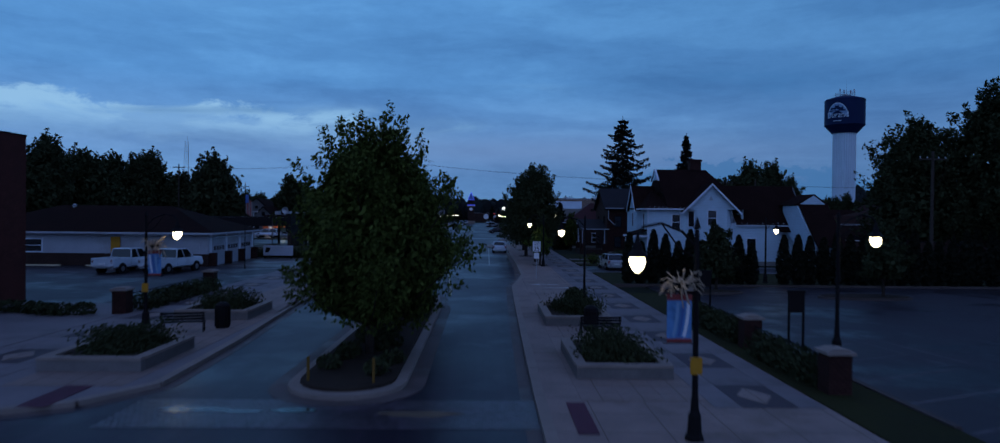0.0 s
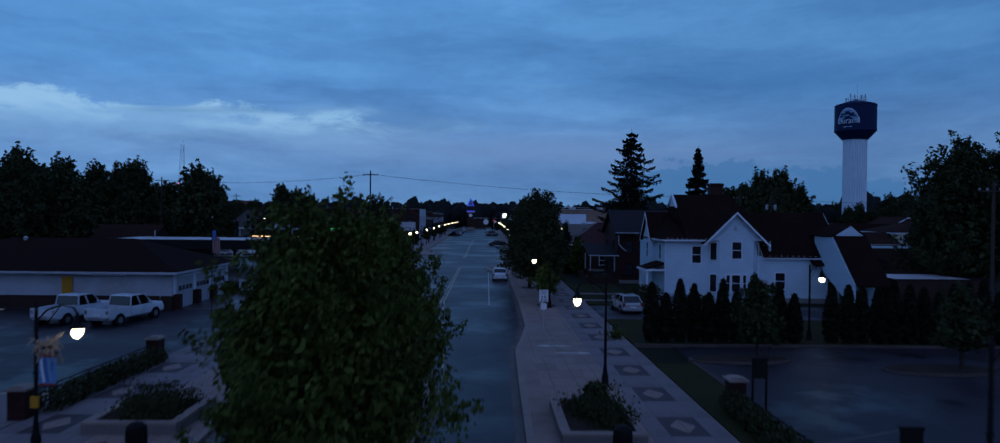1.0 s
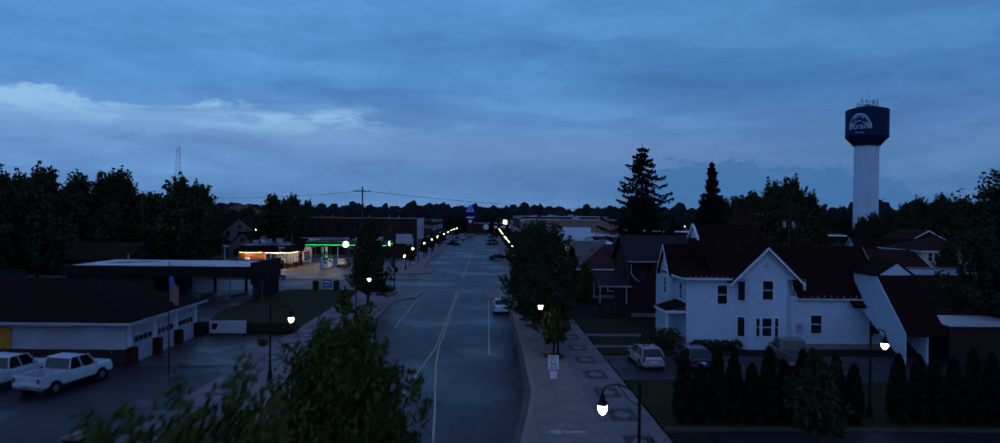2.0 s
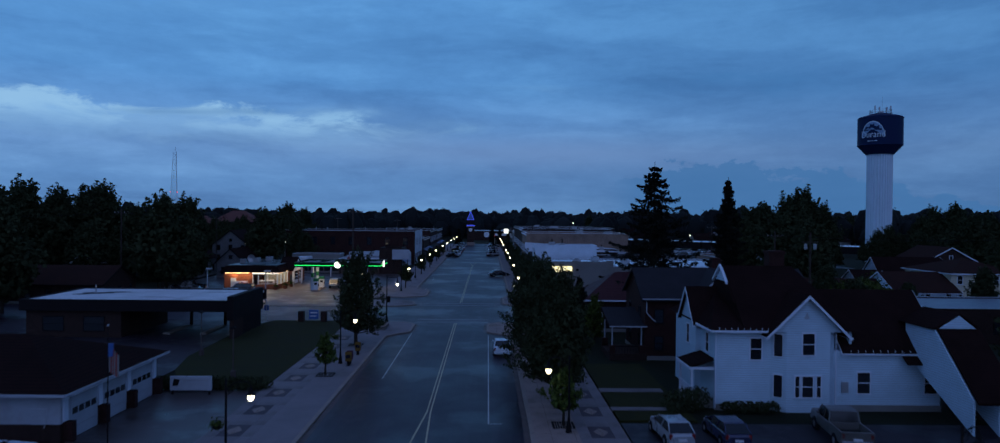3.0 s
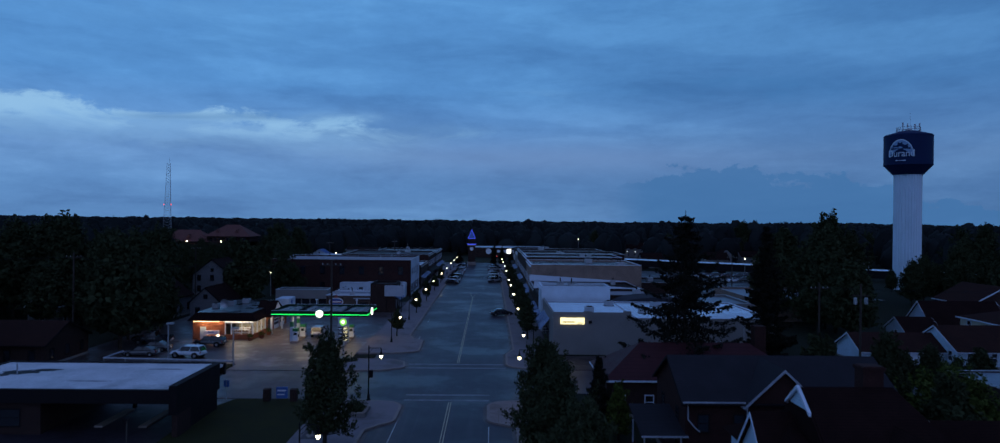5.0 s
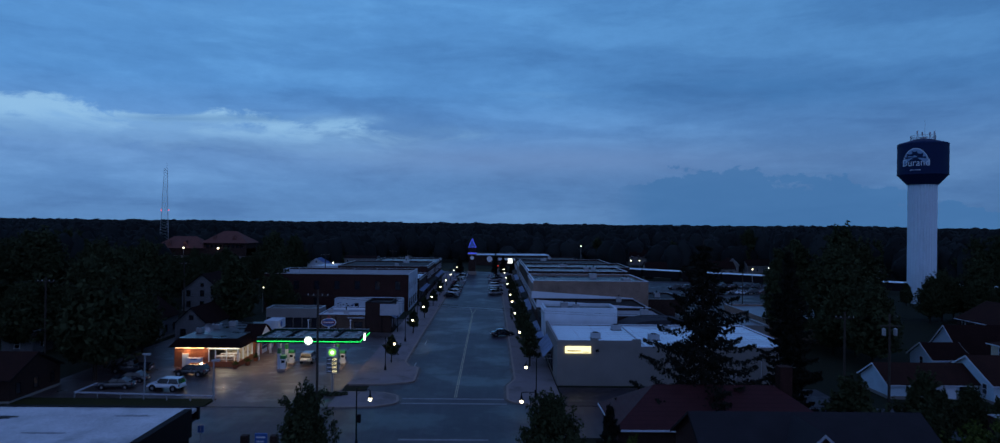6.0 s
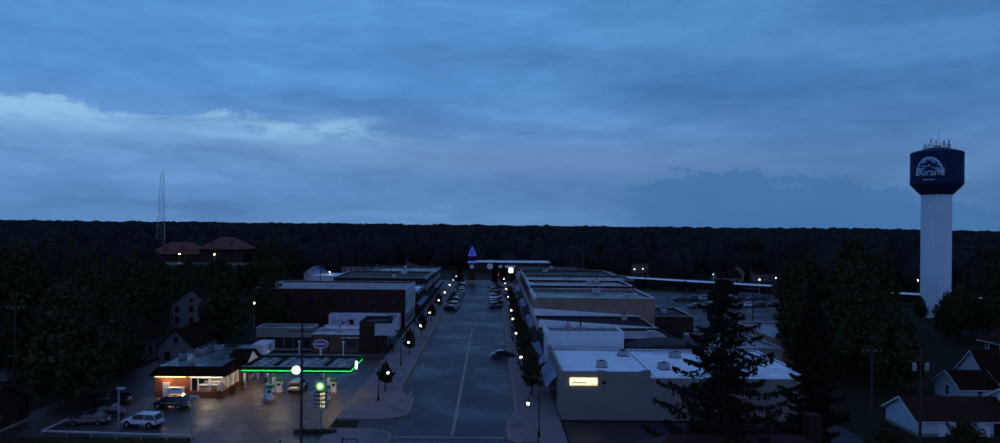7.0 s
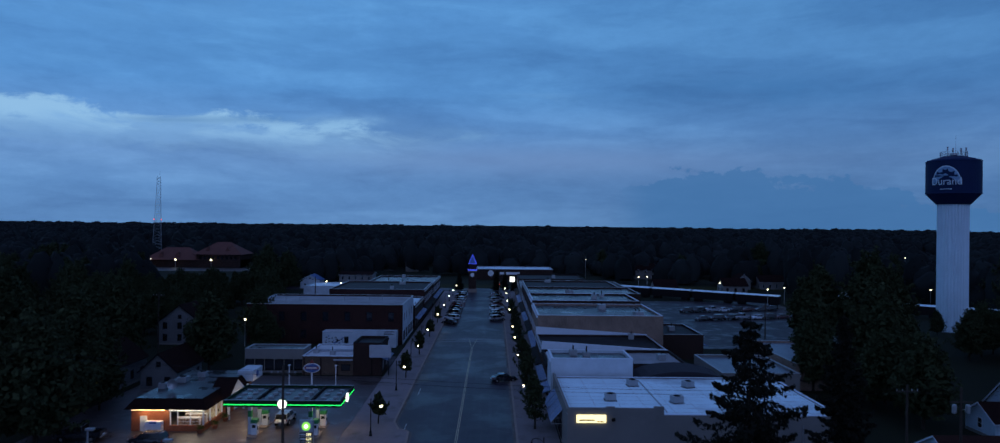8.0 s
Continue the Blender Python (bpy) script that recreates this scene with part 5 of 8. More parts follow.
# trees on the walks
make_tree("leafy street tree beside the sidewalk", 10.0, 3.4, 1.9, 19000, 0.11, LEAF_DARK, 21, 5.5, 73.5, 34, group="street trees")
make_tree("leafy street tree beside the sidewalk", 9.8, 3.4, 1.6, 17000, 0.115, LEAF_DARK, 22, 5.0, 83.0, 32, group="street trees")
make_tree("leafy street tree beside the sidewalk", 9.6, 3.5, 1.4, 15000, 0.12, LEAF_DARK, 23, 5.4, 96.5, 30, group="street trees")
make_tree("leafy street tree beside the sidewalk", 9.8, 2.8, 1.6, 13000, 0.12, LEAF_DARK, 24, -13.6, 96.4, 30, group="street trees")
make_tree("small young tree beside the sidewalk", 3.6, 1.1, 1.2, 1600, 0.11, LEAF_LIGHT, 25, -13.6, 82.7, 14, group="street trees")
make_tree("small young tree beside the sidewalk", 3.9, 1.3, 1.2, 2200, 0.11, LEAF_LIGHT, 26, 5.55, 68.7, 14, group="street trees")
for i, (x, y) in enumerate(((-15.2, 154), (-15, 183), (-14.9, 205), (-14.8, 228), (-14.8, 252), (6.9, 152), (7.0, 160), (6.8, 171), (7.0, 180), (6.8, 194), (6.8, 212), (6.5, 230), (6.5, 262))):
    big = 1.0 if x < 0 else 1.35
    make_tree("small street tree before the shops", (4.4 + 0.4 * (i % 3)) * big, 1.35 * big, 1.5, 1700, 0.17, LEAF_DARK, 120 + i, x, y, 12, group="shop street trees")

# upright cedars along the lot
cedar = make_column("dark upright cedar in a row", 3.8, 0.5, 5, "cedar row")
rr = random.Random(4)
spots = [(10.9 + 0.92 * k, 52.0) for k in range(11)] + [(22.6 + 0.98 * k, 51.9) for k in range(19)]
for k, (x, y) in enumerate(spots):
    m = pose(x, y + rr.uniform(-0.15, 0.15), 0.08, 0, 0, rr.uniform(0, 360))
    if k == 0:
        cedar.matrix_basis = m
    else:
        ob = copy_thing(cedar, m)
        ob.scale = (1.0, 1.0, rr.uniform(0.8, 1.12))
make_tree("small leafy tree in the cedar row", 4.6, 1.6, 0.9, 3500, 0.12, LEAF_DARK, 31, 16.0, 47.6, 18)
make_tree("small leafy tree in the parking lot", 4.4, 1.7, 1.3, 3500, 0.12, LEAF_DARK, 32, 25.5, 44.0, 18)
for cx, cy, w, d in ((14.6, 46.6, 2.9, 1.0), (24.5, 44.3, 3.0, 1.3)):
    ring = [(cx + w * math.cos(a), cy + d * math.sin(a)) for a in np.linspace(0, 2 * math.pi, 24, False)]
    inner = [(cx + (w - 0.18) * math.cos(a), cy + (d - 0.18) * math.sin(a)) for a in np.linspace(0, 2 * math.pi, 24, False)]
    isl = tagged(new("lot_island"), "oval kerbed island with mulch in the lot", "traffic island", "", "structure")
    part("kerb_ring", Shape().prism(ring, "z", -0.1, 0.16), LOT_KERB, isl)
    part("mulch", Shape().prism(inner, "z", 0.1, 0.2), SOIL, isl)
setting("lot_kerb", Shape().box(9.6, 50.65, -0.1, 52, 50.85, 0.17).box(11.65, 17.2, -0.1, 11.85, 45.5, 0.17), LOT_KERB, "pale concrete kerb along the lot", "kerb")

# ---- the white house ----
def white_house():
    t = thing("house", "white wooden two-storey house with dark shingle roofs", "house", 22, 77, 0.12)
    o = (22, 77)
    def L(x, y):
        return x - o[0], y - o[1]
    def wall(x0, y0, x1, y1, z0, z1, mat=SIDING):
        a, b = L(x0, y0), L(x1, y1)
        return part("wall", Shape().box(a[0], a[1], z0, b[0], b[1], z1), mat, t)
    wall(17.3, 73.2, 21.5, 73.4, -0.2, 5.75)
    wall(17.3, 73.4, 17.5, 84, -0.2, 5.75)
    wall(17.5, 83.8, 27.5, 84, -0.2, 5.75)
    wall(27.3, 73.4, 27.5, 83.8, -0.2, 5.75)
    wall(16.9, 76.9, 17.1, 80.9, -0.2, 5.8)
    wall(17.1, 76.9, 17.3, 77.1, -0.2, 5.8)
    wall(17.1, 80.7, 17.3, 80.9, -0.2, 5.8)
    wall(22.3, 72.6, 25.5, 72.8, -0.2, 5.75)
    bay = Shape().prism([L(21.2, 73.3), L(22.3, 72.6), L(22.3, 72.85), L(21.3, 73.5)], "z", -0.2, 5.75)
    part("wall", bay, SIDING, t)
    part("wall", Shape().prism([L(25.5, 72.6), L(26.1, 73.2), L(25.9, 73.3), L(25.5, 72.8)], "z", -0.2, 5.75), SIDING, t)
    wall(26.0, 73.1, 34.0, 73.3, -0.2, 4.3)
    wall(33.8, 73.3, 34.0, 81.0, -0.2, 4.3)
    wall(27.5, 80.8, 33.8, 81.0, -0.2, 4.3)
    for x0, x1, y in ((17.2, 21.2, 73.12), (26.1, 34.05, 73.02)):
        a, b = L(x0, y), L(x1, y + 0.08)
        part("foundation", Shape().box(a[0], a[1], -0.2, b[0], b[1], 0.28), BLOCK_GREY, t)
    # low hipped roof over the west corner
    e, r = 5.75, 8.2
    v = [(*L(16.8, 72.7), e), (*L(22.0, 72.7), e), (*L(22.0, 84.5), e), (*L(16.8, 84.5), e), (*L(19.2, 79.4), r), (*L(20.0, 79.4), r)]
    part("roof", Shape().add(v, [(0, 1, 5, 4), (1, 2, 5), (2, 3, 4, 5), (3, 0, 4), (3, 2, 1, 0)]), SHINGLE, t)
    part("stair_porch", Shape().slab([(*L(31.0, 72.2), 3.55), (*L(34.0, 72.2), 3.55), (*L(34.0, 73.1), 4.2), (*L(31.0, 73.1), 4.2)], 0.12), SHINGLE, t, "small dark hood over the window")
    a, b = L(16.75, 72.62), L(21.0, 72.72)
    part("gutter", Shape().box(a[0], a[1], e - 0.1, b[0], b[1], e + 0.04), TRIM, t)
    a, b = L(16.72, 72.62), L(16.8, 76.4)
    part("gutter", Shape().box(a[0], a[1], e - 0.1, b[0], b[1], e + 0.04), TRIM, t)
    # the steep upper roof rises behind with its own west gable and a chimney
    e2, r2 = 5.77, 10.2
    v = [(*L(19.3, 72.75), e2), (*L(28.0, 72.75), e2), (*L(28.0, 83.4), e2), (*L(19.3, 83.4), e2), (*L(19.3, 77.8), r2), (*L(24.8, 77.8), r2)]
    part("roof", Shape().add(v, [(0, 1, 5, 4), (1, 2, 5), (2, 3, 4, 5), (3, 0, 4), (3, 2, 1, 0)]), SHINGLE, t, "steep dark shingle roof")
    y = L(0, 77.8)[1]
    part("roof_cheek", Shape().prism([(y - 3.0, 7.5), (y + 3.0, 7.5), (y + 1.32, 9.0), (y - 1.32, 9.0)], "x", L(19.16, 0)[0], L(19.29, 0)[0]), SHINGLE, t)
    part("gable_wall", Shape().prism([(y - 1.3, 9.0), (y + 1.3, 9.0), (y, 10.05)], "x", L(19.18, 0)[0], L(19.29, 0)[0]), SIDING, t)
    for k in (-1, 1):
        part("barge_board", Shape().prism([(y, 10.08), (y + k * 1.6, 8.85), (y + k * 1.6, 9.03), (y, 10.3)], "x", L(18.98, 0)[0], L(19.15, 0)[0]), TRIM, t)
    a = L(23.7, 78.4)
    part("chimney", Shape().box(a[0] - 0.62, a[1] - 0.5, 9.2, a[0] + 0.62, a[1] + 0.5, 11.4).box(a[0] - 0.7, a[1] - 0.58, 11.15, a[0] + 0.7, a[1] + 0.58, 11.35), BRICK_DARK, t)
    # west gable, front gable and the lower east wing
    gable_roof(t, *L(16.9, 76.9), *L(20.5, 80.9), 5.8, 8.25, "x", SHINGLE, 0.28, walls=SIDING)
    gable_roof(t, *L(21.1, 72.6), *L(26.4, 79.0), 5.75, 8.35, "y", SHINGLE, 0.45, walls=SIDING)
    gable_roof(t, *L(26.8, 73.1), *L(34.0, 81.0), 4.3, 8.3, "x", SHINGLE, 0.25, walls=SIDING)
    window(t, "y", L(0, 73.2)[1], -1, L(20.26, 0)[0], 3.58, 0.82, 1.56)
    window(t, "y", L(0, 72.6)[1], -1, L(23.9, 0)[0], 4.05, 0.87, 1.56)
    window(t, "y", L(0, 72.6)[1], -1, L(23.86, 0)[0], 0.96, 0.78, 1.52)
    for x in (23.1, 24.68):
        window(t, "y", L(0, 72.6)[1], -1, L(x, 0)[0], 0.96, 0.30, 1.52)
    for x in (28.27, 33.3):
        window(t, "y", L(0, 73.1)[1], -1, L(x, 0)[0], 1.15, 0.92, 1.53)
    window(t, "x", L(17.3, 0)[0], -1, L(0, 75.2)[1], 3.8, 0.7, 1.4)
    window(t, "x", L(16.9, 0)[0], -1, L(0, 78.9)[1], 3.8, 0.7, 1.5)
    for z in (0.9, 3.9):
        p = Shape().prism([L(21.45, 73.02), L(22.05, 72.65), L(22.07, 72.7), L(21.47, 73.07)], "z", z - 0.05, z + 1.7)
        w = part("window", p, TRIM, t)
        part("pane", Shape().prism([L(21.52, 72.955), L(22.0, 72.66), L(22.02, 72.7), L(21.54, 73.0)], "z", z + 0.02, z + 1.62), PANE, w)
    # porch on the west side
    porch = part("porch_roof", Shape().slab([(*L(15.5, 73.6), 2.95), (*L(17.3, 73.6), 3.55), (*L(17.3, 77), 3.55), (*L(15.5, 77), 2.95)], 0.16), SHINGLE, t, "dark porch roof")
    part("porch_fascia", Shape().box(*L(15.45, 73.5), 2.72, *L(17.4, 73.6), 2.92).box(*L(15.4, 73.5), 2.72, *L(15.5, 77), 2.92), TRIM, porch)
    for x, y in ((15.7, 73.8), (15.7, 76.8)):
        a = L(x, y)
        part("porch_post", Shape().box(a[0] - 0.08, a[1] - 0.08, 0, a[0] + 0.08, a[1] + 0.08, 2.8), TRIM, t)
    part("porch_floor", Shape().box(*L(15.55, 73.7), -0.2, *L(17.3, 76.9), 0.5), BLOCK_GREY, t)
    for k in range(10):
        y = 74.0 + k * 0.28
        a = L(15.68, y)
        part("porch_baluster", Shape().box(a[0] - 0.02, a[1] - 0.02, 0.5, a[0] + 0.02, a[1] + 0.02, 1.3), TRIM, t)
    part("porch_rail", Shape().box(*L(15.63, 73.8), 1.3, *L(15.73, 76.8), 1.38), TRIM, t)
    # covered outside stair that comes down towards the drive
    def side(x):
        return Shape().prism([L(0, 74.3)[1:] + (3.9,), L(0, 66.9)[1:] + (-0.05,), L(0, 66.9)[1:] + (2.2,), L(0, 70.9)[1:] + (6.2,), L(0, 74.3)[1:] + (6.2,)], "x", L(x, 0)[0], L(x, 0)[0] + 0.12)
    part("stair_wall", side(32.1), SIDING, t)
    part("stair_wall", side(33.8), SIDING, t)
    p = [(L(0, 66.6)[1], 2.05), (L(0, 70.9)[1], 6.32), (L(0, 70.9)[1], 6.45), (L(0, 66.6)[1], 2.2)]
    part("stair_roof", Shape().prism(p, "x", L(32.22, 0)[0], L(35.2, 0)[0]), SHINGLE, t)
    part("stair_head", Shape().prism([(L(31.9, 0)[0], 6.3), (L(35.4, 0)[0], 6.3), (L(33.9, 0)[0], 7.4)], "y", L(0, 70.9)[1], L(0, 75)[1]), SHINGLE, t)
    part("stair_gable", Shape().prism([(L(32.2, 0)[0], 6.25), (L(35.1, 0)[0], 6.25), (L(33.8, 0)[0], 7.25)], "y", L(0, 70.8)[1], L(0, 70.9)[1]), SIDING, t)
    for k in range(9):
        a = L(17.4 + 0.45 * k, 72.75)
        part("snow_guard", Shape().rod((*a, 5.78), (*a, 5.98), 0.018, n=4), TRIM, t)
    for k in range(12):
        a = L(27.2 + 0.55 * k, 72.9)
        part("snow_guard", Shape().rod((*a, 4.2), (*a, 4.38), 0.018, n=4), TRIM, t)
    part("vent", Shape().prism([(L(23.55, 0)[0], 6.7), (L(23.95, 0)[0], 6.7), (L(23.75, 0)[0], 7.2)], "y", L(0, 72.56)[1], L(0, 72.61)[1]), DULL_WALL, t, "small gable vent")
    part("meter_box", Shape().box(*L(26.6, 72.98), 1.2, *L(27.1, 73.12), 2.0), METAL_GREY, t)
    for x, y in ((17.25, 73.12), (26.15, 73.05)):
        part("downpipe", Shape().rod((*L(x, y), 0), (*L(x, y), 5.6), 0.05), TRIM, t)
    return t


white_house()
make_car("hatchback", CAR_SILVER, "silver hatchback parked on the driveway", 12.2, 66.5, 4)
make_car("hatchback", CAR_NAVY, "dark blue hatchback parked on the driveway", 15.7, 66.4, 2)
make_car("pickup", CAR_GREY, "dull grey pickup truck parked on the driveway", 23.2, 66.6, -8)
for k in range(5):
    make_shrub("low dark shrub against the white house", 0.6, 0.8, 620 + k, LEAF_DARK, 18.0 + 0.8 * k, 72.4, 0.0, 300, 0.1)
for k in range(3):
    make_shrub("rounded red-leaved shrub by the porch", 1.1, 1.6, 630 + k, LEAF_DARK, 14.2 + 0.9 * k, 72.4 + 0.5 * k, 0.0, 500, 0.12)
path = Shape().box(9.5, 77.6, 0.0, 14.6, 78.7, 0.13).box(9.5, 72.4, 0.0, 13.6, 73.2, 0.13)
setting("garden_path", path, CONCRETE, "narrow concrete paths across the lawn", "path")

# the brick house behind it, with a deep porch
def brick_house():
    t = make_house("dark brick house with steep shingle roof and porch", 16.0, 90.6, 33.0, 99.8, 6.0, 8.65, "x", BRICK_DARK, SHINGLE_GREY, 2, False, BRONZE)
    c = (24.5, 95.2)
    gable_roof(t, 20.75 - c[0], 90.2 - c[1], 26.3 - c[0], 95.2 - c[1], 6.0, 8.6, "y", SHINGLE_GREY, 0.35, DULL_TRIM, walls=BRICK_DARK)
    x0, x1, y0, y1 = 12.5 - c[0], 16.2 - c[0], 90.4 - c[1], 95.4 - c[1]
    porch = part("porch_roof", Shape().slab([(x0, y0, 3.36), (x1, y0, 3.36), (x1, y1, 4.55), (x0, y1, 4.55)], 0.14), SHINGLE_GREY, t, "dark sloping porch roof")
    part("porch_gutter", Shape().box(x0, y0 - 0.1, 3.22, x1, y0, 3.34), DULL_TRIM, porch)
    for x, y in ((x0 + 0.3, y0 + 0.3), (x1 - 0.5, y0 + 0.3), (x0 + 0.3, y1 - 0.4)):
        part("porch_pier", Shape().box(x - 0.28, y - 0.28, -0.1, x + 0.28, y + 0.28, 1.4), BRICK_DARK, t)
        part("porch_post", Shape().box(x - 0.06, y - 0.06, 1.4, x + 0.06, y + 0.06, 3.3), DULL_TRIM, t)
    part("porch_floor", Shape().box(x0, y0, -0.2, x1, y1, 0.6), BRICK_BROWN, t)
    part("porch_rail", Shape().box(x0 + 0.5, y0 + 0.25, 1.25, x1 - 0.8, y0 + 0.33, 1.33), BRONZE, t)
    for k in range(8):
        part("porch_baluster", Shape().box(x0 + 0.7 + 0.28 * k, y0 + 0.27, 0.6, x0 + 0.74 + 0.28 * k, y0 + 0.31, 1.25), BRONZE, t)
    part("gutter", Shape().box(-8.8, 90.14 - c[1], 5.98, -3.9, 90.24 - c[1], 6.09), DULL_TRIM, t)
    # rain pipes, one bent towards the porch roof
    y = 90.25 - c[1]
    part("downpipe", Shape().path([(-8.4, y, 5.9), (-8.4, y, 4.7), (-7.9, y - 0.3, 4.1), (-7.6, y - 0.5, 3.9)], 0.05), DULL_TRIM, t)
    part("downpipe", Shape().rod((-3.75, y, 0), (-3.75, y, 5.8), 0.05), DULL_TRIM, t)


brick_house()
# house with the red metal roof
t = make_house("house with a low dark red metal roof", 12.6, 107, 33, 115.5, 3.9, 7.0, "x", BRICK_BROWN, TILE_RED, 1, True)
part("chimney", Shape().box(6.4, -0.6, 5.5, 7.6, 0.6, 8.9), BRICK_DARK, t)

make_spruce("tall dark spruce with drooping boughs", 21.4, 8.4, 71, 22.4, 113.6, 1.5)
make_spruce("tall dark spruce with drooping boughs", 20.2, 4.0, 72, 36.4, 125.5, 1.2)
make_tree("broad leafy bush tree behind the white house", 6.4, 5.6, 0.5, 11000, 0.17, LEAF, 47, 42.0, 97.5, 44, group="town trees")
make_tree("slender light green tree beside the brick house", 5.2, 1.5, 0.6, 2600, 0.12, LEAF, 48, 12.4, 99.5, 18, group="town trees")
make_spruce("slim dark conifer beside the red-roofed house", 7.2, 1.6, 73, 11.2, 103.5, 0.4)

# ---- the west side ----
def corner_brick():
    t, w, d = make_block("brick_building", "dark red brick corner building with tall windows", -45, 18.5, -25.2, 39.3, 9.2, BRICK_CORNER, TAR, 0.5, BRONZE)
    for y in (-6, 0, 6):
        for z in (1.2, 5.4):
            window(t, "x", w, 1, y, z, 1.6, 2.6, TRIM)


corner_brick()


def fire_hall():
    t = thing("fire_hall", "long white garage hall with brick base and dark hipped roof", "building", -37, 71)
    w, d = 11.5, 6.0
    for s, m in ((Shape().box(-w, -d, 1.15, w, -d + 0.25, 3.1), DULL_WALL), (Shape().box(-w, -d - 0.06, -0.2, w, -d + 0.25, 1.15), BRICK_BROWN), (Shape().box(-w, d - 0.25, -0.2, w, d, 3.1), DULL_WALL), (Shape().box(-w, -d + 0.25, -0.2, -w + 0.25, d - 0.25, 3.1), DULL_WALL), (Shape().box(w - 0.25, -d + 0.25, -0.2, w, d - 0.25, 3.1), DULL_WALL)):
        part("wall", s, m, t)
    hip_roof(t, -w, -d, w, d, 3.15, 5.6, SHINGLE, 0.7, DULL_WALL)
    for y in (-3.6, 0.0, 3.7):
        g = part("garage_door", Shape().box(w - 0.02, y - 1.45, 0.0, w + 0.05, y + 1.45, 2.6), DULL_WALL, t, "white sectional door")
        for k in range(1, 4):
            part("door_seam", Shape().box(w + 0.03, y - 1.45, 0.65 * k - 0.015, w + 0.062, y + 1.45, 0.65 * k + 0.015), METAL_GREY, g)
        for k in range(4):
            part("pane", Shape().box(w + 0.03, y - 1.3 + 0.68 * k, 1.45, w + 0.064, y - 0.75 + 0.68 * k, 1.85), PANE, g)
        part("lintel", Shape().box(w - 0.02, y - 1.6, 2.6, w + 0.08, y + 1.6, 2.72), TRIM, t)
    for y in (-5.6, -1.8, 1.85, 5.65):
        part("buttress", Shape().box(w, y - 0.22, -0.1, w + 0.6, y + 0.22, 1.25), BRICK_DARK, t, "short dark brick buttress")
        part("pilaster", Shape().box(w - 0.02, y - 0.22, 1.25, w + 0.1, y + 0.22, 3.0), TRIM, t)
    door(t, "y", -d, -1, 10.2, 0.0, 0.95, 2.1, DULL_WALL)
    part("notice_panel", Shape().box(2.6, -d - 0.1, 1.2, 3.45, -d - 0.06, 2.7), AMBER, t, "amber panel")
    for x in (-9.0, -4.5):
        window(t, "y", -d, -1, x, 1.3, 1.5, 1.1)
    part("light_strip", Shape().box(4.0, -d - 0.5, 2.85, 8.0, -d - 0.42, 2.92), TRIM, t)
    vent = thing("roof_vent", "small metal vent on a shingle roof", "roof vent", -41, 70.5, 5.3)
    part("cap", Shape().lathe([(0.16, -0.4), (0.16, 0.25), (0.24, 0.3), (0.05, 0.45)], 10), METAL_GREY, vent)


fire_hall()
make_car("pickup", CAR_WHITE, "white pickup truck parked in the lot", -29.9, 59.0, -9, "white pickups")
make_car("pickup", CAR_WHITE, "white pickup truck parked in the lot", -26.1, 59.0, -12, "white pickups")
for x in (-40, -34.5, -29):
    b = thing("wheel_stop", "low yellow concrete wheel stop", "wheel stop", x, 64.0, 0.03)
    part("block", Shape().prism([(-0.1, 0), (0.1, 0), (0.07, 0.13), (-0.07, 0.13)], "x", -1.6, 1.6), PAINT_YELLOW, b)
stripes("yellow_kerb", PAINT_YELLOW, "yellow painted kerb edge", [(-40, 38.7, -18.9, 38.95)], 0.036)

t = thing("flagpole", "white flagpole with a limp striped flag", "flagpole", -21.2, 62.3)
part("pole", Shape().rod((0, 0, -0.1), (0, 0, 7.6), 0.045, 0.025, 10), BRONZE, t)
part("ball", Shape().lathe([(0.02, 7.6), (0.07, 7.66), (0.02, 7.74)], 8), METAL_GREY, t)
for k in range(7):
    part("flag_stripe", Shape().prism([(0.05 + 0.08 * k, 0.05 * math.sin(k)), (0.13 + 0.08 * k, 0.05 * math.sin(k + 1)), (0.13 + 0.08 * k, 0.05 * math.sin(k + 1) + 0.02), (0.05 + 0.08 * k, 0.05 * math.sin(k) + 0.02)], "z", 5.0 - 0.05 * k, 6.6 - 0.1 * k), RED_PAINT if k % 2 else BLOCK_GREY, t)
part("flag_canton", Shape().box(0.05, -0.06, 5.9, 0.3, 0.08, 6.65), SIGN_BLUE, t)

t = thing("lawn_sign", "low white notice board with dark plants beside it", "sign", -22.5, 76.4)
part("board", Shape().box(-1.6, -0.09, 0.35, 1.6, 0.09, 1.45), DULL_WALL, t, bevel=0.02)
part("post", Shape().box(-1.5, -0.07, -0.1, -1.35, 0.07, 0.5).box(1.35, -0.07, -0.1, 1.5, 0.07, 0.5), BLACK_METAL, t)
part("emblem", Shape().prism([(-1.4, 0.7), (-1.0, 0.7), (-0.8, 1.2), (-1.3, 1.25)], "y", -0.1, -0.085), BRONZE, t, "dark emblem")
part("text_bar", Shape().box(-0.6, -0.1, 1.1, 1.3, -0.085, 1.17).box(-0.6, -0.1, 0.85, 1.0, -0.085, 0.9), METAL_GREY, t, "grey bars of lettering")
for k in range(14):
    make_shrub("dark clipped shrub behind the notice board", 0.8, 1.1, 700 + k, LEAF_DARK, -26.5 + 0.7 * k, 77.9, 0, 300, 0.11, "hedge behind the board")
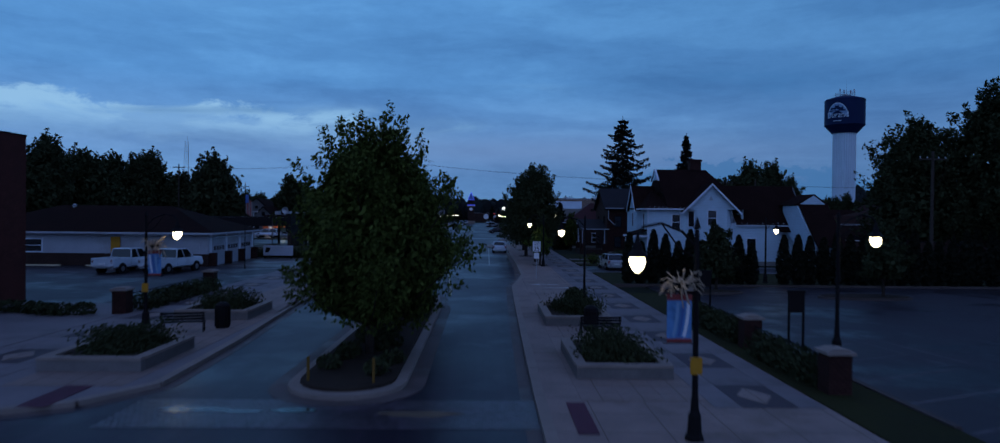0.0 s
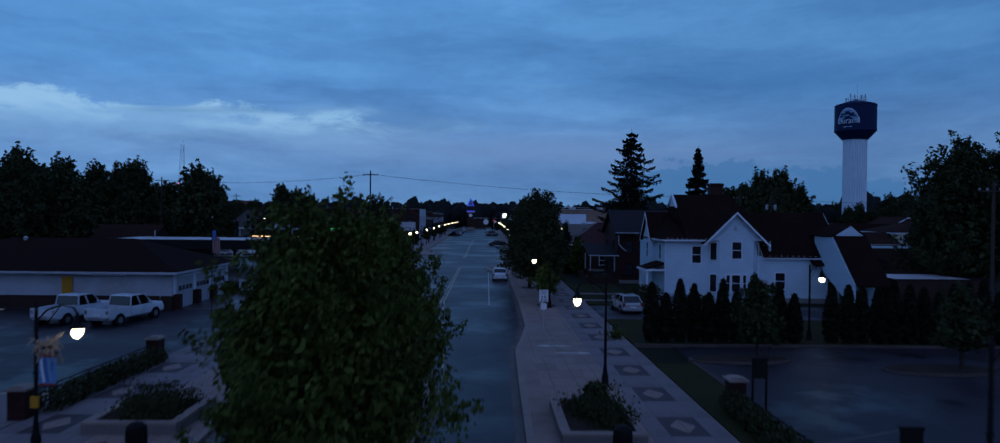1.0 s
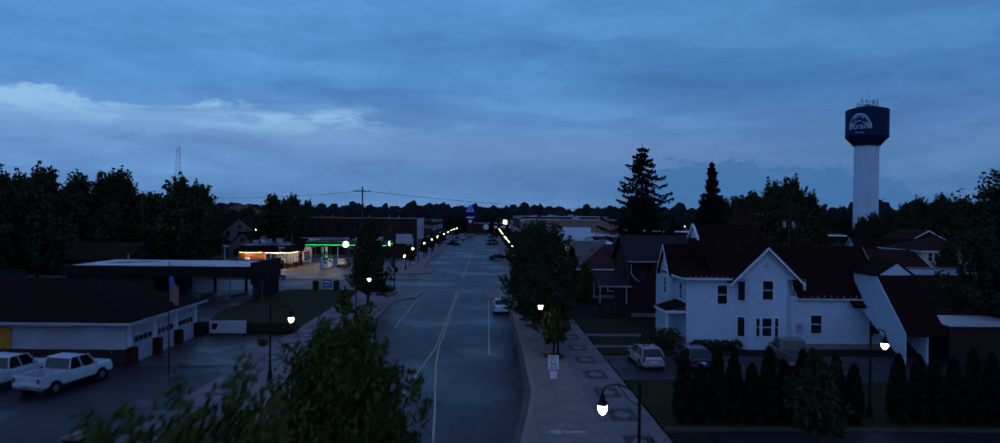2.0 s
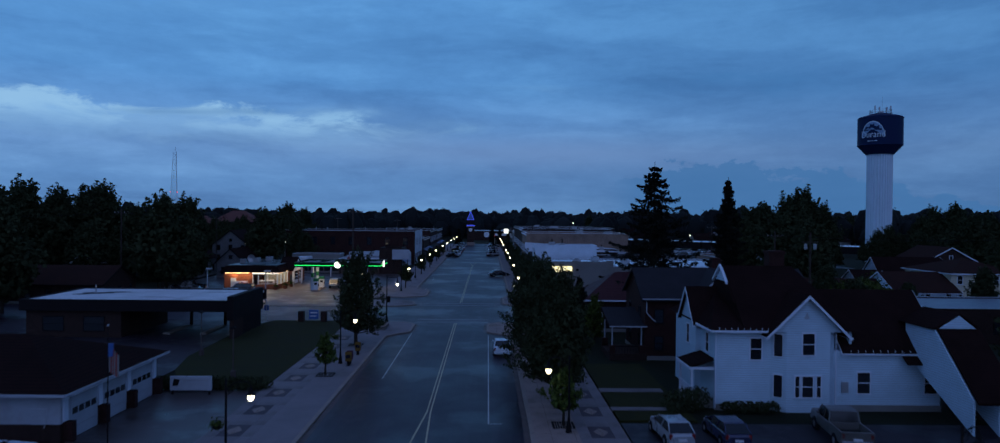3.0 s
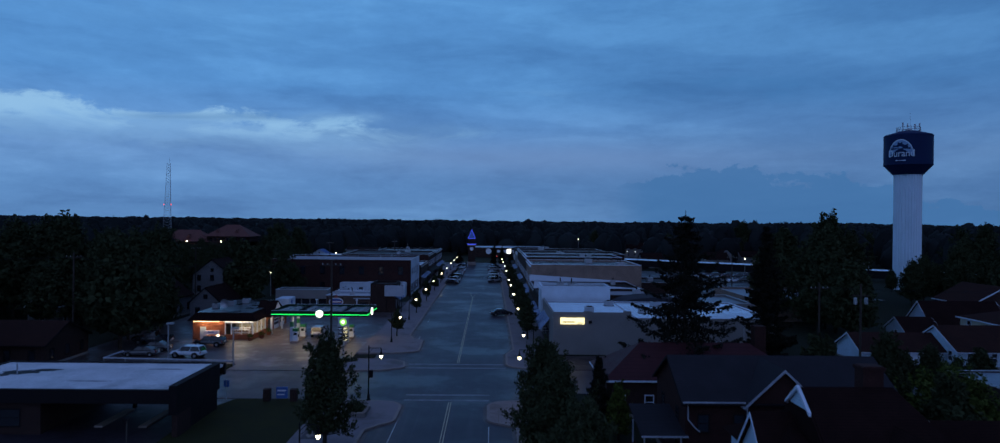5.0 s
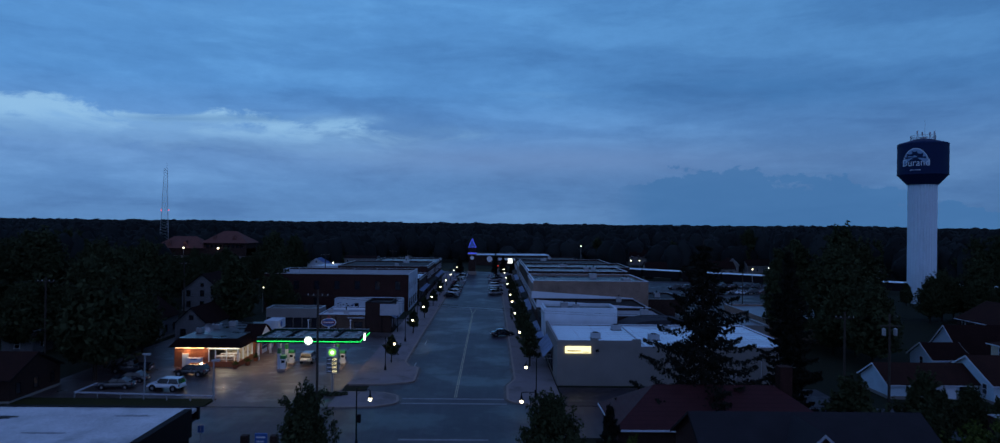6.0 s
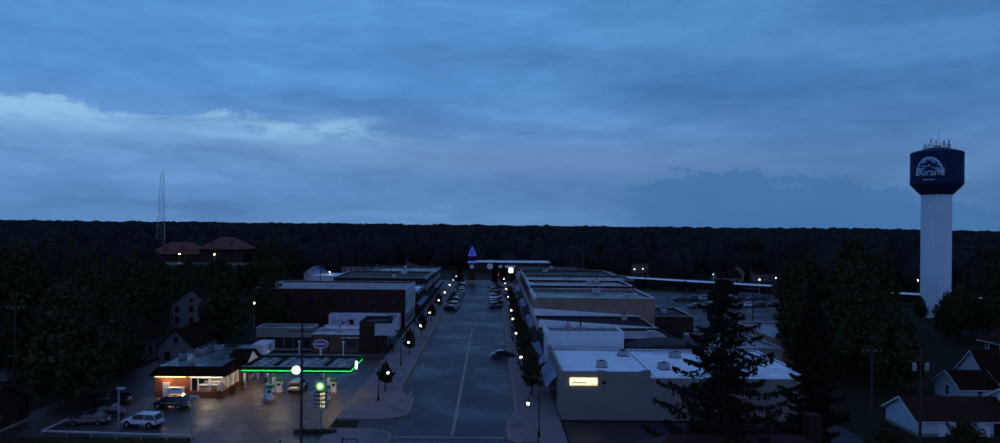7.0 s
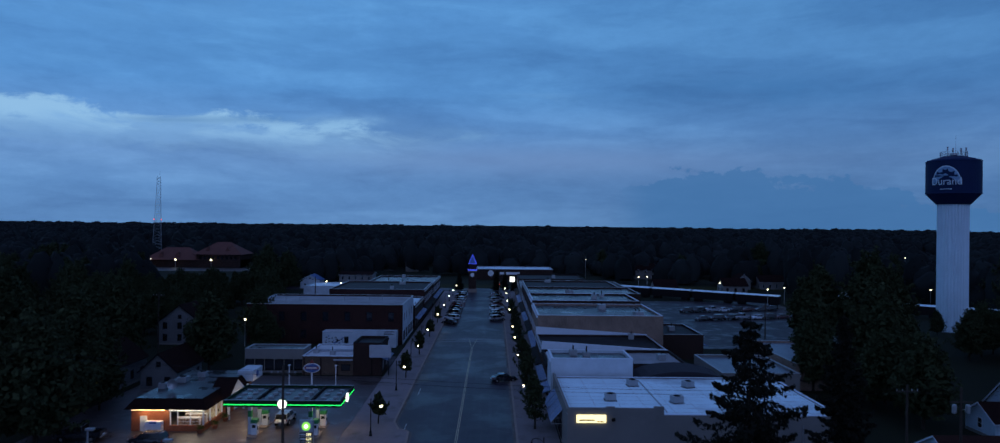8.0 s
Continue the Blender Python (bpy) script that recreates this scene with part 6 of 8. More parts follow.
for x, y in ((-27.5, 90.4), (-21.1, 81.4)):
    t = thing("lot_light", "slim dark light post on a concrete foot", "light post", x, y, 0.1)
    part("foot", Shape().lathe([(0.24, -0.1), (0.24, 0.6), (0.2, 0.65)], 10), LOT_KERB, t)
    part("pole", Shape().rod((0, 0, 0.6), (0, 0, 4.3), 0.06, 0.05), LOT_KERB, t)
    part("head", Shape().box(-0.22, -0.2, 4.2, 0.18, 0.2, 4.32).prism([(-0.16, 4.32), (0.12, 4.32), (0.06, 4.42), (-0.1, 4.42)], "y", -0.14, 0.14), BLACK_METAL, t, bevel=0.02)


def drive_through():
    t = thing("bank_canopy", "flat white-roofed drive-through bank with dark fascia", "building", -39.5, 105.5)
    part("roof", Shape().box(-11.6, -5.4, 3.9, 11.2, 6.2, 4.2), STAINED_ROOF, t, "white roof membrane with dark stains")
    dice = random.Random(3)
    for cx, cy, wx, wy in ((-7.2, 1.6, 2.0, 0.9), (-5.4, 2.6, 1.6, 0.5), (-8.6, 0.2, 1.1, 0.5), (1.5, -2.0, 2.4, 0.25), (6.5, 3.4, 1.8, 0.3)):
        rim = [(cx + wx * dice.uniform(0.65, 1.2) * math.cos(q), cy + wy * dice.uniform(0.6, 1.3) * math.sin(q)) for q in np.linspace(0, 2 * math.pi, 22, False)]
        part("roof_stain", Shape().prism(rim, "z", 4.19, 4.204 + 0.001 * dice.random()), TAR if cx < -4 else GREY_ROOF, t, "dark dirt stain on the roof")
    for s in (Shape().box(-11.9, -5.8, 3.05, 11.4, -5.4, 4.3), Shape().box(-11.9, 6.2, 3.05, 11.4, 6.6, 4.3), Shape().box(-11.9, -5.4, 3.05, -11.6, 6.2, 4.3)):
        part("fascia", s, BRONZE, t)
    part("end_wall", Shape().box(11.2, -6.4, 2.2, 11.9, 3.6, 4.85), BRONZE, t)
    part("end_wall", Shape().box(11.4, -6.2, -0.2, 11.9, -3.4, 2.2), BRICK_BROWN, t)
    part("end_wall", Shape().box(11.2, -3.4, -0.2, 11.7, 3.4, 2.2), BRONZE, t)
    part("ceiling", Shape().box(-1.0, -5.4, 3.05, 11.2, 6.2, 3.15), BRONZE, t)
    part("office", Shape().box(-11.5, -5.2, -0.2, -1.0, 6.0, 3.05), BRICK_BROWN, t)
    window(t, "y", -5.2, -1, -4.0, 0.8, 2.2, 1.5, BLACK_METAL)
    window(t, "y", -5.2, -1, -8.5, 0.8, 2.2, 1.5, BLACK_METAL)
    for x in (3.0, 7.2):
        part("teller_island", Shape().box(x - 0.4, -3.0, -0.1, x + 0.4, 3.0, 0.18), KERB, t)
        part("column", Shape().box(x - 0.15, 3.6, 0.1, x + 0.15, 3.9, 3.1), BRONZE, t)
    pipe = thing("roof_pipe", "thin metal vent pipe on a flat roof", "vent pipe", -46.5, 106, 4.2)
    part("pipe", Shape().rod((0, 0, -0.05), (0, 0, 1.1), 0.07), METAL_GREY, pipe)


drive_through()
# monument sign at the corner of the lawn
t = thing("corner_monument", "brick monument sign with a blue panel", "sign", -22.0, 112.0, 0.12)
for x in (-1.6, 1.3):
    part("pillar", Shape().box(x - 0.35, -0.35, -0.1, x + 0.35, 0.35, 1.35), BRICK_BROWN, t)
part("panel", Shape().box(-0.6, -0.1, 0.35, 0.6, 0.1, 1.55), SIGN_BLUE, t)
part("text_bar", Shape().box(-0.45, -0.115, 1.1, 0.45, -0.095, 1.25).box(-0.45, -0.115, 0.7, 0.3, -0.095, 0.8), SIGN_WHITE, t, "pale bars of lettering")
t = thing("street_sign", "small pale sign on a post", "road sign", -28.4, 113.0)
part("post", Shape().rod((0, 0, -0.1), (0, 0, 2.2), 0.03), METAL_GREY, t)
part("plate", Shape().box(-0.3, -0.02, 1.4, 0.3, 0.02, 2.1), SIGN_BLUE, t)
for x, y, mat, tone in ((-12.35, 86.3, MARKER, "dull orange"), (-12.35, 87.0, RED_PAVER, "dark red"), (-12.4, 91.2, MARKER, "dull orange")):
    t = thing("newspaper_box", tone + " newspaper box on a pedestal by the kerb", "newspaper box", x, y, 0.14, 0, "newspaper boxes")
    part("pedestal", Shape().box(-0.12, -0.12, -0.02, 0.12, 0.12, 0.45), BLACK_METAL, t)
    part("cabinet", Shape().box(-0.26, -0.24, 0.45, 0.26, 0.24, 1.15).prism([(-0.24, 1.15), (0.24, 1.15), (0.24, 1.22), (-0.24, 1.32)], "x", -0.26, 0.26), mat, t, bevel=0.01)
    part("window", Shape().box(-0.2, -0.25, 0.75, 0.2, -0.235, 1.05), PANE, t)
for x, y in ((-13.6, 82.7), (-13.6, 96.4), (5.55, 68.7), (4.95, 83.0), (5.4, 96.5)):
    t = thing("tree_grate", "dark square iron grate round a street tree", "tree grate", x, y, 0.14, 0, "tree grates")
    part("frame", Shape().box(-0.75, -0.75, -0.03, 0.75, -0.68, 0.022).box(-0.75, 0.68, -0.03, 0.75, 0.75, 0.022).box(-0.75, -0.68, -0.03, -0.68, 0.68, 0.022).box(0.68, -0.68, -0.03, 0.75, 0.68, 0.022), BLACK_METAL, t)
    for k in range(9):
        u = -0.64 + 0.16 * k
        for a, b in ((-0.68, -0.2), (0.2, 0.68)) if abs(u) < 0.2 else ((-0.68, 0.68),):
            part("bar", Shape().box(u - 0.045, a, -0.02, u + 0.045, b, 0.016), BLACK_METAL, t)
make_planter(-14.3, 106.0, -11.9, 109.2, 77, "low stone planter at the street corner")


# ---- the petrol station ----
def station():
    t = thing("station_shop", "brick petrol station shop with dark mansard roof", "shop", -43, 156)
    x0, x1, y0, y1 = -5.0, 4.8, -6.0, 12.5
    part("wall", Shape().box(x0, y0, -0.2, x1 - 4.6, y0 + 0.25, 3.2), BRICK_RED, t)
    part("wall", Shape().box(x0, y1 - 0.25, -0.2, x1, y1, 3.2), BRICK_RED, t)
    part("wall", Shape().box(x0, y0 + 0.25, -0.2, x0 + 0.25, y1 - 0.25, 3.2), BRICK_RED, t)
    part("wall", Shape().box(x1 - 4.6, y0, -0.2, x1, y0 + 0.25, 0.85), BRICK_RED, t, "low brick wall under the shop window")
    part("wall", Shape().box(x1 - 0.25, y0 + 0.25, -0.2, x1, 0.5, 0.85), BRICK_RED, t, "low brick wall under the shop window")
    part("wall", Shape().box(x1 - 0.25, 0.5, -0.2, x1, y1 - 0.25, 3.2), BRICK_RED, t)
    for u0, u1 in ((0.2, 1.2), (1.3, 2.9), (3.0, 4.6)):
        part("shop_window", Shape().box(u0, y0 + 0.08, 0.85, u1, y0 + 0.12, 2.75), CLEAR, t)
    for v0, v1 in ((-5.7, -3.7), (-3.6, -1.6), (-1.5, 0.4)):
        part("shop_window", Shape().box(x1 - 0.14, v0, 0.85, x1 - 0.1, v1, 2.75), CLEAR, t)
    for u in (0.25, 1.25, 2.95, 4.65):
        part("mullion", Shape().box(u - 0.05, y0, 0.85, u + 0.05, y0 + 0.2, 2.9), TRIM, t)
    for v in (-5.85, -3.65, -1.55, 0.45):
        part("mullion", Shape().box(x1 - 0.2, v - 0.05, 0.85, x1, v + 0.05, 2.9), TRIM, t)
    part("lit_fascia", Shape().box(0.2, y0 - 0.05, 2.75, x1 + 0.06, y0 + 0.2, 3.1).box(x1 - 0.1, y0 + 0.2, 2.75, x1 + 0.06, 4.0, 3.1), TRIM, t)
    part("inside_shelf", Shape().box(0.6, -4.5, 0, 3.6, -4.1, 1.5).box(0.6, -2.2, 0, 3.6, -1.8, 1.4), SIGN_WHITE, t)
    goods = Shape()
    dice = random.Random(4)
    for y in (-4.55, -2.25):
        for z in (0.15, 0.6, 1.05):
            for i in range(20):
                goods.box(0.65 + 0.145 * i, y - 0.14, z, 0.77 + 0.145 * i, y, z + dice.uniform(0.18, 0.36))
    for i in range(26):
        goods.box(0.3 + 0.16 * i, 0.42, 1.0 + 0.5 * (i % 3), 0.43 + 0.16 * i, 0.58, 1.3 + 0.5 * (i % 3))
    part("shelf_goods", goods, GOODS, t, "mixed packets on the shelves")
    part("inside_wall", Shape().box(0.2, 0.6, -0.1, x1 - 0.25, 0.7, 3.1), CREAM, t)
    part("ceiling", Shape().box(x0 + 0.25, y0 + 0.25, 3.1, x1 - 0.25, y1 - 0.25, 3.2), TRIM, t)
    # mansard skirt and flat roof
    a, b, h0, h1 = 0.7, -0.3, 3.1, 4.35
    v = [(x0 - a, y0 - a, h0), (x1 + a, y0 - a, h0), (x1 + a, y1 + 0.3, h0), (x0 - a, y1 + 0.3, h0), (x0 - b, y0 - b, h1), (x1 + b, y0 - b, h1), (x1 + b, y1, h1), (x0 - b, y1, h1)]
    part("mansard", Shape().add(v, [(0, 1, 5, 4), (1, 2, 6, 5), (2, 3, 7, 6), (3, 0, 4, 7), (3, 2, 1, 0), (4, 5, 6, 7)]), SHINGLE, t, "dark shingled skirt roof")
    part("roof", Shape().box(x0 + 0.4, y0 + 0.4, h1, x1 - 0.4, y1 - 0.4, h1 + 0.05), WET_TAR, t)
    part("entry_gable", Shape().prism([(2.6 - 3.4, h0), (2.6 + 3.4, h0), (2.6, h1 + 0.9)], "x", x1 - 0.3, x1 + 1.4), WHITE_WALL, t, "white lit entry gable")
    for s in (-1, 1):
        part("gable_roof", Shape().prism([(2.6, h1 + 0.95), (2.6 + s * 3.8, h0 - 0.1), (2.6 + s * 3.8, h0 + 0.1), (2.6, h1 + 1.15)], "x", x1 - 1.6, x1 + 1.5), SHINGLE, t)
    for y in (-0.4, 5.6):
        part("entry_post", Shape().box(x1 + 1.1, y - 0.15, -0.1, x1 + 1.4, y + 0.15, 3.1), TRIM, t)
    part("sign_box", Shape().box(x1 - 1.0, 9.0, 3.4, x1 + 1.4, 13.5, 5.0), WHITE_WALL, t, "white box with a plain emblem")
    part("emblem", Shape().rod((x1 + 1.38, 11.0, 4.2), (x1 + 1.46, 11.0, 4.2), 0.5, n=14), SIGN_BLUE, t)
    door(t, "y", y0, -1, -3.3, 0, 0.95, 2.1, WHITE_WALL)
    door(t, "x", x1, 1, 2.6, 0, 1.8, 2.2, PANE)
    for y in (6.2, 9.6):
        bay = part("bay_door", Shape().box(x1 - 0.02, y - 1.35, 0, x1 + 0.05, y + 1.35, 2.7), WHITE_WALL, t, "white glazed bay door")
        for r in range(3):
            for c in range(3):
                part("pane", Shape().box(x1 + 0.03, y - 1.2 + 0.82 * c, 0.75 + 0.62 * r, x1 + 0.062, y - 0.48 + 0.82 * c, 1.25 + 0.62 * r), PANE, bay)
    part("soffit_lamp", Shape().box(x0 + 0.3, y0 - 0.55, 3.0, -0.3, y0 - 0.42, 3.06), WARM_GLOW, t, "lit warm tube")
    part("soffit_lamp", Shape().box(0.2, y0 - 0.45, 3.0, x1 + 0.2, y0 - 0.3, 3.06), COOL_GLOW, t, "lit white tube")
    part("soffit_lamp", Shape().box(x1 + 0.3, y0, 3.0, x1 + 0.42, 9.0, 3.06), WARM_GLOW, t, "lit warm tube")
    for k in range(3):
        ice = thing("ice_freezer", "white ice freezer against the brick wall", "freezer", -44.7 + 0.0 * k, 149.6, 0.03) if k == 0 else None
        if ice:
            part("body", Shape().box(-1.1, -0.42, 0, 1.1, 0.38, 1.5), SIGN_WHITE, ice, bevel=0.03)
            part("doors", Shape().box(-1.0, -0.46, 0.25, -0.03, -0.42, 1.2).box(0.03, -0.46, 0.25, 1.0, -0.42, 1.2), SIGN_WHITE, ice)
            part("panel", Shape().box(-0.5, -0.45, 1.25, 0.5, -0.42, 1.45), SIGN_BLUE, ice, "blue panel")
    for i, (x, y, r) in enumerate(((-45.5, 160, 0.7), (-44, 163.5, 0.6), (-46.6, 156, 0.5))):
        u = thing("rooftop_unit", "grey rooftop fan unit", "rooftop unit", x, y, 4.4)
        part("case", Shape().box(-r, -r, 0, r, r, 0.8), METAL_GREY, u, bevel=0.03)
        part("fan", Shape().lathe([(r * 0.7, 0.8), (r * 0.7, 0.9), (r * 0.2, 0.92)], 12), BLACK_METAL, u)
    dish = thing("satellite_dish", "pale round dish on a flat roof", "satellite dish", -44.5, 154.5, 4.4)
    part("mast", Shape().rod((0, 0, -0.05), (0, 0, 0.8), 0.05), METAL_GREY, dish)
    part("bowl", Shape().add([(0.75 * math.cos(k * 0.5236) , -0.25, 1.0 + 0.75 * math.sin(k * 0.5236)) for k in range(12)] + [(0, 0.05, 1.0), (0, 0.1, 1.0)], [(k, (k + 1) % 12, 12) for k in range(12)] + [((k + 1) % 12, k, 13) for k in range(12)]), METAL_GREY, dish)
    for x, y in ((-38.4, 149.3), (-37.3, 151.5), (-37.2, 155)):
        pot = thing("flower_tub", "round brown tub with a small bush", "plant tub", x, y, 0.03)
        part("tub", Shape().lathe([(0.3, 0), (0.42, 0.45), (0.45, 0.5)], 12), BRICK_RED, pot)
        ob = new("plant", leaf_mesh("plant", np.random.default_rng(8).normal(size=(260, 3)) * [0.22, 0.22, 0.2] + [0, 0, 0.75], 0.09, LEAF_LIGHT, np.random.default_rng(3)))
        ob.parent = pot


station()


def canopy():
    t = thing("station_canopy", "flat petrol station canopy with a green light strip", "canopy", -26.4, 150.3)
    w, d = 7.6, 4.3
    part("deck", Shape().box(-w + 0.2, -d + 0.2, 4.75, w - 0.2, d - 0.2, 5.05), WET_TAR, t, "wet dark canopy deck")
    part("ceiling", Shape().box(-w + 0.2, -d + 0.2, 4.55, w - 0.2, d - 0.2, 4.65), TRIM, t)
    fas = Shape()
    for s in ((-w, -d, w, -d + 0.2), (-w, d - 0.2, w, d), (-w, -d + 0.2, -w + 0.2, d - 0.2), (w - 0.2, -d + 0.2, w, d - 0.2)):
        fas.box(s[0], s[1], 4.5, s[2], s[3], 5.35)
    part("fascia", fas, FASCIA_GREEN, t, "dark green fascia")
    part("light_strip", Shape().box(-w - 0.02, -d - 0.05, 4.74, w + 0.02, -d, 4.85).box(w, -d, 4.74, w + 0.05, d, 4.85), GREEN_GLOW, t, "lit green strip")
    disc = part("round_sign", Shape().rod((0.05, -d - 0.22, 4.95), (0.05, -d - 0.02, 4.95), 0.6, n=24), DISC_GLOW, t, "lit pale round emblem")
    part("disc_rim", Shape().rod((0.05, -d - 0.15, 4.95), (0.05, -d - 0.01, 4.95), 0.66, n=24), SIGN_GREEN, disc)
    part("round_sign", Shape().rod((w + 0.02, -0.8, 4.95), (w + 0.2, -0.8, 4.95), 0.6, n=24), DISC_GLOW, t, "lit pale round emblem")
    for x in (-5.2, 2.9):
        for y in (-1.2, 2.6):
            part("column", Shape().box(x - 0.22, y - 0.22, -0.1, x + 0.22, y + 0.22, 4.6), WHITE_WALL, t)
            part("column_band", Shape().box(x - 0.24, y - 0.24, 2.4, x + 0.24, y + 0.24, 3.2), SIGN_GREEN, t)
    for x in (-3.6, 3.6):
        part("deck_beam", Shape().box(x - 0.14, -d + 0.25, 5.05, x + 0.14, d - 0.25, 5.3), BRONZE, t)
    for k, x in enumerate((-6.4, -5.0, -2.2, -0.6, 1.2, 2.6, 4.8, 6.4)):
        for y in (-1.9, 0.1 + 0.3 * (k % 2), 2.2):
            part("deck_box", Shape().box(x - 0.32, y - 0.2, 5.05, x + 0.32, y + 0.2, 5.2 + 0.06 * (k % 3)), METAL_GREY, t)
    part("deck_edge", Shape().box(-w, -d, 5.35, w, -d + 0.22, 5.39), METAL_GREY, t)
    part("deck_edge", Shape().box(-w, d - 0.22, 5.35, w, d, 5.39), METAL_GREY, t)
    for x in (-4, 0, 4):
        part("ceiling_lamp", Shape().box(x - 0.3, -1.0, 4.5, x + 0.3, -0.4, 4.56).box(x - 0.3, 1.4, 4.5, x + 0.3, 2.0, 4.56), COOL_GLOW, t, "lit flat lamp")
    for x in (-30.8, -22.7):
        for y in (148.6, 153.0):
            p = thing("fuel_pump", "white and green fuel pump on a raised island", "fuel pump", x, y, 0.03, 0, "fuel pumps")
            part("island", Shape().box(-0.6, -1.4, -0.02, 0.6, 1.4, 0.16), KERB, p)
            part("body", Shape().box(-0.4, -0.45, 0.16, 0.4, 0.45, 1.7), SIGN_WHITE, p, bevel=0.03)
            part("topper", Shape().box(-0.42, -0.47, 1.7, 0.42, 0.47, 2.2), SIGN_GREEN, p, bevel=0.02)
            part("screen", Shape().box(-0.25, -0.47, 1.1, 0.25, -0.44, 1.5), SIGN_BLACK, p)
            part("nozzle", Shape().box(0.4, -0.2, 0.8, 0.5, -0.05, 1.2), SIGN_BLACK, p)


canopy()
for x in (-30.2, -22.2):
    l = new("canopy_light", bpy.data.lights.new("canopy_light", "AREA"))
    l.data.shape, l.data.size, l.data.energy, l.data.color = "SQUARE", 3.0, 120, (1.0, 0.74, 0.48)
    l.location = (x, 150.3, 4.44)
shop = new("shop_light", bpy.data.lights.new("shop_light", "AREA"))
shop.data.size, shop.data.energy, shop.data.color, shop.location = 4.0, 170, (1.0, 0.86, 0.66), (-40.5, 152.8, 3.05)
for x, y, e in ((-46.0, 149.35, 105), (-43.6, 149.35, 60), (-40.5, 149.35, 40), (-37.0, 153.5, 48), (-35.7, 158.6, 60), (-36.6, 166.0, 44)):
    l = new("soffit_light", bpy.data.lights.new("soffit_light", "POINT"))
    l.data.energy, l.data.color, l.data.shadow_soft_size, l.location = e, (1.0, 0.66, 0.36), 0.15, (x, y, 2.85)

# price sign
t = thing("price_sign", "tall green petrol price sign with lit numerals", "sign", -20.3, 135.2)
part("post", Shape().box(-0.12, -0.12, -0.1, 0.12, 0.12, 2.6), METAL_GREY, t)
part("cabinet", Shape().box(-0.8, -0.2, 2.5, 0.8, 0.2, 6.0), METAL_GREY, t, bevel=0.03)
part("top_face", Shape().box(-0.72, -0.23, 4.75, 0.72, -0.2, 5.9), DULL_WALL, t, "pale upper face")
part("emblem", Shape().rod((0, -0.27, 5.33), (0, -0.22, 5.33), 0.5, n=18), LIME_GLOW, t, "lit yellow-green emblem")
part("emblem_core", Shape().rod((0, -0.29, 5.33), (0, -0.25, 5.33), 0.24, n=14), DISC_GLOW, t, "lit pale core of the emblem")
for k, price in enumerate(("389", "329", "394", "334")):
    row = part("price_row", Shape().box(-0.72, -0.225, 4.2 - 0.52 * k, 0.72, -0.2, 4.62 - 0.52 * k), SIGN_BLACK, t, "black price row")
    lettering(price, 0.42, SIGN_GLOW, row, "numerals").matrix_basis = pose(0.3, -0.235, 4.26 - 0.52 * k, 90, 0, 0)
    part("text_bar", Shape().box(-0.66, -0.235, 4.32 - 0.52 * k, -0.1, -0.22, 4.48 - 0.52 * k), SIGN_WHITE, row, "pale bar of lettering")
for k in range(8):
    make_shrub("low dark shrub round the price sign", 0.5, 0.5, 800 + k, LEAF_DARK, -22.5 + 0.6 * k, 133.0 + 0.4 * (k % 2), 0.03, 200, 0.1, "sign bed")
t = thing("oval_sign", "oval emblem sign on a pale post with a small crest", "sign", -30.5, 176.3)
part("post", Shape().rod((0, 0, -0.1), (0, 0, 2.4), 0.17), SIGN_WHITE, t)
ring = np.linspace(0, 2 * math.pi, 24, False)
rim = part("rim", Shape().prism([(1.42 * math.cos(a), 3.15 + 0.82 * math.sin(a)) for a in ring], "y", -0.14, 0.14), SIGN_WHITE, t, "white rim")
face = part("face", Shape().prism([(1.3 * math.cos(a), 3.15 + 0.71 * math.sin(a)) for a in ring], "y", -0.16, 0.16), SIGN_BLUE, t, "blue oval face")
part("band", Shape().box(-1.2, -0.18, 2.95, 1.2, 0.18, 3.4), RED_PAINT, face, "red band")
part("text_bar", Shape().box(-0.95, -0.19, 3.08, 0.95, -0.17, 3.27), SIGN_WHITE, face, "white bar of lettering")
part("crest", Shape().prism([(-0.3, 3.9), (0.3, 3.9), (0.36, 4.1), (0, 4.65), (-0.36, 4.1)], "y", -0.1, 0.1), RED_PAINT, t, "red crest")
for x in (-34.5, -26.4):
    t = thing("yard_light", "pale slim light post behind the canopy", "light post", x, 176.6)
    part("pole", Shape().rod((0, 0, -0.1), (0, 0, 3.5), 0.11, 0.09), SIGN_WHITE, t)
    part("head", Shape().box(-0.18, -0.35, 3.45, 0.18, 0.35, 3.62), SIGN_WHITE, t, bevel=0.03)

# low pipe barrier and light posts round the yard
t = thing("pipe_barrier", "low white pipe barrier along the yard edge", "barrier", -43, 132.5)
part("rail", Shape().path([(-8.9, -1.4, 0.75), (9.2, -2.8, 0.75)], 0.13, 8), DULL_TRIM, t)
part("rail", Shape().path([(-8.9, -1.4, 0.75), (-8.9, 3.5, 0.75)], 0.13, 8), DULL_TRIM, t)
for k in range(7):
    f = k / 6
    part("post", Shape().rod((-8.9 + 18.1 * f, -1.4 - 1.4 * f, -0.1), (-8.9 + 18.1 * f, -1.4 - 1.4 * f, 0.8), 0.08), METAL_GREY, t)
for x, y in ((-44.7, 134.3), (-34.2, 130.6)):
    t = thing("lot_light", "grey light post at the yard edge", "light post", x, y)
    part("pole", Shape().rod((0, 0, -0.1), (0, 0, 5.0), 0.12, 0.10), METAL_GREY, t)
    part("head", Shape().box(-0.2, -0.25, 4.9, 0.75, 0.25, 5.15), METAL_GREY, t, bevel=0.03)
make_car("suv", CAR_WHITE, "white boxy car parked on the yard", -42.4, 135.6, 82)
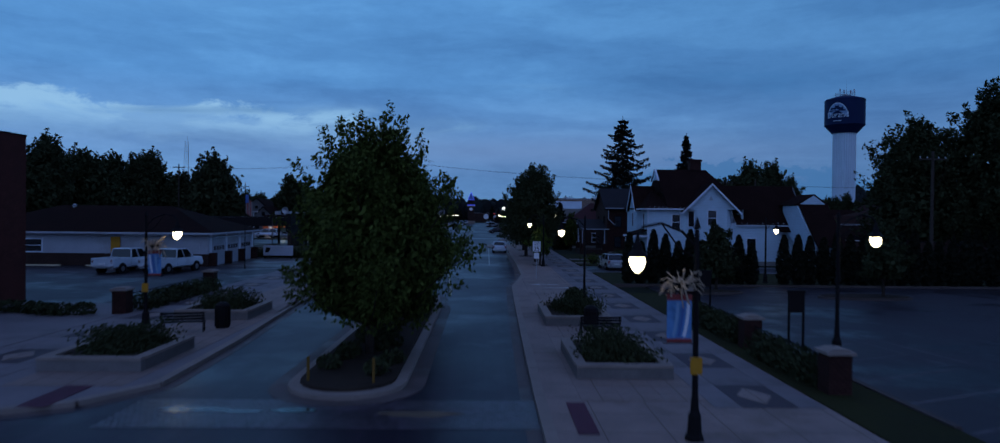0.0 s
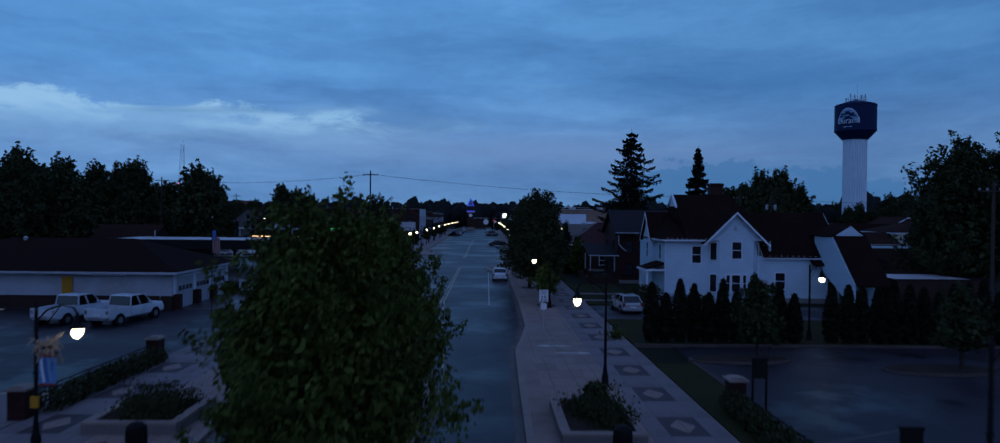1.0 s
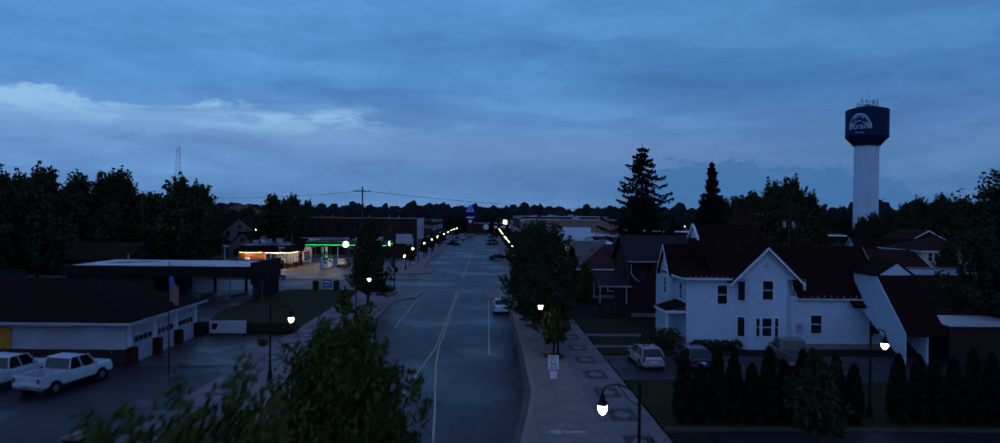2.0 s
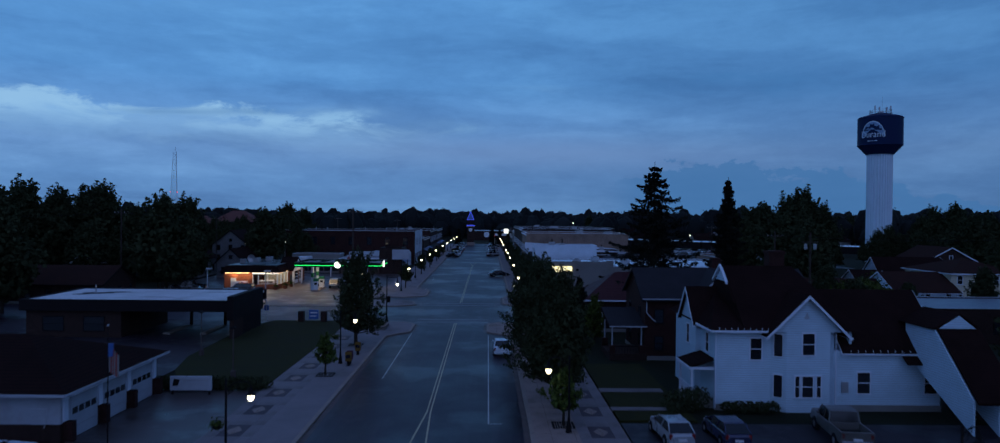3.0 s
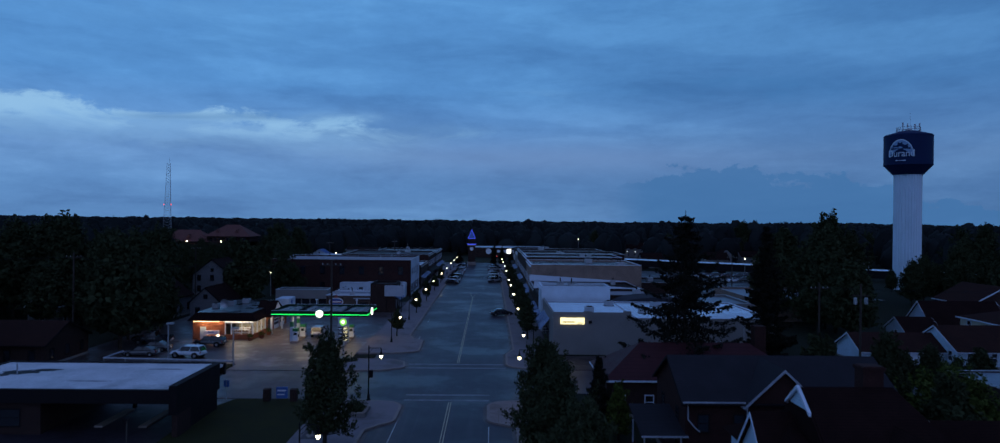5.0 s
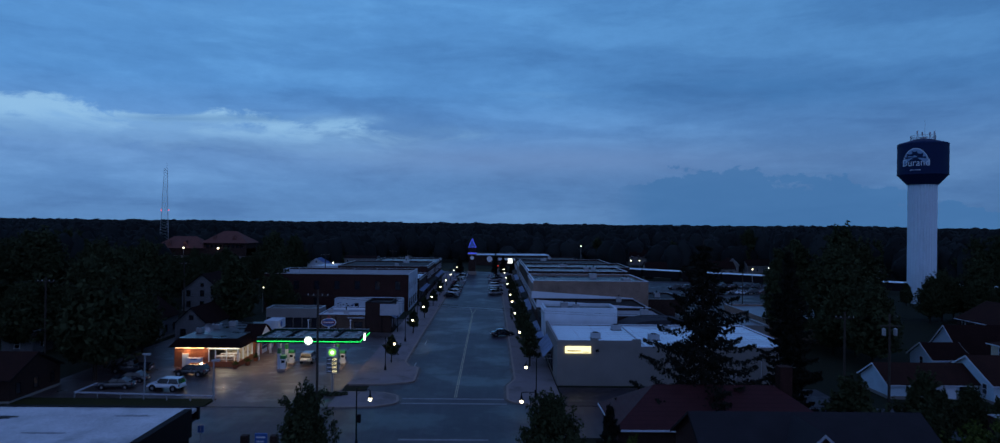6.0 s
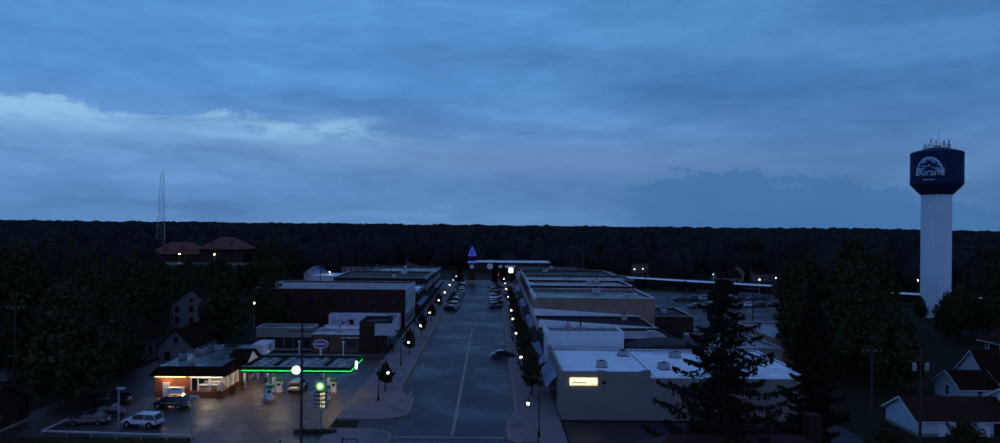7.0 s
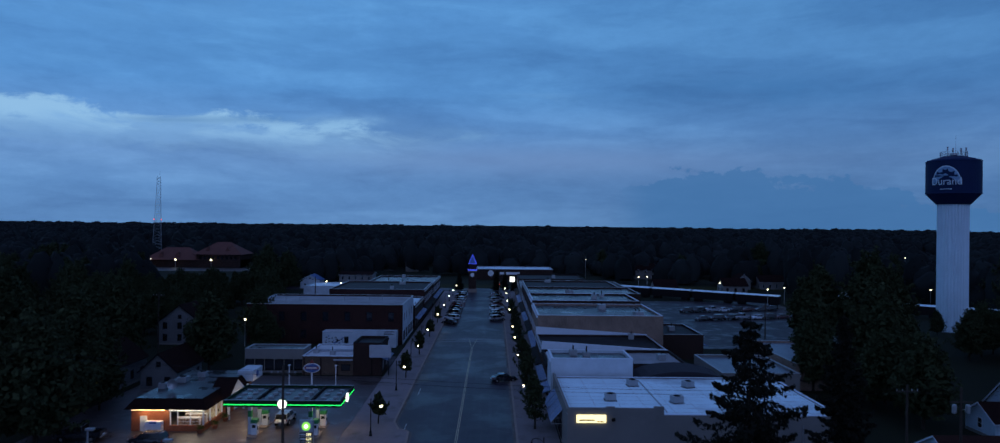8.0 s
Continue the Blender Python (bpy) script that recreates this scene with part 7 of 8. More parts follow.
make_car("suv", CAR_DARK, "dark car parked near the shop", -42.8, 144.2, 85, "dark cars on the yard")
make_car("sedan", CAR_DARK, "dark car parked on the yard", -49.5, 136.4, 95, "dark cars on the yard")
make_car("sedan", CAR_DARK, "dark car parked on the yard", -49.5, 140.2, 95, "dark cars on the yard")
make_car("pickup", CAR_DARK, "dark pickup truck parked on the yard", -52.5, 146, 95, "dark cars on the yard")
make_car("suv", CAR_SILVER, "silver car at the fuel pumps", -28.5, 154.6, 0)

# utility poles and wires
def make_utility(x, y, h, cross=True):
    t = thing("utility_pole", "weathered wooden utility pole with a crossarm", "utility pole", x, y, 0, 0, "utility poles")
    part("pole", Shape().rod((0, 0, -0.1), (0, 0, h), 0.16, 0.11, 10), WOOD_POLE, t)
    if cross:
        arm = part("crossarm", Shape().box(-1.2, -0.06, h - 0.75, 1.2, 0.06, h - 0.62), WOOD_POLE, t)
        for dx in (-1.1, -0.5, 0.5, 1.1):
            part("insulator", Shape().lathe([(0.05, h - 0.62), (0.06, h - 0.5), (0.03, h - 0.45)], 6, dx), METAL_GREY, arm)
    return t


for x, y, h in ((-18.9, 121.5, 15.0), (-62, 141, 14.5), (-71, 205, 13), (-49, 250, 13), (-36, 300, 12), (74, 190, 13.5), (45, 129, 12), (60, 205, 12), (39, 60, 11)):
    make_utility(x, y, h)
t = thing("wire_pole", "wooden pole with two grey transformer cans", "utility pole", 50.1, 128.0)
part("pole", Shape().rod((0, 0, -0.1), (0, 0, 12.0), 0.17, 0.12, 10), WOOD_POLE, t)
for dx in (-0.72, 0.72):
    part("transformer", Shape().lathe([(0.2, 9.3), (0.23, 9.4), (0.23, 10.1), (0.15, 10.22)], 12, dx), METAL_GREY, t, "grey can")
part("crossarm", Shape().box(-1.2, -0.06, 10.4, 1.2, 0.06, 10.55), WOOD_POLE, t)
wires = Shape()
for (xa, ya, za), (xb, yb, zb) in (((-62, 141, 13.9), (-18.9, 121.5, 14.4)), ((-18.9, 121.5, 14.4), (45, 129, 11.4)), ((-110, 150, 14), (-62, 141, 13.9)), ((45, 129, 11.4), (110, 134, 12))):
    for o in (-0.9, 0.9):
        pts = [(xa + (xb - xa) * f, ya + (yb - ya) * f + o, za + (zb - za) * f - 4 * f * (1 - f) * 0.9) for f in np.linspace(0, 1, 9)]
        wires.path(pts, 0.015, 3)
tagged(part("overhead_wires", wires, BLACK_METAL), "thin black overhead wires between poles", "cable", "", "stuff")

# ---- main street blocks ----
def corner_shop():
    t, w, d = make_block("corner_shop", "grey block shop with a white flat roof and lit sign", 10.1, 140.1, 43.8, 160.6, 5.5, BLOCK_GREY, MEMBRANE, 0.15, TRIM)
    cx = 27.05
    part("parapet", Shape().box(-w, -d - 0.05, 5.4, 22.0 - cx, -d + 0.3, 6.3).box(14.9 - cx, -d - 0.05, 6.3, 16.0 - cx, -d + 0.3, 6.45).box(20.8 - cx, -d - 0.05, 6.3, 22.0 - cx, -d + 0.3, 6.5), BLOCK_GREY, t)
    part("parapet", Shape().box(-w - 0.05, -d + 0.3, 5.4, -w + 0.3, d, 6.1), BLOCK_GREY, t)
    sign = part("wall_sign", Shape().box(11.3 - cx, -d - 0.22, 4.55, 14.9 - cx, -d, 5.5), SIGN_GLOW, t, "lit yellow sign box")
    part("text_bar", Shape().box(11.6 - cx, -d - 0.24, 4.8, 13.5 - cx, -d - 0.22, 4.95), BRICK_RED, sign, "plain bar of lettering")
    part("text_bar", Shape().box(13.8 - cx, -d - 0.24, 4.67, 14.7 - cx, -d - 0.22, 4.77), BRICK_RED, sign, "plain bar of lettering")
    part("lamp", Shape().box(15.6 - cx, -d - 0.3, 4.75, 16.0 - cx, -d, 5.1), BLACK_METAL, t)
    for k, y in enumerate((-2.6, 0.4, 3.4, 6.4)):
        aw = part("awning", Shape().slab([(-w - 1.5, y - 1.35, 2.7), (-w, y - 1.35, 4.4), (-w, y + 1.35, 4.4), (-w - 1.5, y + 1.35, 2.7)], 0.08), CANVAS_BLUE, t, "blue and white striped awning")
        part("awning_arm", Shape().rod((-w - 1.4, y - 1.2, 2.45), (-w, y - 1.2, 2.5), 0.03).rod((-w - 1.4, y + 1.2, 2.45), (-w, y + 1.2, 2.5), 0.03), METAL_GREY, aw)
        window(t, "x", -w, -1, y, 0.6, 2.2, 1.8, BLACK_METAL, False)
    door(t, "y", -d, -1, 8.0, 0, 1.0, 2.1, METAL_GREY)
    window(t, "y", -d, -1, 15.0, 1.2, 1.4, 1.0, METAL_GREY)
    part("drain", Shape().rod((12.0, -d - 0.06, 0), (12.0, -d - 0.06, 4.4), 0.05), METAL_GREY, t)
    seam = Shape()
    for k in range(9):
        seam.box(-16.2, -8.5 + 1.9 * k, 5.35, 16.2, -8.46 + 1.9 * k, 5.362)
    seam.box(-4.3, -8.6, 5.35, -4.2, 8.6, 5.5)
    part("roof_seam", seam, METAL_GREY, t)
    for i, (x, y) in enumerate(((16.6, 147.6), (21.2, 155.9), (25.2, 146.6), (29.1, 155.2))):
        u = thing("rooftop_unit", "grey boxed rooftop air unit", "rooftop unit", x, y, 5.35, 8 * i, "rooftop units")
        part("case", Shape().box(-0.7, -0.6, 0, 0.7, 0.6, 0.9), METAL_GREY, u, bevel=0.03)
        part("grille", Shape().lathe([(0.45, 0.9), (0.45, 0.98), (0.1, 1.0)], 10), BLACK_METAL, u)
        part("curb", Shape().box(-0.8, -0.7, -0.03, 0.8, 0.7, 0.08), BLACK_METAL, u)


corner_shop()


def shop_row(label, x0, y0, x1, y1, h, wall, roof, coping=METAL_GREY, units=1, face_x=-1, storeys=1, seed=0):
    t, w, d = make_block("shop_building", label, x0, y0, x1, y1, h, wall, roof, 0.4, coping)
    n = max(1, int(2 * d / 3.4))
    for k in range(n):
        y = -d + 2 * d * (k + 0.5) / n
        window(t, "x", face_x * w, face_x, y, 0.6, 2.2, 1.9, BLACK_METAL, False)
        for s in range(1, storeys):
            window(t, "x", face_x * w, face_x, y, 0.9 + 3.6 * s, 1.0, 1.7, TRIM)
    part("cornice", Shape().box(min(face_x * w, face_x * (w + 0.25)), -d, h - 0.55, max(face_x * w, face_x * (w + 0.25)), d, h - 0.3), coping, t)
    part("shop_canopy", Shape().slab([(face_x * (w + 1.2), -d + 0.4, 2.75), (face_x * w, -d + 0.4, 3.2), (face_x * w, d - 0.4, 3.2), (face_x * (w + 1.2), d - 0.4, 2.75)], 0.1), CANVAS_BLUE if seed % 2 else BRONZE, t)
    rr = random.Random(seed)
    for i in range(units):
        u = thing("rooftop_unit", "grey boxed rooftop air unit", "rooftop unit", rr.uniform(x0 + 3, x1 - 3), rr.uniform(y0 + 2, y1 - 2), h - 0.4, rr.uniform(-5, 5), "rooftop units")
        r = rr.uniform(0.5, 0.9)
        part("case", Shape().box(-r, -r, -0.02, r, r, rr.uniform(0.7, 1.2)), METAL_GREY, u, bevel=0.03)
        part("stack", Shape().rod((0, 0, 0.5), (0, 0, 1.6), 0.12), BLACK_METAL, u)
    return t


shop_row("low brick shop with a pale wet roof", 9.9, 169.2, 33.2, 181.6, 5.7, BRICK_BROWN, GREY_ROOF, BRONZE, 3, -1, 1, 3)
shop_row("grey rendered shop with a raised front", 9.9, 161.4, 22.4, 168.6, 8.1, WHITE_WALL, WET_TAR, TRIM, 2, -1, 1, 1)
t = thing("barrel_shed", "low shed with a curved seamed metal roof", "shed", 30.4, 165.2)
part("wall", Shape().box(-7, -3.4, -0.2, 7, 3.4, 4.0), BLOCK_GREY, t)
prof = [(7.2 * math.cos(a), 4.0 + 2.2 * math.sin(a)) for a in np.linspace(0, math.pi, 13)]
part("roof", Shape().prism(prof, "y", -3.6, 3.6), DARK_SEAMED, t)
t = shop_row("brick shop whose pale parapet slopes to the rear", 9.9, 182, 33, 199.6, 5.6, BRICK_BROWN, TAR, METAL_GREY, 1, -1, 1, 2)
for y in (-8.8, 8.5):
    part("sloping_parapet", Shape().prism([(-11.55, 5.6), (11.55, 5.6), (11.55, 5.8), (-11.55, 7.2)], "y", y, y + 0.3), TRIM, t, "pale sloping parapet")
shop_row("tall tan brick shop building with a pale roof edge", 10.3, 200, 36.6, 221, 9.5, BRICK_TAN, WET_TAR, TRIM, 3, -1, 2, 5)
shop_row("dark brick shop building", 10.3, 221.3, 36, 238, 10.2, BRICK_BROWN, WET_TAR, TRIM, 2, -1, 2, 6)
shop_row("grey brick shop building", 10.3, 238.3, 40, 256, 10.2, BRICK_BROWN, WET_TAR, METAL_GREY, 2, -1, 2, 7)
shop_row("dark brick shop building", 10.3, 256.3, 38, 280, 10.0, BRICK_DARK, TAR, METAL_GREY, 2, -1, 2, 8)
shop_row("low grey shop building", 10.3, 280.3, 44, 302, 8.0, BLOCK_GREY, WET_TAR, METAL_GREY, 2, -1, 1, 9)
shop_row("dark brick shop building", 10.3, 302.3, 34, 326, 8.6, BRICK_BROWN, TAR, BRONZE, 1, -1, 2, 10)
shop_row("low rear annex with a dark roof", 36.9, 203, 46, 219, 5.2, BRICK_BROWN, TAR, METAL_GREY, 1, 1, 1, 11)
shop_row("low grey workshop behind the shops", 39, 170, 52, 186, 4.2, BLOCK_GREY, METAL_ROOF, METAL_GREY, 0, 1, 1, 12)
shop_row("tan workshop with a wide metal roof", 54, 176, 72, 200, 4.6, BRICK_TAN, METAL_ROOF, METAL_GREY, 0, 1, 1, 13)


def brick_hall():
    t, w, d = make_block("brick_building", "large dark red brick building with a pale flat roof", -56.5, 217.5, -20.2, 239, 9.2, BRICK_DARK, GREY_ROOF, 0.35, METAL_GREY, WHITE_WALL)
    for k in range(7):
        u = -w + 3 + k * 5.1
        window(t, "y", -d, -1, u, 5.4, 1.2, 2.0, BRONZE)
        window(t, "y", -d, -1, u, 1.4, 1.2, 1.8, BRONZE)
    for k in range(6):
        window(t, "x", w, 1, -d + 3 + k * 4.6, 5.2, 1.1, 1.8, METAL_GREY)
        window(t, "x", w, 1, -d + 3 + k * 4.6, 0.8, 2.4, 2.0, BLACK_METAL, False)
    for k, x in enumerate((-50, -47, -36, -30, -27)):
        u = thing("roof_pipe", "thin vent pipe on a flat roof", "vent pipe", x, 226 + k, 8.85)
        part("pipe", Shape().rod((0, 0, -0.05), (0, 0, 1.2), 0.1), METAL_GREY, u)


brick_hall()
t, w, d = make_block("mural_shop", "low shop with white painted walls and a faded mural", -37.9, 213.6, -21.2, 217.2, 3.4, WHITE_WALL, STAINED_ROOF, 0.1, WHITE_WALL)
part("raised_parapet", Shape().box(-1.2, -d - 0.03, 3.3, w, -d + 0.3, 3.9), WHITE_WALL, t)
for x in (-2.9, 5.9):
    window(t, "y", -d, -1, x, 1.0, 0.8, 1.3, BRONZE, False)
dice = random.Random(9)
for k in range(34):
    a, b = dice.uniform(-7.6, -3.6), dice.uniform(0.8, 2.6)
    part("mural_patch", Shape().prism([(a + 0.16 * dice.uniform(0.4, 1.6) * math.cos(q), b + 0.15 * dice.uniform(0.4, 1.6) * math.sin(q)) for q in np.linspace(0, 2 * math.pi, 9, False)], "y", -d - 0.012 - 0.0004 * k, -d), SIGN_BLACK if k % 3 else SIGN_BLUE, t, "dark painted patch")
for k in range(3):
    part("text_bar", Shape().box(5.6, -d - 0.034, 3.5 - 0.3 * k, 8.0 - 0.5 * (k % 2), -d - 0.03, 3.64 - 0.3 * k), SIGN_BLACK, t, "dark bar of lettering")
shop_row("small brown brick shop", -25.1, 185.0, -19.8, 193.0, 6.0, BRICK_BROWN, TAR, BRONZE, 0, 1, 1, 21)
t = thing("billboard", "pale blank panel on posts before a brick shop", "billboard", -20.0, 184.6)
for x in (-1.6, 1.6):
    part("post", Shape().rod((x, 0, -0.1), (x, 0, 5.0), 0.08), BRONZE, t)
part("panel", Shape().box(-2.0, -0.3, 3.45, 2.0, 0.12, 5.75), DULL_WALL, t, bevel=0.03)
t, w, d = make_block("shop_building", "low tan brick shop with a stained pale roof", -34.6, 185.1, -25.2, 197.8, 3.45, TAN_WALL, STAINED_ROOF, 0.12, TRIM)
window(t, "y", -d, -1, 3.4, 0.9, 1.5, 1.0, BRONZE, False)
window(t, "y", -d, -1, -2.6, 0.9, 1.2, 0.9, BRONZE, False)
part("roof_step", Shape().box(1.2, -d - 0.5, 2.75, w, -d, 2.95), DULL_WALL, t, "pale ledge over the window")
part("roof_ridge", Shape().box(-w + 0.4, -1.0, 3.3, w - 0.4, -0.6, 3.75), DULL_TRIM, t)
for k in range(3):
    part("wall_pilaster", Shape().box(-w + 0.2 + 3.1 * k, -d - 0.06, 0, -w + 0.5 + 3.1 * k, -d, 3.2), BRICK_BROWN, t)
for x, y in ((-33.0, 189.0), (-29.5, 187.5)):
    u = thing("rooftop_unit", "grey boxed rooftop air unit", "rooftop unit", x, y, 3.33, 6, "rooftop units")
    part("case", Shape().box(-0.5, -0.5, -0.02, 0.5, 0.5, 0.8), METAL_GREY, u, bevel=0.03)
    part("stack", Shape().rod((0, 0, 0.5), (0, 0, 1.5), 0.1), BLACK_METAL, u)
t, w, d = make_block("shop_building", "low grey glazed annex with a dark flat roof", -46.0, 187.0, -34.8, 192.0, 4.4, BLOCK_GREY, WET_TAR, 0.2, METAL_GREY)
for k in range(6):
    window(t, "y", -d, -1, -w + 1.0 + 1.84 * k, 0.5, 1.5, 1.9, BLACK_METAL, False)
shop_row("low shop with pale flat roof", -44, 239.4, -19.8, 262, 6.4, BRICK_BROWN, MEMBRANE, METAL_GREY, 2, 1, 1, 23)
shop_row("two-storey dark brick shop building", -48, 262.4, -19.6, 290, 8.4, BRICK_DARK, TAR, METAL_GREY, 2, 1, 2, 24)
shop_row("two-storey brick shop building", -42, 290.3, -19.4, 320, 8.0, BRICK_BROWN, WET_TAR, METAL_GREY, 2, 1, 2, 25)
shop_row("white painted workshop behind the shops", -66, 300, -50, 316, 5.6, WHITE_WALL, MEMBRANE, METAL_GREY, 0, 1, 1, 26)

# parked cars down the street
rr = random.Random(12)
paints = (CAR_DARK, CAR_DARK, CAR_SILVER, CAR_DARK, CAR_RED, CAR_WHITE, CAR_DARK)
kinds = ("sedan", "suv", "suv", "pickup", "sedan", "suv", "sedan")
k = 0
for y in list(range(258, 334, 6)):
    for x, turn in ((-11.2, 60), (2.2, -60)):
        if rr.random() < 0.82:
            i = rr.randrange(7)
            name = {"sedan": "sedan", "suv": "car", "pickup": "pickup truck"}[kinds[i]]
            make_car(kinds[i], paints[i], "parked %s at a slant along the street" % name, x, y + rr.uniform(-0.4, 0.4), turn + rr.uniform(-4, 4), "cars along the street")
            k += 1
make_car("sedan", CAR_DARK, "dark car parked at the kerb before the shops", 3.0, 181.2, -75, "cars along the street")
make_car("sedan", CAR_DARK, "dark car parked at a slant along the street", -11.2, 250, 60, "cars along the street")
make_car("sedan", CAR_WHITE, "white sedan parked at the kerb", 1.95, 93.6, 0)
for k in range(16):
    make_car(kinds[k % 7], paints[(k * 3) % 7], "car parked in the far lot", 64 + 4.4 * (k % 8) + rr.uniform(-0.5, 0.5), 262 + 18 * (k // 8) + 1.0 * (k % 8), 110 + rr.uniform(-4, 4), "cars in the far lot")


# ---- landmarks ----
def water_tower():
    t = thing("water_tower", "tall fluted white water tower with a navy tank", "water tower", 128.35, 246)
    t.scale = (0.90, 0.90, 1.0)
    n = 30
    fl = Shape()
    rings = [(-1.6, 4.45), (-0.6, 4.25), (34.6, 4.25), (35.1, 4.45)]
    for z, r in rings:
        for i in range(n * 2):
            a = math.pi * i / n
            rr_ = r * (1.0 if i % 2 else 0.93)
            fl.v.append((rr_ * math.cos(a), rr_ * math.sin(a), z))
    m = n * 2
    fl.f = [(k * m + i, k * m + (i + 1) % m, (k + 1) * m + (i + 1) % m, (k + 1) * m + i) for k in range(3) for i in range(m)]
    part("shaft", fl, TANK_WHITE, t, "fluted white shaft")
    tank = part("tank", Shape().lathe([(4.6, 35.1), (7.4, 38.0), (7.4, 46.9), (7.05, 47.3), (2.5, 48.5), (0.3, 48.8)], 48), TANK_BLUE, t, "navy blue tank")
    part("rim", Shape().lathe([(7.43, 37.9), (7.51, 38.05), (7.43, 38.2)], 48), TANK_BLUE, tank)
    part("rim", Shape().lathe([(7.43, 46.7), (7.49, 46.85), (7.43, 47.0)], 48), TANK_BLUE, tank)
    part("hatch", Shape().lathe([(1.0, 48.4), (1.0, 49.2), (0.2, 49.4)], 12), METAL_GREY, t)
    rail = Shape()
    for i in range(20):
        a = 2 * math.pi * i / 20
        b = 2 * math.pi * (i + 1) / 20
        p, q = (3.6 * math.cos(a), 3.6 * math.sin(a)), (3.6 * math.cos(b), 3.6 * math.sin(b))
        rail.rod((*p, 47.9), (*p, 49.6), 0.07, n=4)
        for z in (48.8, 49.6):
            rail.rod((*p, z), (*q, z), 0.06, n=4)
    part("top_rail", rail, METAL_GREY, t)
    for i, (x, y, h) in enumerate(((0.4, -0.3, 54.2), (-2.6, -1.0, 51.0), (2.6, 0.5, 50.8), (-1.2, -1.4, 50.6), (1.4, -1.2, 50.5), (3.0, -1.2, 50.9))):
        part("antenna", Shape().rod((x, y, 47.9), (x, y, h), 0.06 if i == 0 else 0.1, 0.03 if i == 0 else 0.1, 5), METAL_GREY, t)
        if i:
            part("antenna_panel", Shape().box(x - 0.22, y - 0.15, h - 1.1, x + 0.22, y + 0.05, h), METAL_GREY, t)
    # the painted scene and the town's name on the side that faces the street
    mid = radians(221)
    def bend(pts2, r):
        return [(r * math.cos(mid + u / 7.4), r * math.sin(mid + u / 7.4), z) for u, z in pts2]
    def patch(name, outline, r, mat, label):
        s = Shape()
        c = (sum(p[0] for p in outline) / len(outline), sum(p[1] for p in outline) / len(outline))
        steps = 6
        rows = [[(c[0] + (p[0] - c[0]) * k / steps, c[1] + (p[1] - c[1]) * k / steps) for p in outline] for k in range(1, steps + 1)]
        n2 = len(outline)
        v = bend([c], r) + [q for row in rows for q in bend(row, r)]
        f = [(0, 1 + i, 1 + (i + 1) % n2) for i in range(n2)] + [(1 + k * n2 + i, 1 + (k + 1) * n2 + i, 1 + (k + 1) * n2 + (i + 1) % n2, 1 + k * n2 + (i + 1) % n2) for k in range(steps - 1) for i in range(n2)]
        return part(name, s.add(v, f), mat, tank, label)
    half = [(4.0 * math.cos(a), 40.4 + 5.1 * math.sin(a)) for a in np.linspace(0, math.pi, 17)]
    patch("painted_arch", half, 7.420, TANK_WHITE, "white painted arch")
    inner = [(3.8 * math.cos(a), 40.5 + 4.7 * math.sin(a)) for a in np.linspace(0, math.pi, 17)]
    patch("painted_sky", inner, 7.435, TANK_LIGHT, "pale blue painted sky")
    for u0, u1, z0, z1 in ((-2.6, -0.6, 43.0, 43.9), (-0.9, 0.6, 43.1, 44.6), (0.6, 2.2, 42.6, 44.0), (-3.2, 3.0, 42.4, 43.0)):
        patch("painted_engine", [(u0, z0), (u1, z0), (u1, z1), (u0, z1)], 7.450, TANK_BLUE, "dark painted engine")
    patch("painted_band", [(-4.3, 39.5), (4.3, 39.5), (4.3, 40.5), (-4.3, 40.5)], 7.435, TANK_BLUE, "navy band")
    c = bpy.data.curves.new("lettering", "FONT")
    c.body, c.size, c.align_x = "Durand", 2.75, "CENTER"
    src = bpy.data.objects.new("lettering", c)
    me = bpy.data.meshes.new_from_object(src)
    bpy.data.objects.remove(src)
    me.transform(Matrix.Diagonal((1.0, 1.05, 1, 1)))
    bm = bmesh.new()
    bm.from_mesh(me)
    for v in bm.verts:
        u, z = v.co.x, v.co.y
        v.co = Vector(bend([(u, 40.3 + z)], 7.470)[0])
    bm.to_mesh(me)
    bm.free()
    me.materials.append(TANK_WHITE)
    word = new("lettering", me)
    word.parent = tank
    tagged(word, "white town name lettering")
    patch("text_bar", [(-1.6, 39.0), (1.6, 39.0), (1.6, 39.25), (-1.6, 39.25)], 7.440, TANK_WHITE, "small pale bar of lettering")


water_tower()


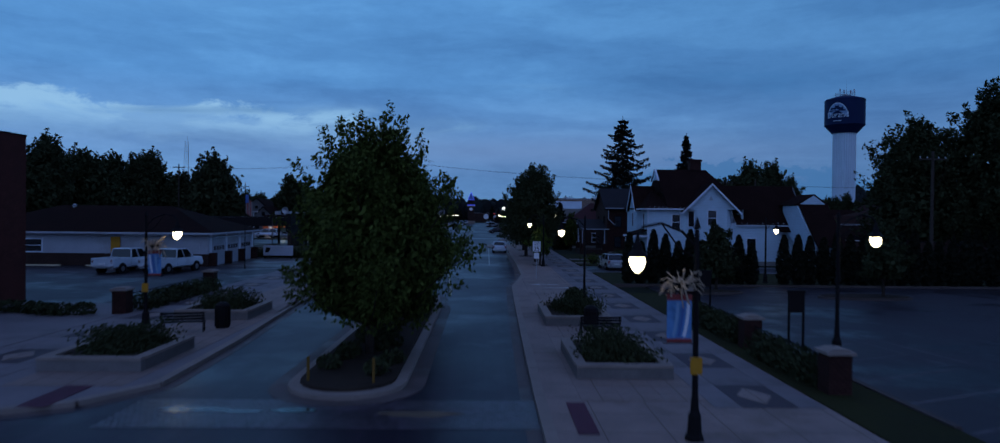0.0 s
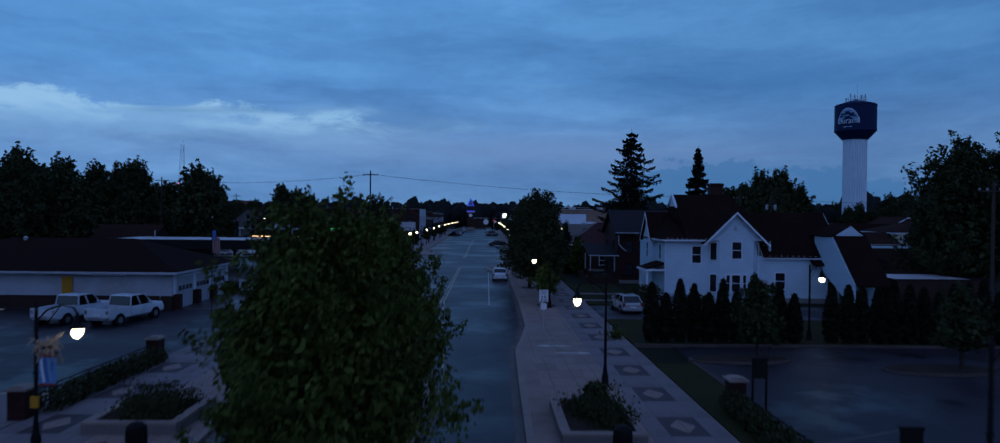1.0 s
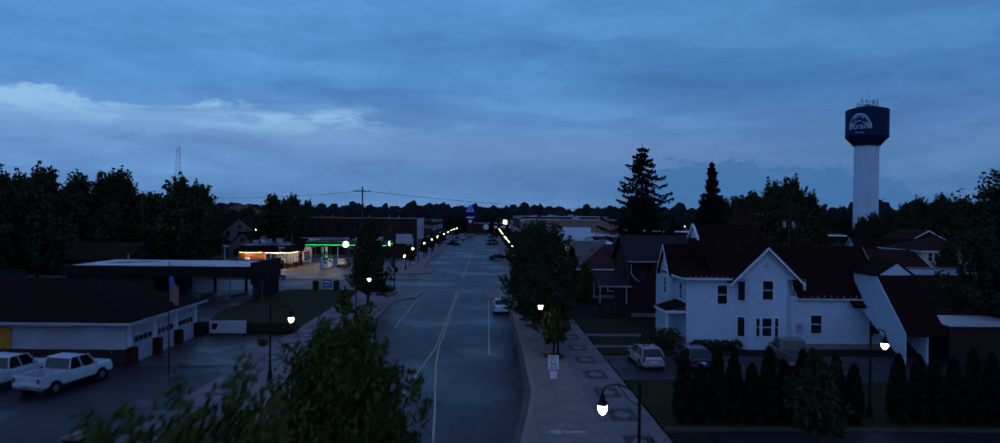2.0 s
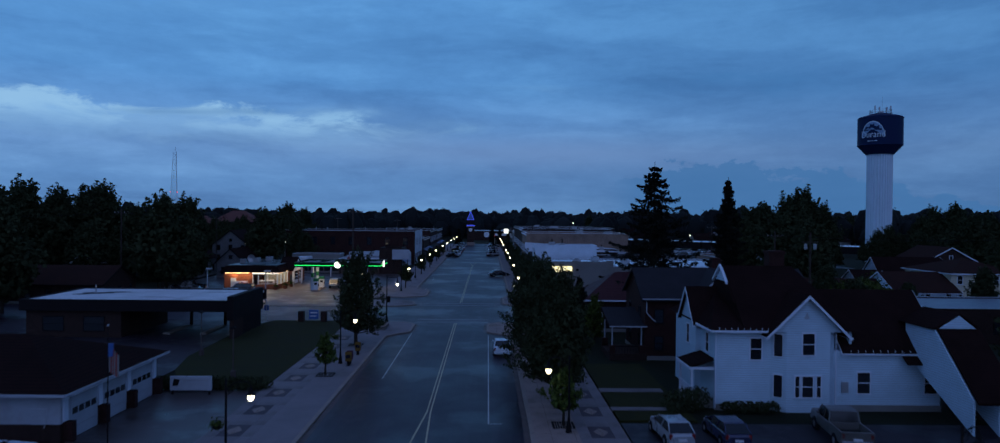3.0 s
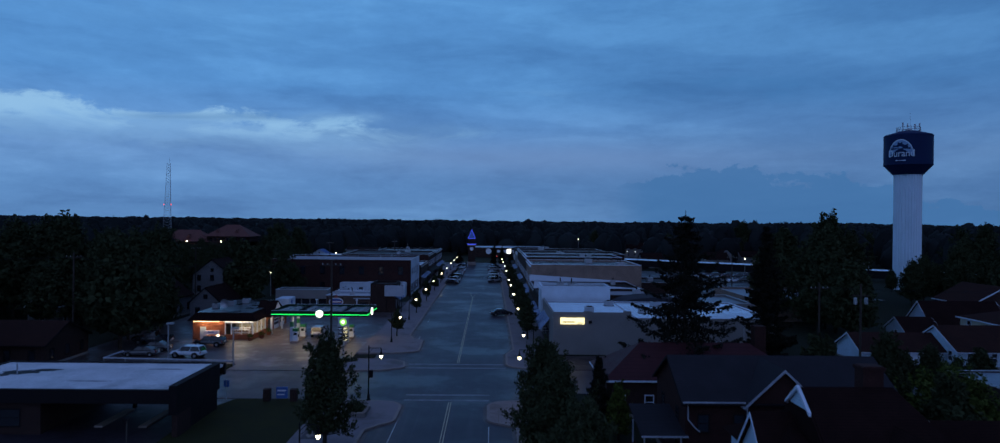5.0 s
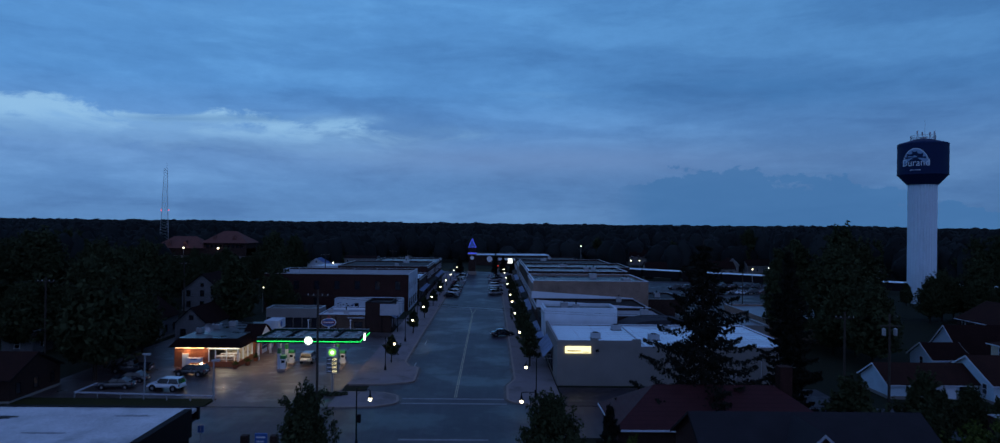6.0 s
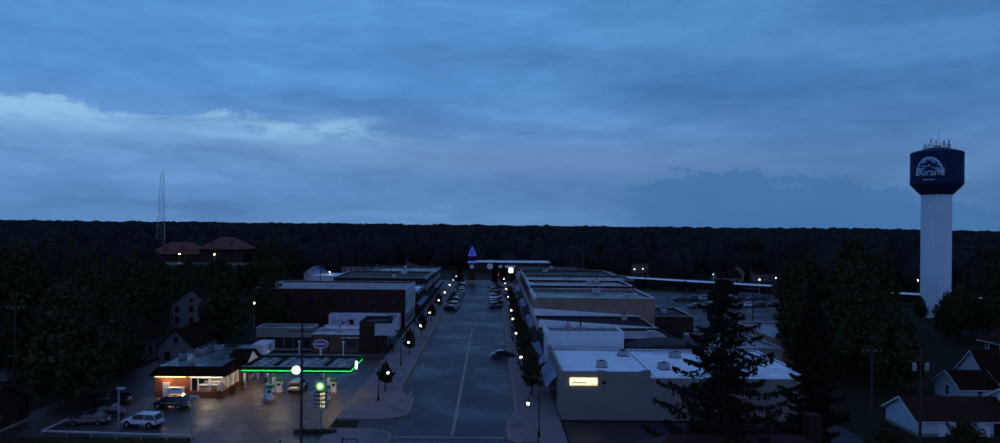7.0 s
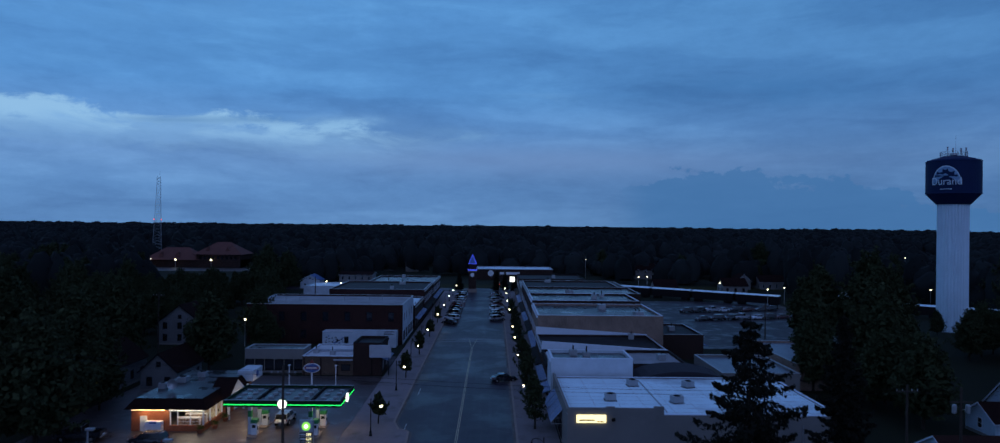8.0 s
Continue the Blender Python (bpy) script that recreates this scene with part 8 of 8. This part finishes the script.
def clock_tower():
    t = thing("clock_tower", "slim brick clock tower lit blue at its top", "clock tower", -7.6, 340)
    part("shaft", Shape().box(-1.5, -1.5, -0.2, 1.5, 1.5, 8.4), BRICK_BROWN, t)
    part("base", Shape().box(-1.9, -1.9, -0.2, 1.9, 1.9, 1.4), KERB, t)
    part("ledge", Shape().box(-1.8, -1.8, 8.4, 1.8, 1.8, 8.9), KERB, t)
    part("light_belt", Shape().box(-1.85, -1.85, 8.9, 1.85, 1.85, 9.25), BLUE_GLOW, t, "blue light belt")
    for x in (-1.15, 1.15):
        for y in (-1.15, 1.15):
            part("belfry_post", Shape().box(x - 0.3, y - 0.3, 9.35, x + 0.3, y + 0.3, 11.6), BRICK_BROWN, t)
    part("belfry_core", Shape().box(-1.0, -1.0, 9.35, 1.0, 1.0, 11.6), BRICK_BROWN, t)
    part("clock_face", Shape().rod((0, -1.6, 7.1), (0, -1.48, 7.1), 0.8, n=18), SIGN_WHITE, t)
    v = [(-1.5, -1.5, 11.6), (1.5, -1.5, 11.6), (1.5, 1.5, 11.6), (-1.5, 1.5, 11.6), (0, 0, 15.2)]
    part("spire", Shape().add(v, [(0, 1, 4), (1, 2, 4), (2, 3, 4), (3, 0, 4), (3, 2, 1, 0)]), SIGN_BLUE, t, "blue pointed roof")
    for k in range(4):
        p, q = v[k], v[(k + 1) % 4]
        part("light_tube", Shape().rod((p[0] * 1.04, p[1] * 1.04, 11.7), (0, 0, 15.4), 0.10, n=5), BLUE_GLOW, t, "lit blue tube")
        part("light_tube", Shape().rod((p[0] * 1.04, p[1] * 1.04, 11.7), (q[0] * 1.04, q[1] * 1.04, 11.7), 0.10, n=5), BLUE_GLOW, t, "lit blue tube")


clock_tower()
for i, (x, y, h) in enumerate(((2.5, 349, 9), (6.0, 351, 8), (-13.5, 350, 8), (10, 348, 7))):
    make_spruce("dark clipped conifer at the street end", h, 2.0, 170 + i, x, y, 0.3)
t = thing("signal_pole", "traffic signal pole with red lamp at the street end", "traffic signal", 3.4, 322)
part("pole", Shape().rod((0, 0, -0.1), (0, 0, 5.5), 0.1), METAL_GREY, t)
part("head", Shape().box(-0.25, -0.2, 4.0, 0.25, 0.2, 5.2), BLACK_METAL, t)
part("lens", Shape().rod((0, -0.24, 4.9), (0, -0.19, 4.9), 0.16, n=10), RED_GLOW, t, "lit red lens")
t = thing("lit_sign", "bright pale sign on a shop corner", "sign", 8.2, 318, 6.2)
part("box", Shape().box(-0.9, -0.3, 0, 0.9, 0.3, 1.9), DISC_GLOW, t)
part("bracket", Shape().rod((0.5, 0.2, 1.0), (2.3, 0.2, 1.0), 0.06), METAL_GREY, t)

t, w, d = make_block("depot_shed", "long low rail depot with a white roof edge", -7.5, 402, 31, 424, 5.2, BRICK_BROWN, MEMBRANE, 0.2, TRIM)
part("emblem", Shape().rod((-12, -d - 0.2, 3.2), (-12, -d, 3.2), 1.5, n=20), SIGN_WHITE, t, "round white emblem")
part("text_bar", Shape().box(-7.5, -d - 0.1, 2.6, 2.5, -d, 3.8), SIGN_WHITE, t, "pale bar of lettering")


def rail_cars():
    a, b = Vector((43.5, 339, 0)), Vector((222, 214, 0))
    d = (b - a).normalized()
    turn = math.degrees(math.atan2(d.y, d.x))
    first = thing("freight_car", "dark covered freight car with a pale roof", "freight car", a.x, a.y, 0, turn, "standing train")
    part("body", Shape().box(-7.6, -1.5, 1.0, 7.6, 1.5, 3.7), BRONZE, first)
    part("roof", Shape().prism([(-1.55, 3.7), (1.55, 3.7), (0.9, 4.1), (-0.9, 4.1)], "x", -7.6, 7.6), MEMBRANE, first, "pale roof")
    for x in (-5.5, 5.5):
        part("bogie", Shape().box(x - 1.3, -1.2, 0.05, x + 1.3, 1.2, 0.95), BLACK_METAL, first)
    n = int((b - a).length / 16)
    for k in range(1, n):
        if k in (5,):
            continue
        p = a + d * 16 * k
        copy_thing(first, pose(p.x, p.y, 0, 0, 0, turn))


rail_cars()


def radio_mast():
    t = thing("radio_mast", "tall thin lattice radio mast", "radio mast", -231, 536)
    h, w = 58.0, 3.4
    legs = Shape()
    for x, y in ((-w, -w), (w, -w), (0, w)):
        legs.rod((x, y, -0.5), (x * 0.34, y * 0.34, h), 0.11, n=4)
    part("leg", legs, METAL_GREY, t)
    br = Shape()
    for k in range(28):
        z0, z1 = k * h / 28, (k + 1) * h / 28
        s0, s1 = 1 - 0.66 * z0 / h, 1 - 0.66 * z1 / h
        c = [(-w, -w), (w, -w), (0, w)]
        for i in range(3):
            p, q = c[i], c[(i + 1) % 3]
            br.rod((p[0] * s0, p[1] * s0, z0), (q[0] * s1, q[1] * s1, z1), 0.09, n=3)
    part("brace", br, METAL_GREY, t)
    part("whip", Shape().rod((0, 0, h), (0, 0, h + 4), 0.08), METAL_GREY, t)
    for x in (-2.5, 2.5):
        part("beacon", Shape().lathe([(0.3, 28), (0.34, 28.3), (0.3, 28.6)], 8, x, -2.4), RED_GLOW, t)


radio_mast()


def union_depot():
    t = thing("station_house", "large old station house with hipped red tile roofs", "building", -178.4, 478)
    part("wall", Shape().box(-28, -8, -0.2, 28, 8, 4.4), BRICK_BROWN, t)
    part("tower_wall", Shape().box(2, -9, -0.2, 28, 9, 7.8), BRICK_BROWN, t)
    hip_roof(t, -28, -8, 2, 8, 4.4, 11.5, TERRACOTTA, 1.5, BRONZE)
    hip_roof(t, 2, -9, 28, 9, 7.8, 15.0, TERRACOTTA, 1.5, BRONZE)
    for x in (-20, -10, 8, 20):
        part("dormer", Shape().prism([(x - 1.6, 6.0 if x < 0 else 9.4), (x + 1.6, 6.0 if x < 0 else 9.4), (x, 9.0 if x < 0 else 12.4)], "y", -7.5, -1), TERRACOTTA, t)
    for k in range(9):
        window(t, "y", -9, -1, 4.5 + 2.6 * k, 4.9, 1.4, 1.8, BRONZE)
    for k, x in enumerate((-24, -9, 12)):
        l = thing("yard_lamp", "small lit yard lamp on a post", "lamp post", -178.4 + x, 466, 0, 0, "yard lamps")
        part("pole", Shape().rod((0, 0, -0.1), (0, 0, 4.2), 0.12), METAL_GREY, l)
        part("globe", Shape().lathe([(0.2, 4.2), (0.5, 4.6), (0.2, 5.1)], 8), LAMP_GLOW, l)


union_depot()
make_house("white shed with a blue metal roof", -80, 346, -72, 354, 3.6, 5.8, "y", WHITE_WALL, BLUE_ROOF, 1)
lot("lot_depot", PALE_LOT, "pale lot before the old station house", (-212, 440, -136, 465))

# small lit lamps among the far streets
far_lamps = ((49.2, 415.8), (63.2, 350.5), (67.0, 351.0), (89.0, 322.6), (97.9, 298.3), (107.2, 306.3), (125.4, 321.0), (124.1, 303.2), (145.4, 312.6), (158.0, 301.8), (-61.4, 314.4), (-54.3, 307.1), (-55.6, 213.8), (-61.7, 201.1), (205, 420), (128, 455), (250, 470), (60, 497), (-40, 520))
for x, y in far_lamps:
    h = 5.8 if y < 400 else 9.5
    l = thing("yard_lamp", "small lit yard lamp on a post", "lamp post", x, y, 0, 0, "yard lamps")
    part("pole", Shape().rod((0, 0, -0.1), (0, 0, h), 0.09, 0.06), METAL_GREY, l)
    part("globe", Shape().lathe([(0.08, h), (0.22, h + 0.15), (0.2, h + 0.35), (0.05, h + 0.45)], 8), LAMP_GLOW, l)

# ---- houses round about ----
t = make_house("low white garage with a brown shingle roof", 53.5, 133.9, 65.5, 140.8, 2.0, 4.0, "x", SIDING, SHINGLE_BROWN, 0)
for u in (-1.9, 1.5):
    part("garage_door", Shape().box(u - 1.5, -3.52, 0, u + 1.5, -3.45, 1.75), TRIM, t, "white overhead garage door")
door(t, "y", -3.45, -1, 3.9, 0, 0.9, 1.8, BRONZE)
make_house("white gabled house with a brown shingle roof", 65.7, 131.4, 75.8, 141.2, 2.5, 5.3, "x", SIDING, SHINGLE_BROWN, 1)
make_house("small white gabled house with dark roof", 69, 148.7, 74.6, 154.6, 2.4, 4.4, "x", SIDING, SHINGLE, 1)
make_house("white gabled house with dark roof", 75, 151.3, 88, 158.8, 2.9, 6.7, "x", SIDING, SHINGLE, 1)
make_house("cream two-storey house with brown hipped roof", 76, 133.7, 88, 146, 5.4, 7.6, "x", CREAM, SHINGLE_BROWN, 2, True)
make_house("dark brick gabled house with white trim", 92, 166, 104, 177, 5.0, 8.2, "y", BRICK_BROWN, SHINGLE_BROWN, 2)
make_block("low_annex", "low annex with a pale stained flat roof", 35.6, 67, 44.4, 75, 2.8, BRICK_BROWN, STAINED_ROOF, 0.12, BRONZE)
t, w, d = make_block("brown_building", "long brown brick building with a pale wet flat roof", 50.8, 100.2, 79, 112, 4.0, BRICK_BROWN, METAL_ROOF, 0.12, METAL_GREY)
for k in range(6):
    window(t, "y", -d, -1, -w + 3 + 5.2 * k, 1.2, 1.6, 1.2, BRONZE)
make_house("grey gabled house among trees", -80.8, 159, -75.6, 168, 4.2, 6.6, "y", GREY_SIDING, SHINGLE, 2)
make_house("low dark house among trees", -74, 128, -58, 138, 3.0, 5.4, "x", BRICK_BROWN, SHINGLE_BROWN, 1, trim=BRONZE)
make_house("grey gabled house among trees", -70, 172, -62, 182, 4.0, 7.2, "y", GREY_SIDING, SHINGLE, 1, trim=BRONZE)
make_house("grey gabled house among trees", -58, 172, -52, 182, 3.4, 6.2, "y", GREY_SIDING, SHINGLE, 1, trim=BRONZE)
make_house("grey gabled house among trees", -76, 215, -66, 226, 5.0, 9.0, "y", GREY_SIDING, SHINGLE, 2, trim=BRONZE)
make_house("pale house with brown roof far off", -100, 200, -90, 212, 4.8, 8.0, "x", CREAM, SHINGLE_BROWN, 2)
make_house("white house far off among trees", 66, 332, 75, 340, 3.4, 6.2, "x", BLOCK_GREY, SHINGLE, 1, trim=BRONZE)
make_house("white house far off among trees", 97, 342, 107, 350, 3.4, 6.2, "x", BLOCK_GREY, SHINGLE, 1, trim=BRONZE)
make_house("white house far off among trees", 150, 332, 160, 341, 3.6, 6.5, "y", BLOCK_GREY, SHINGLE, 1, trim=BRONZE)
make_house("low white shed far off", 118, 300, 140, 308, 3.0, 4.5, "x", WHITE_WALL, MEMBRANE, 1)
far_houses = ((80, 413, 11, 4.6, 8.0, "x", BLOCK_GREY), (112, 360, 6, 4.0, 6.8, "y", BLOCK_GREY), (126, 362, 12, 3.4, 6.0, "x", BLOCK_GREY), (197, 505, 12, 4.5, 8.0, "x", BLOCK_GREY), (203, 618, 14, 6.5, 10.0, "x", BLOCK_GREY), (160, 334, 12, 3.4, 5.6, "x", WHITE_WALL), (455, 690, 16, 6.0, 10.0, "x", BLOCK_GREY), (-108, 562, 22, 5.0, 6.5, "x", GREY_SIDING), (-58, 352, 14, 5.6, 6.6, "x", BLOCK_GREY))
for x, y, w, e, r, axis, wall in far_houses:
    make_house("pale house far off among trees", x - w / 2, y, x + w / 2, y + 10, e, r, axis, wall, SHINGLE, 2 if e > 4.5 else 1, trim=DULL_TRIM, group="far houses")
t = thing("smoke_stack", "tall pale stack beyond the shops", "stack", -45.7, 454)
part("base", Shape().box(-3.5, -2.5, -0.2, 3.5, 2.5, 5.0), BLOCK_GREY, t)
part("pipe", Shape().rod((0, 0, 4.9), (0, 0, 14.5), 0.9, 0.75, 12), METAL_GREY, t)

# ---- large trees and woods ----
big = [(46.5, 74, 15.0, 5.8, 41), (52.5, 71, 18.0, 5.6, 44), (58, 68, 20.0, 6.4, 42), (66, 84, 17, 5.8, 43)]
for x, y, h, r, s in big:
    make_tree("large dark leafy maple behind the lot", h, r, 2.6, 24000, 0.2, LEAF_DARK, s, x, y, 52, group="large trees")
kindsoftree = [make_tree("dark leafy tree among the houses", 16, 5.6, 2.5, 6500, 0.36, LEAF_DARK, 51, -55, 141, 40, group="town trees"),
               make_tree("dark leafy tree among the houses", 14, 5.0, 2.2, 6000, 0.36, LEAF_DARK, 52, -52.5, 186.5, 36, group="town trees"),
               make_tree("dark leafy tree among the houses", 18, 6.0, 3.0, 7000, 0.38, LEAF_DARK, 53, -92, 172, 44, group="town trees")]
rr = random.Random(77)
planted = [(-58, 149, 0.8), (-100, 168, 1.12), (-112, 172, 1.2), (-124, 176, 1.2), (-106, 182, 1.22), (-92, 184, 1.12), (-118, 190, 1.25), (-84, 176, 1.0), (-87, 150, 0.8), (-60, 192, 0.75), (-64, 200, 0.75), (-57, 200, 0.7), (-72, 190, 1.0), (-90, 140, 0.9), (-108, 150, 1.0), (-70, 112, 0.85), (-80, 104, 0.9), (-60, 150, 0.6),
           (84, 230, 1.25), (74, 215, 1.15), (92, 222, 1.2), (64, 162, 0.9), (62.5, 154, 0.85), (50, 118, 0.32), (58, 116, 0.36), (42, 108, 0.34), (47, 114, 0.3), (70, 118, 0.4), (62, 122, 0.34), (146, 246, 0.8), (100, 226, 0.9), (-66, 118, 0.9), (-76, 122, 1.0), (-88, 126, 1.0), (-58, 160, 0.7), (-66, 162, 0.8), (-74, 164, 0.8), (-98, 134, 1.0), (-62, 166, 0.75), (-64, 208, 0.65), (-82, 208, 1.0), (-56, 208, 0.62), (112, 180, 0.9), (88, 138, 0.7), (96, 128, 0.7), (38, 92, 0.55), (36, 110, 0.6), (61, 164, 0.8), (80, 196, 0.9), (45.6, 114, 0.42), (104, 232, 0.42), (99, 216, 0.5), (137, 224, 0.5), (130, 214, 0.6), (117, 206, 0.75), (123, 214, 0.8), (111, 197, 0.6), (51, 114.6, 0.36), (55, 116, 0.3), (64.5, 167, 0.95), (66, 172, 1.0), (57, 176, 0.9), (-68, 171, 1.0), (-76, 173, 1.05), (-50, 178, 0.85)]
for i in range(150):
    y = rr.uniform(150, 420)
    side = rr.choice((-1, 1))
    x = side * rr.uniform(75 + (0 if side < 0 else 45), 120 + y * 0.75)
    if (50 < x < 112 and 205 < y < 325) or (abs((y - 339) * 178 + (x - 43) * 125) < 178 * 14 and x > 30) or (x - 127.9) ** 2 + (y - 238) ** 2 < 900 or (abs(x + 1 - (y - 50) * 0.658) < 14 and y > 130) or (-0.50 < x / (y - 56) < -0.345 and y > 250):
        continue
    planted.append((x, y, rr.uniform(0.6, 1.05)))
for i in range(150):
    y = rr.uniform(188, 430)
    x = -rr.uniform(64, 70 + (y - 56) * 0.62)
    if -0.51 < x / (y - 56) < -0.345 or abs(x + 0.262 * (y - 56)) < 9 and y > 270 or abs(x + 0.52 * (y - 56)) < 12 and y > 320:
        continue
    planted.append((x, y, rr.uniform(0.55, 0.95)))
# low trees before the old station house
for i in range(110):
    y = rr.uniform(205, 425)
    planted.append((rr.uniform(-0.52, -0.30) * (y - 56), y, min(0.72, (27.5 - 0.0695 * (y - 60)) / 18) * rr.uniform(0.75, 1.0)))
planted += [(104, 204, 0.58), (109.5, 208, 0.62), (115, 212, 0.6), (119, 238, 0.42), (137, 236, 0.45), (70, 392, 0.7), (95, 400, 0.8), (62, 440, 0.8), (140, 385, 0.7)]
def in_sight(x, y):
    """A tree here would stand before one of the far houses or lamps."""
    a, r = math.atan2(x + 2, y - 60), math.hypot(x + 2, y - 60)
    for hx, hy, w in [(q[0], q[1], q[2] / 2 + 2.0) for q in far_houses if q[1] < 450] + [(q[0], q[1], 3.0) for q in far_lamps] + [(-74, 217, 6.5)]:
        d = math.hypot(hx + 2, hy - 60)
        if 0.62 * d < r < d + 5 and abs(a - math.atan2(hx + 2, hy - 60)) < w / d:
            return True
    return False


for x, y, s in planted:
    if (y > 240 or x < 0) and in_sight(x, y):
        continue
    ob = copy_thing(kindsoftree[rr.randrange(3)], pose(x, y, 0, 0, 0, rr.uniform(0, 360)))
    ob.scale = (s, s, s * rr.uniform(0.9, 1.08))


def far_woods():
    """Crowns that nobody could count, out to the hills: lumpy domes with leaf masses standing out of them."""
    rng = np.random.default_rng(5)
    n = 15000
    r = 230 + 2700 * rng.uniform(0, 1, n) ** 1.15
    a = rng.uniform(radians(28), radians(152), n)
    x, y = r * np.cos(a), 120 + r * np.sin(a)
    town = (np.abs(x) < 62) & (y < 428) | (x / (y - 56) > -0.50) & (x / (y - 56) < -0.30) & (y < 505) | (x > 40) & (x < 112) & (y < 380) | (np.abs((y - 339) * 178 + (x - 43) * 125) < 178 * 20) & (x > 0) | (np.abs(x + 75) < 12) & (y > 330) & (y < 362)
    town |= np.array([q < 640 and in_sight(p, q) for p, q in zip(x, y)])
    x, y, r, a = x[~town], y[~town], r[~town], a[~town]
    n = len(x)
    base = np.array([(min(1.0, max(0.0, q - 800) / 1400)) * (2 + 6 * noise.noise((p / 700, s / 700, 3.0))) for p, s, q in zip(x, y, r)])
    grove = np.array([noise.noise((p / 90, s / 90, 1.0)) for p, s in zip(x, y)])
    h = rng.uniform(6.5, 13, n) * (1 + 0.55 * np.clip(grove, -0.5, 0.6)) * (1 + 0.25 * (r < 900))
    wide = 3.6 + r / 260 + rng.uniform(-0.8, 1.2, n)
    mid, half = base + h * 0.5, h * 0.5
    # the domes
    m, rings = 7, ((1.0, -0.75), (1.08, -0.05), (0.86, 0.5), (0.48, 0.86))
    k = len(rings) * m + 1
    v = np.empty((n, k, 3))
    turn = rng.uniform(0, 6.28, n)
    for i, (f, up) in enumerate(rings):
        for j in range(m):
            q = turn + 2 * math.pi * (j + 0.5 * (i % 2)) / m
            rough = rng.uniform(0.72, 1.2, n)
            v[:, i * m + j] = np.stack([x + np.cos(q) * wide * f * rough, y + np.sin(q) * wide * f * rough, mid + half * (up + rng.uniform(-0.14, 0.14, n))], 1)
    v[:, k - 1] = np.stack([x + rng.normal(0, 0.5, n), y + rng.normal(0, 0.5, n), mid + half * rng.uniform(0.95, 1.12, n)], 1)
    one = [(i * m + j, i * m + (j + 1) % m, (i + 1) * m + (j + 1) % m, (i + 1) * m + j) for i in range(len(rings) - 1) for j in range(m)]
    tops = [((len(rings) - 1) * m + j, (len(rings) - 1) * m + (j + 1) % m, k - 1) for j in range(m)]
    faces = [tuple(c * k + q for q in f) for c in range(n) for f in one + tops]
    me = bpy.data.meshes.new("far_woods")
    me.from_pydata(v.reshape(-1, 3).tolist(), [], faces)
    me.polygons.foreach_set("use_smooth", [True] * len(me.polygons))
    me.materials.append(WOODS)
    woods = tagged(new("far_woods", me), "dark far woods running out to the hills", "woods", "", "stuff")
    # the leaf masses
    k = 16
    c = rng.normal(size=(n, k, 3))
    c /= np.linalg.norm(c, axis=2)[:, :, None]
    c[:, :, 2] = np.abs(c[:, :, 2])
    c *= rng.uniform(0.92, 1.12, (n, k, 1))
    pts = np.stack([x[:, None] + c[:, :, 0] * wide[:, None], y[:, None] + c[:, :, 1] * wide[:, None], mid[:, None] + c[:, :, 2] * half[:, None]], 2).reshape(-1, 3)
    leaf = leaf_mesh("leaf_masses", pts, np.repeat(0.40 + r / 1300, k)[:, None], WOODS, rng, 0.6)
    new("leaf_masses", leaf).parent = woods


far_woods()

# ---- paving pieces, last ----
cells = []
for side, base, x0 in ((1, walk_east, 6.35), (-1, walk_west, -17.3)):
    for k in range(36):
        y = 20.0 + 2.36 * k
        for j, w in enumerate((0.75, 1.5, 0.75)):
            x = x0 + sum((0.75, 1.5, 0.75)[:j]) + w / 2
            m = 1 if (j == 1 and k % 2 == 0) else 0
            cells.append((base, m, x, y, w, 2.36))
for base in (walk_east, walk_west):
    piece_set(base, (CONCRETE, DARK_PAVER), [c[1:] for c in cells if c[0] is base], 0.14, "paving_slab")
diamond = mesh_of("diamond_stone", Shape().prism([(0, -0.85), (0.5, 0), (0, 0.85), (-0.5, 0)], "z", 0.0, 0.012), TAN)
for base, x in ((walk_east, 7.85), (walk_west, -15.8)):
    for k in range(0, 36, 2):
        ob = new("diamond_stone", diamond)
        ob.parent, ob.location = base, (x, 20.0 + 2.36 * k, 0.152)
tan_cells = [(0, 2.9 + 1.15 * i + 0.575, 20.2 + 1.6 * k, 1.15, 1.6) for i in range(3) for k in range(17)]
piece_set(walk_east, (TAN,), tan_cells, 0.14, "tan_slab")
piece_set(walk_west, (TAN,), [(0, -13.6 + 1.15 * i + 0.575, 21.5 + 1.6 * k, 1.15, 1.6) for i in range(3) for k in range(17)], 0.14, "tan_slab")
part("ramp_plate", Shape().box(2.44, 16.55, 0.15, 2.93, 19.2, 0.162), RED_PAVER, walk_east, "dark red ramp plate")
part("ramp_plate", Shape().box(-11.75, 18.55, 0.15, -10.98, 20.7, 0.162), RED_PAVER, walk_west, "dark red ramp plate")
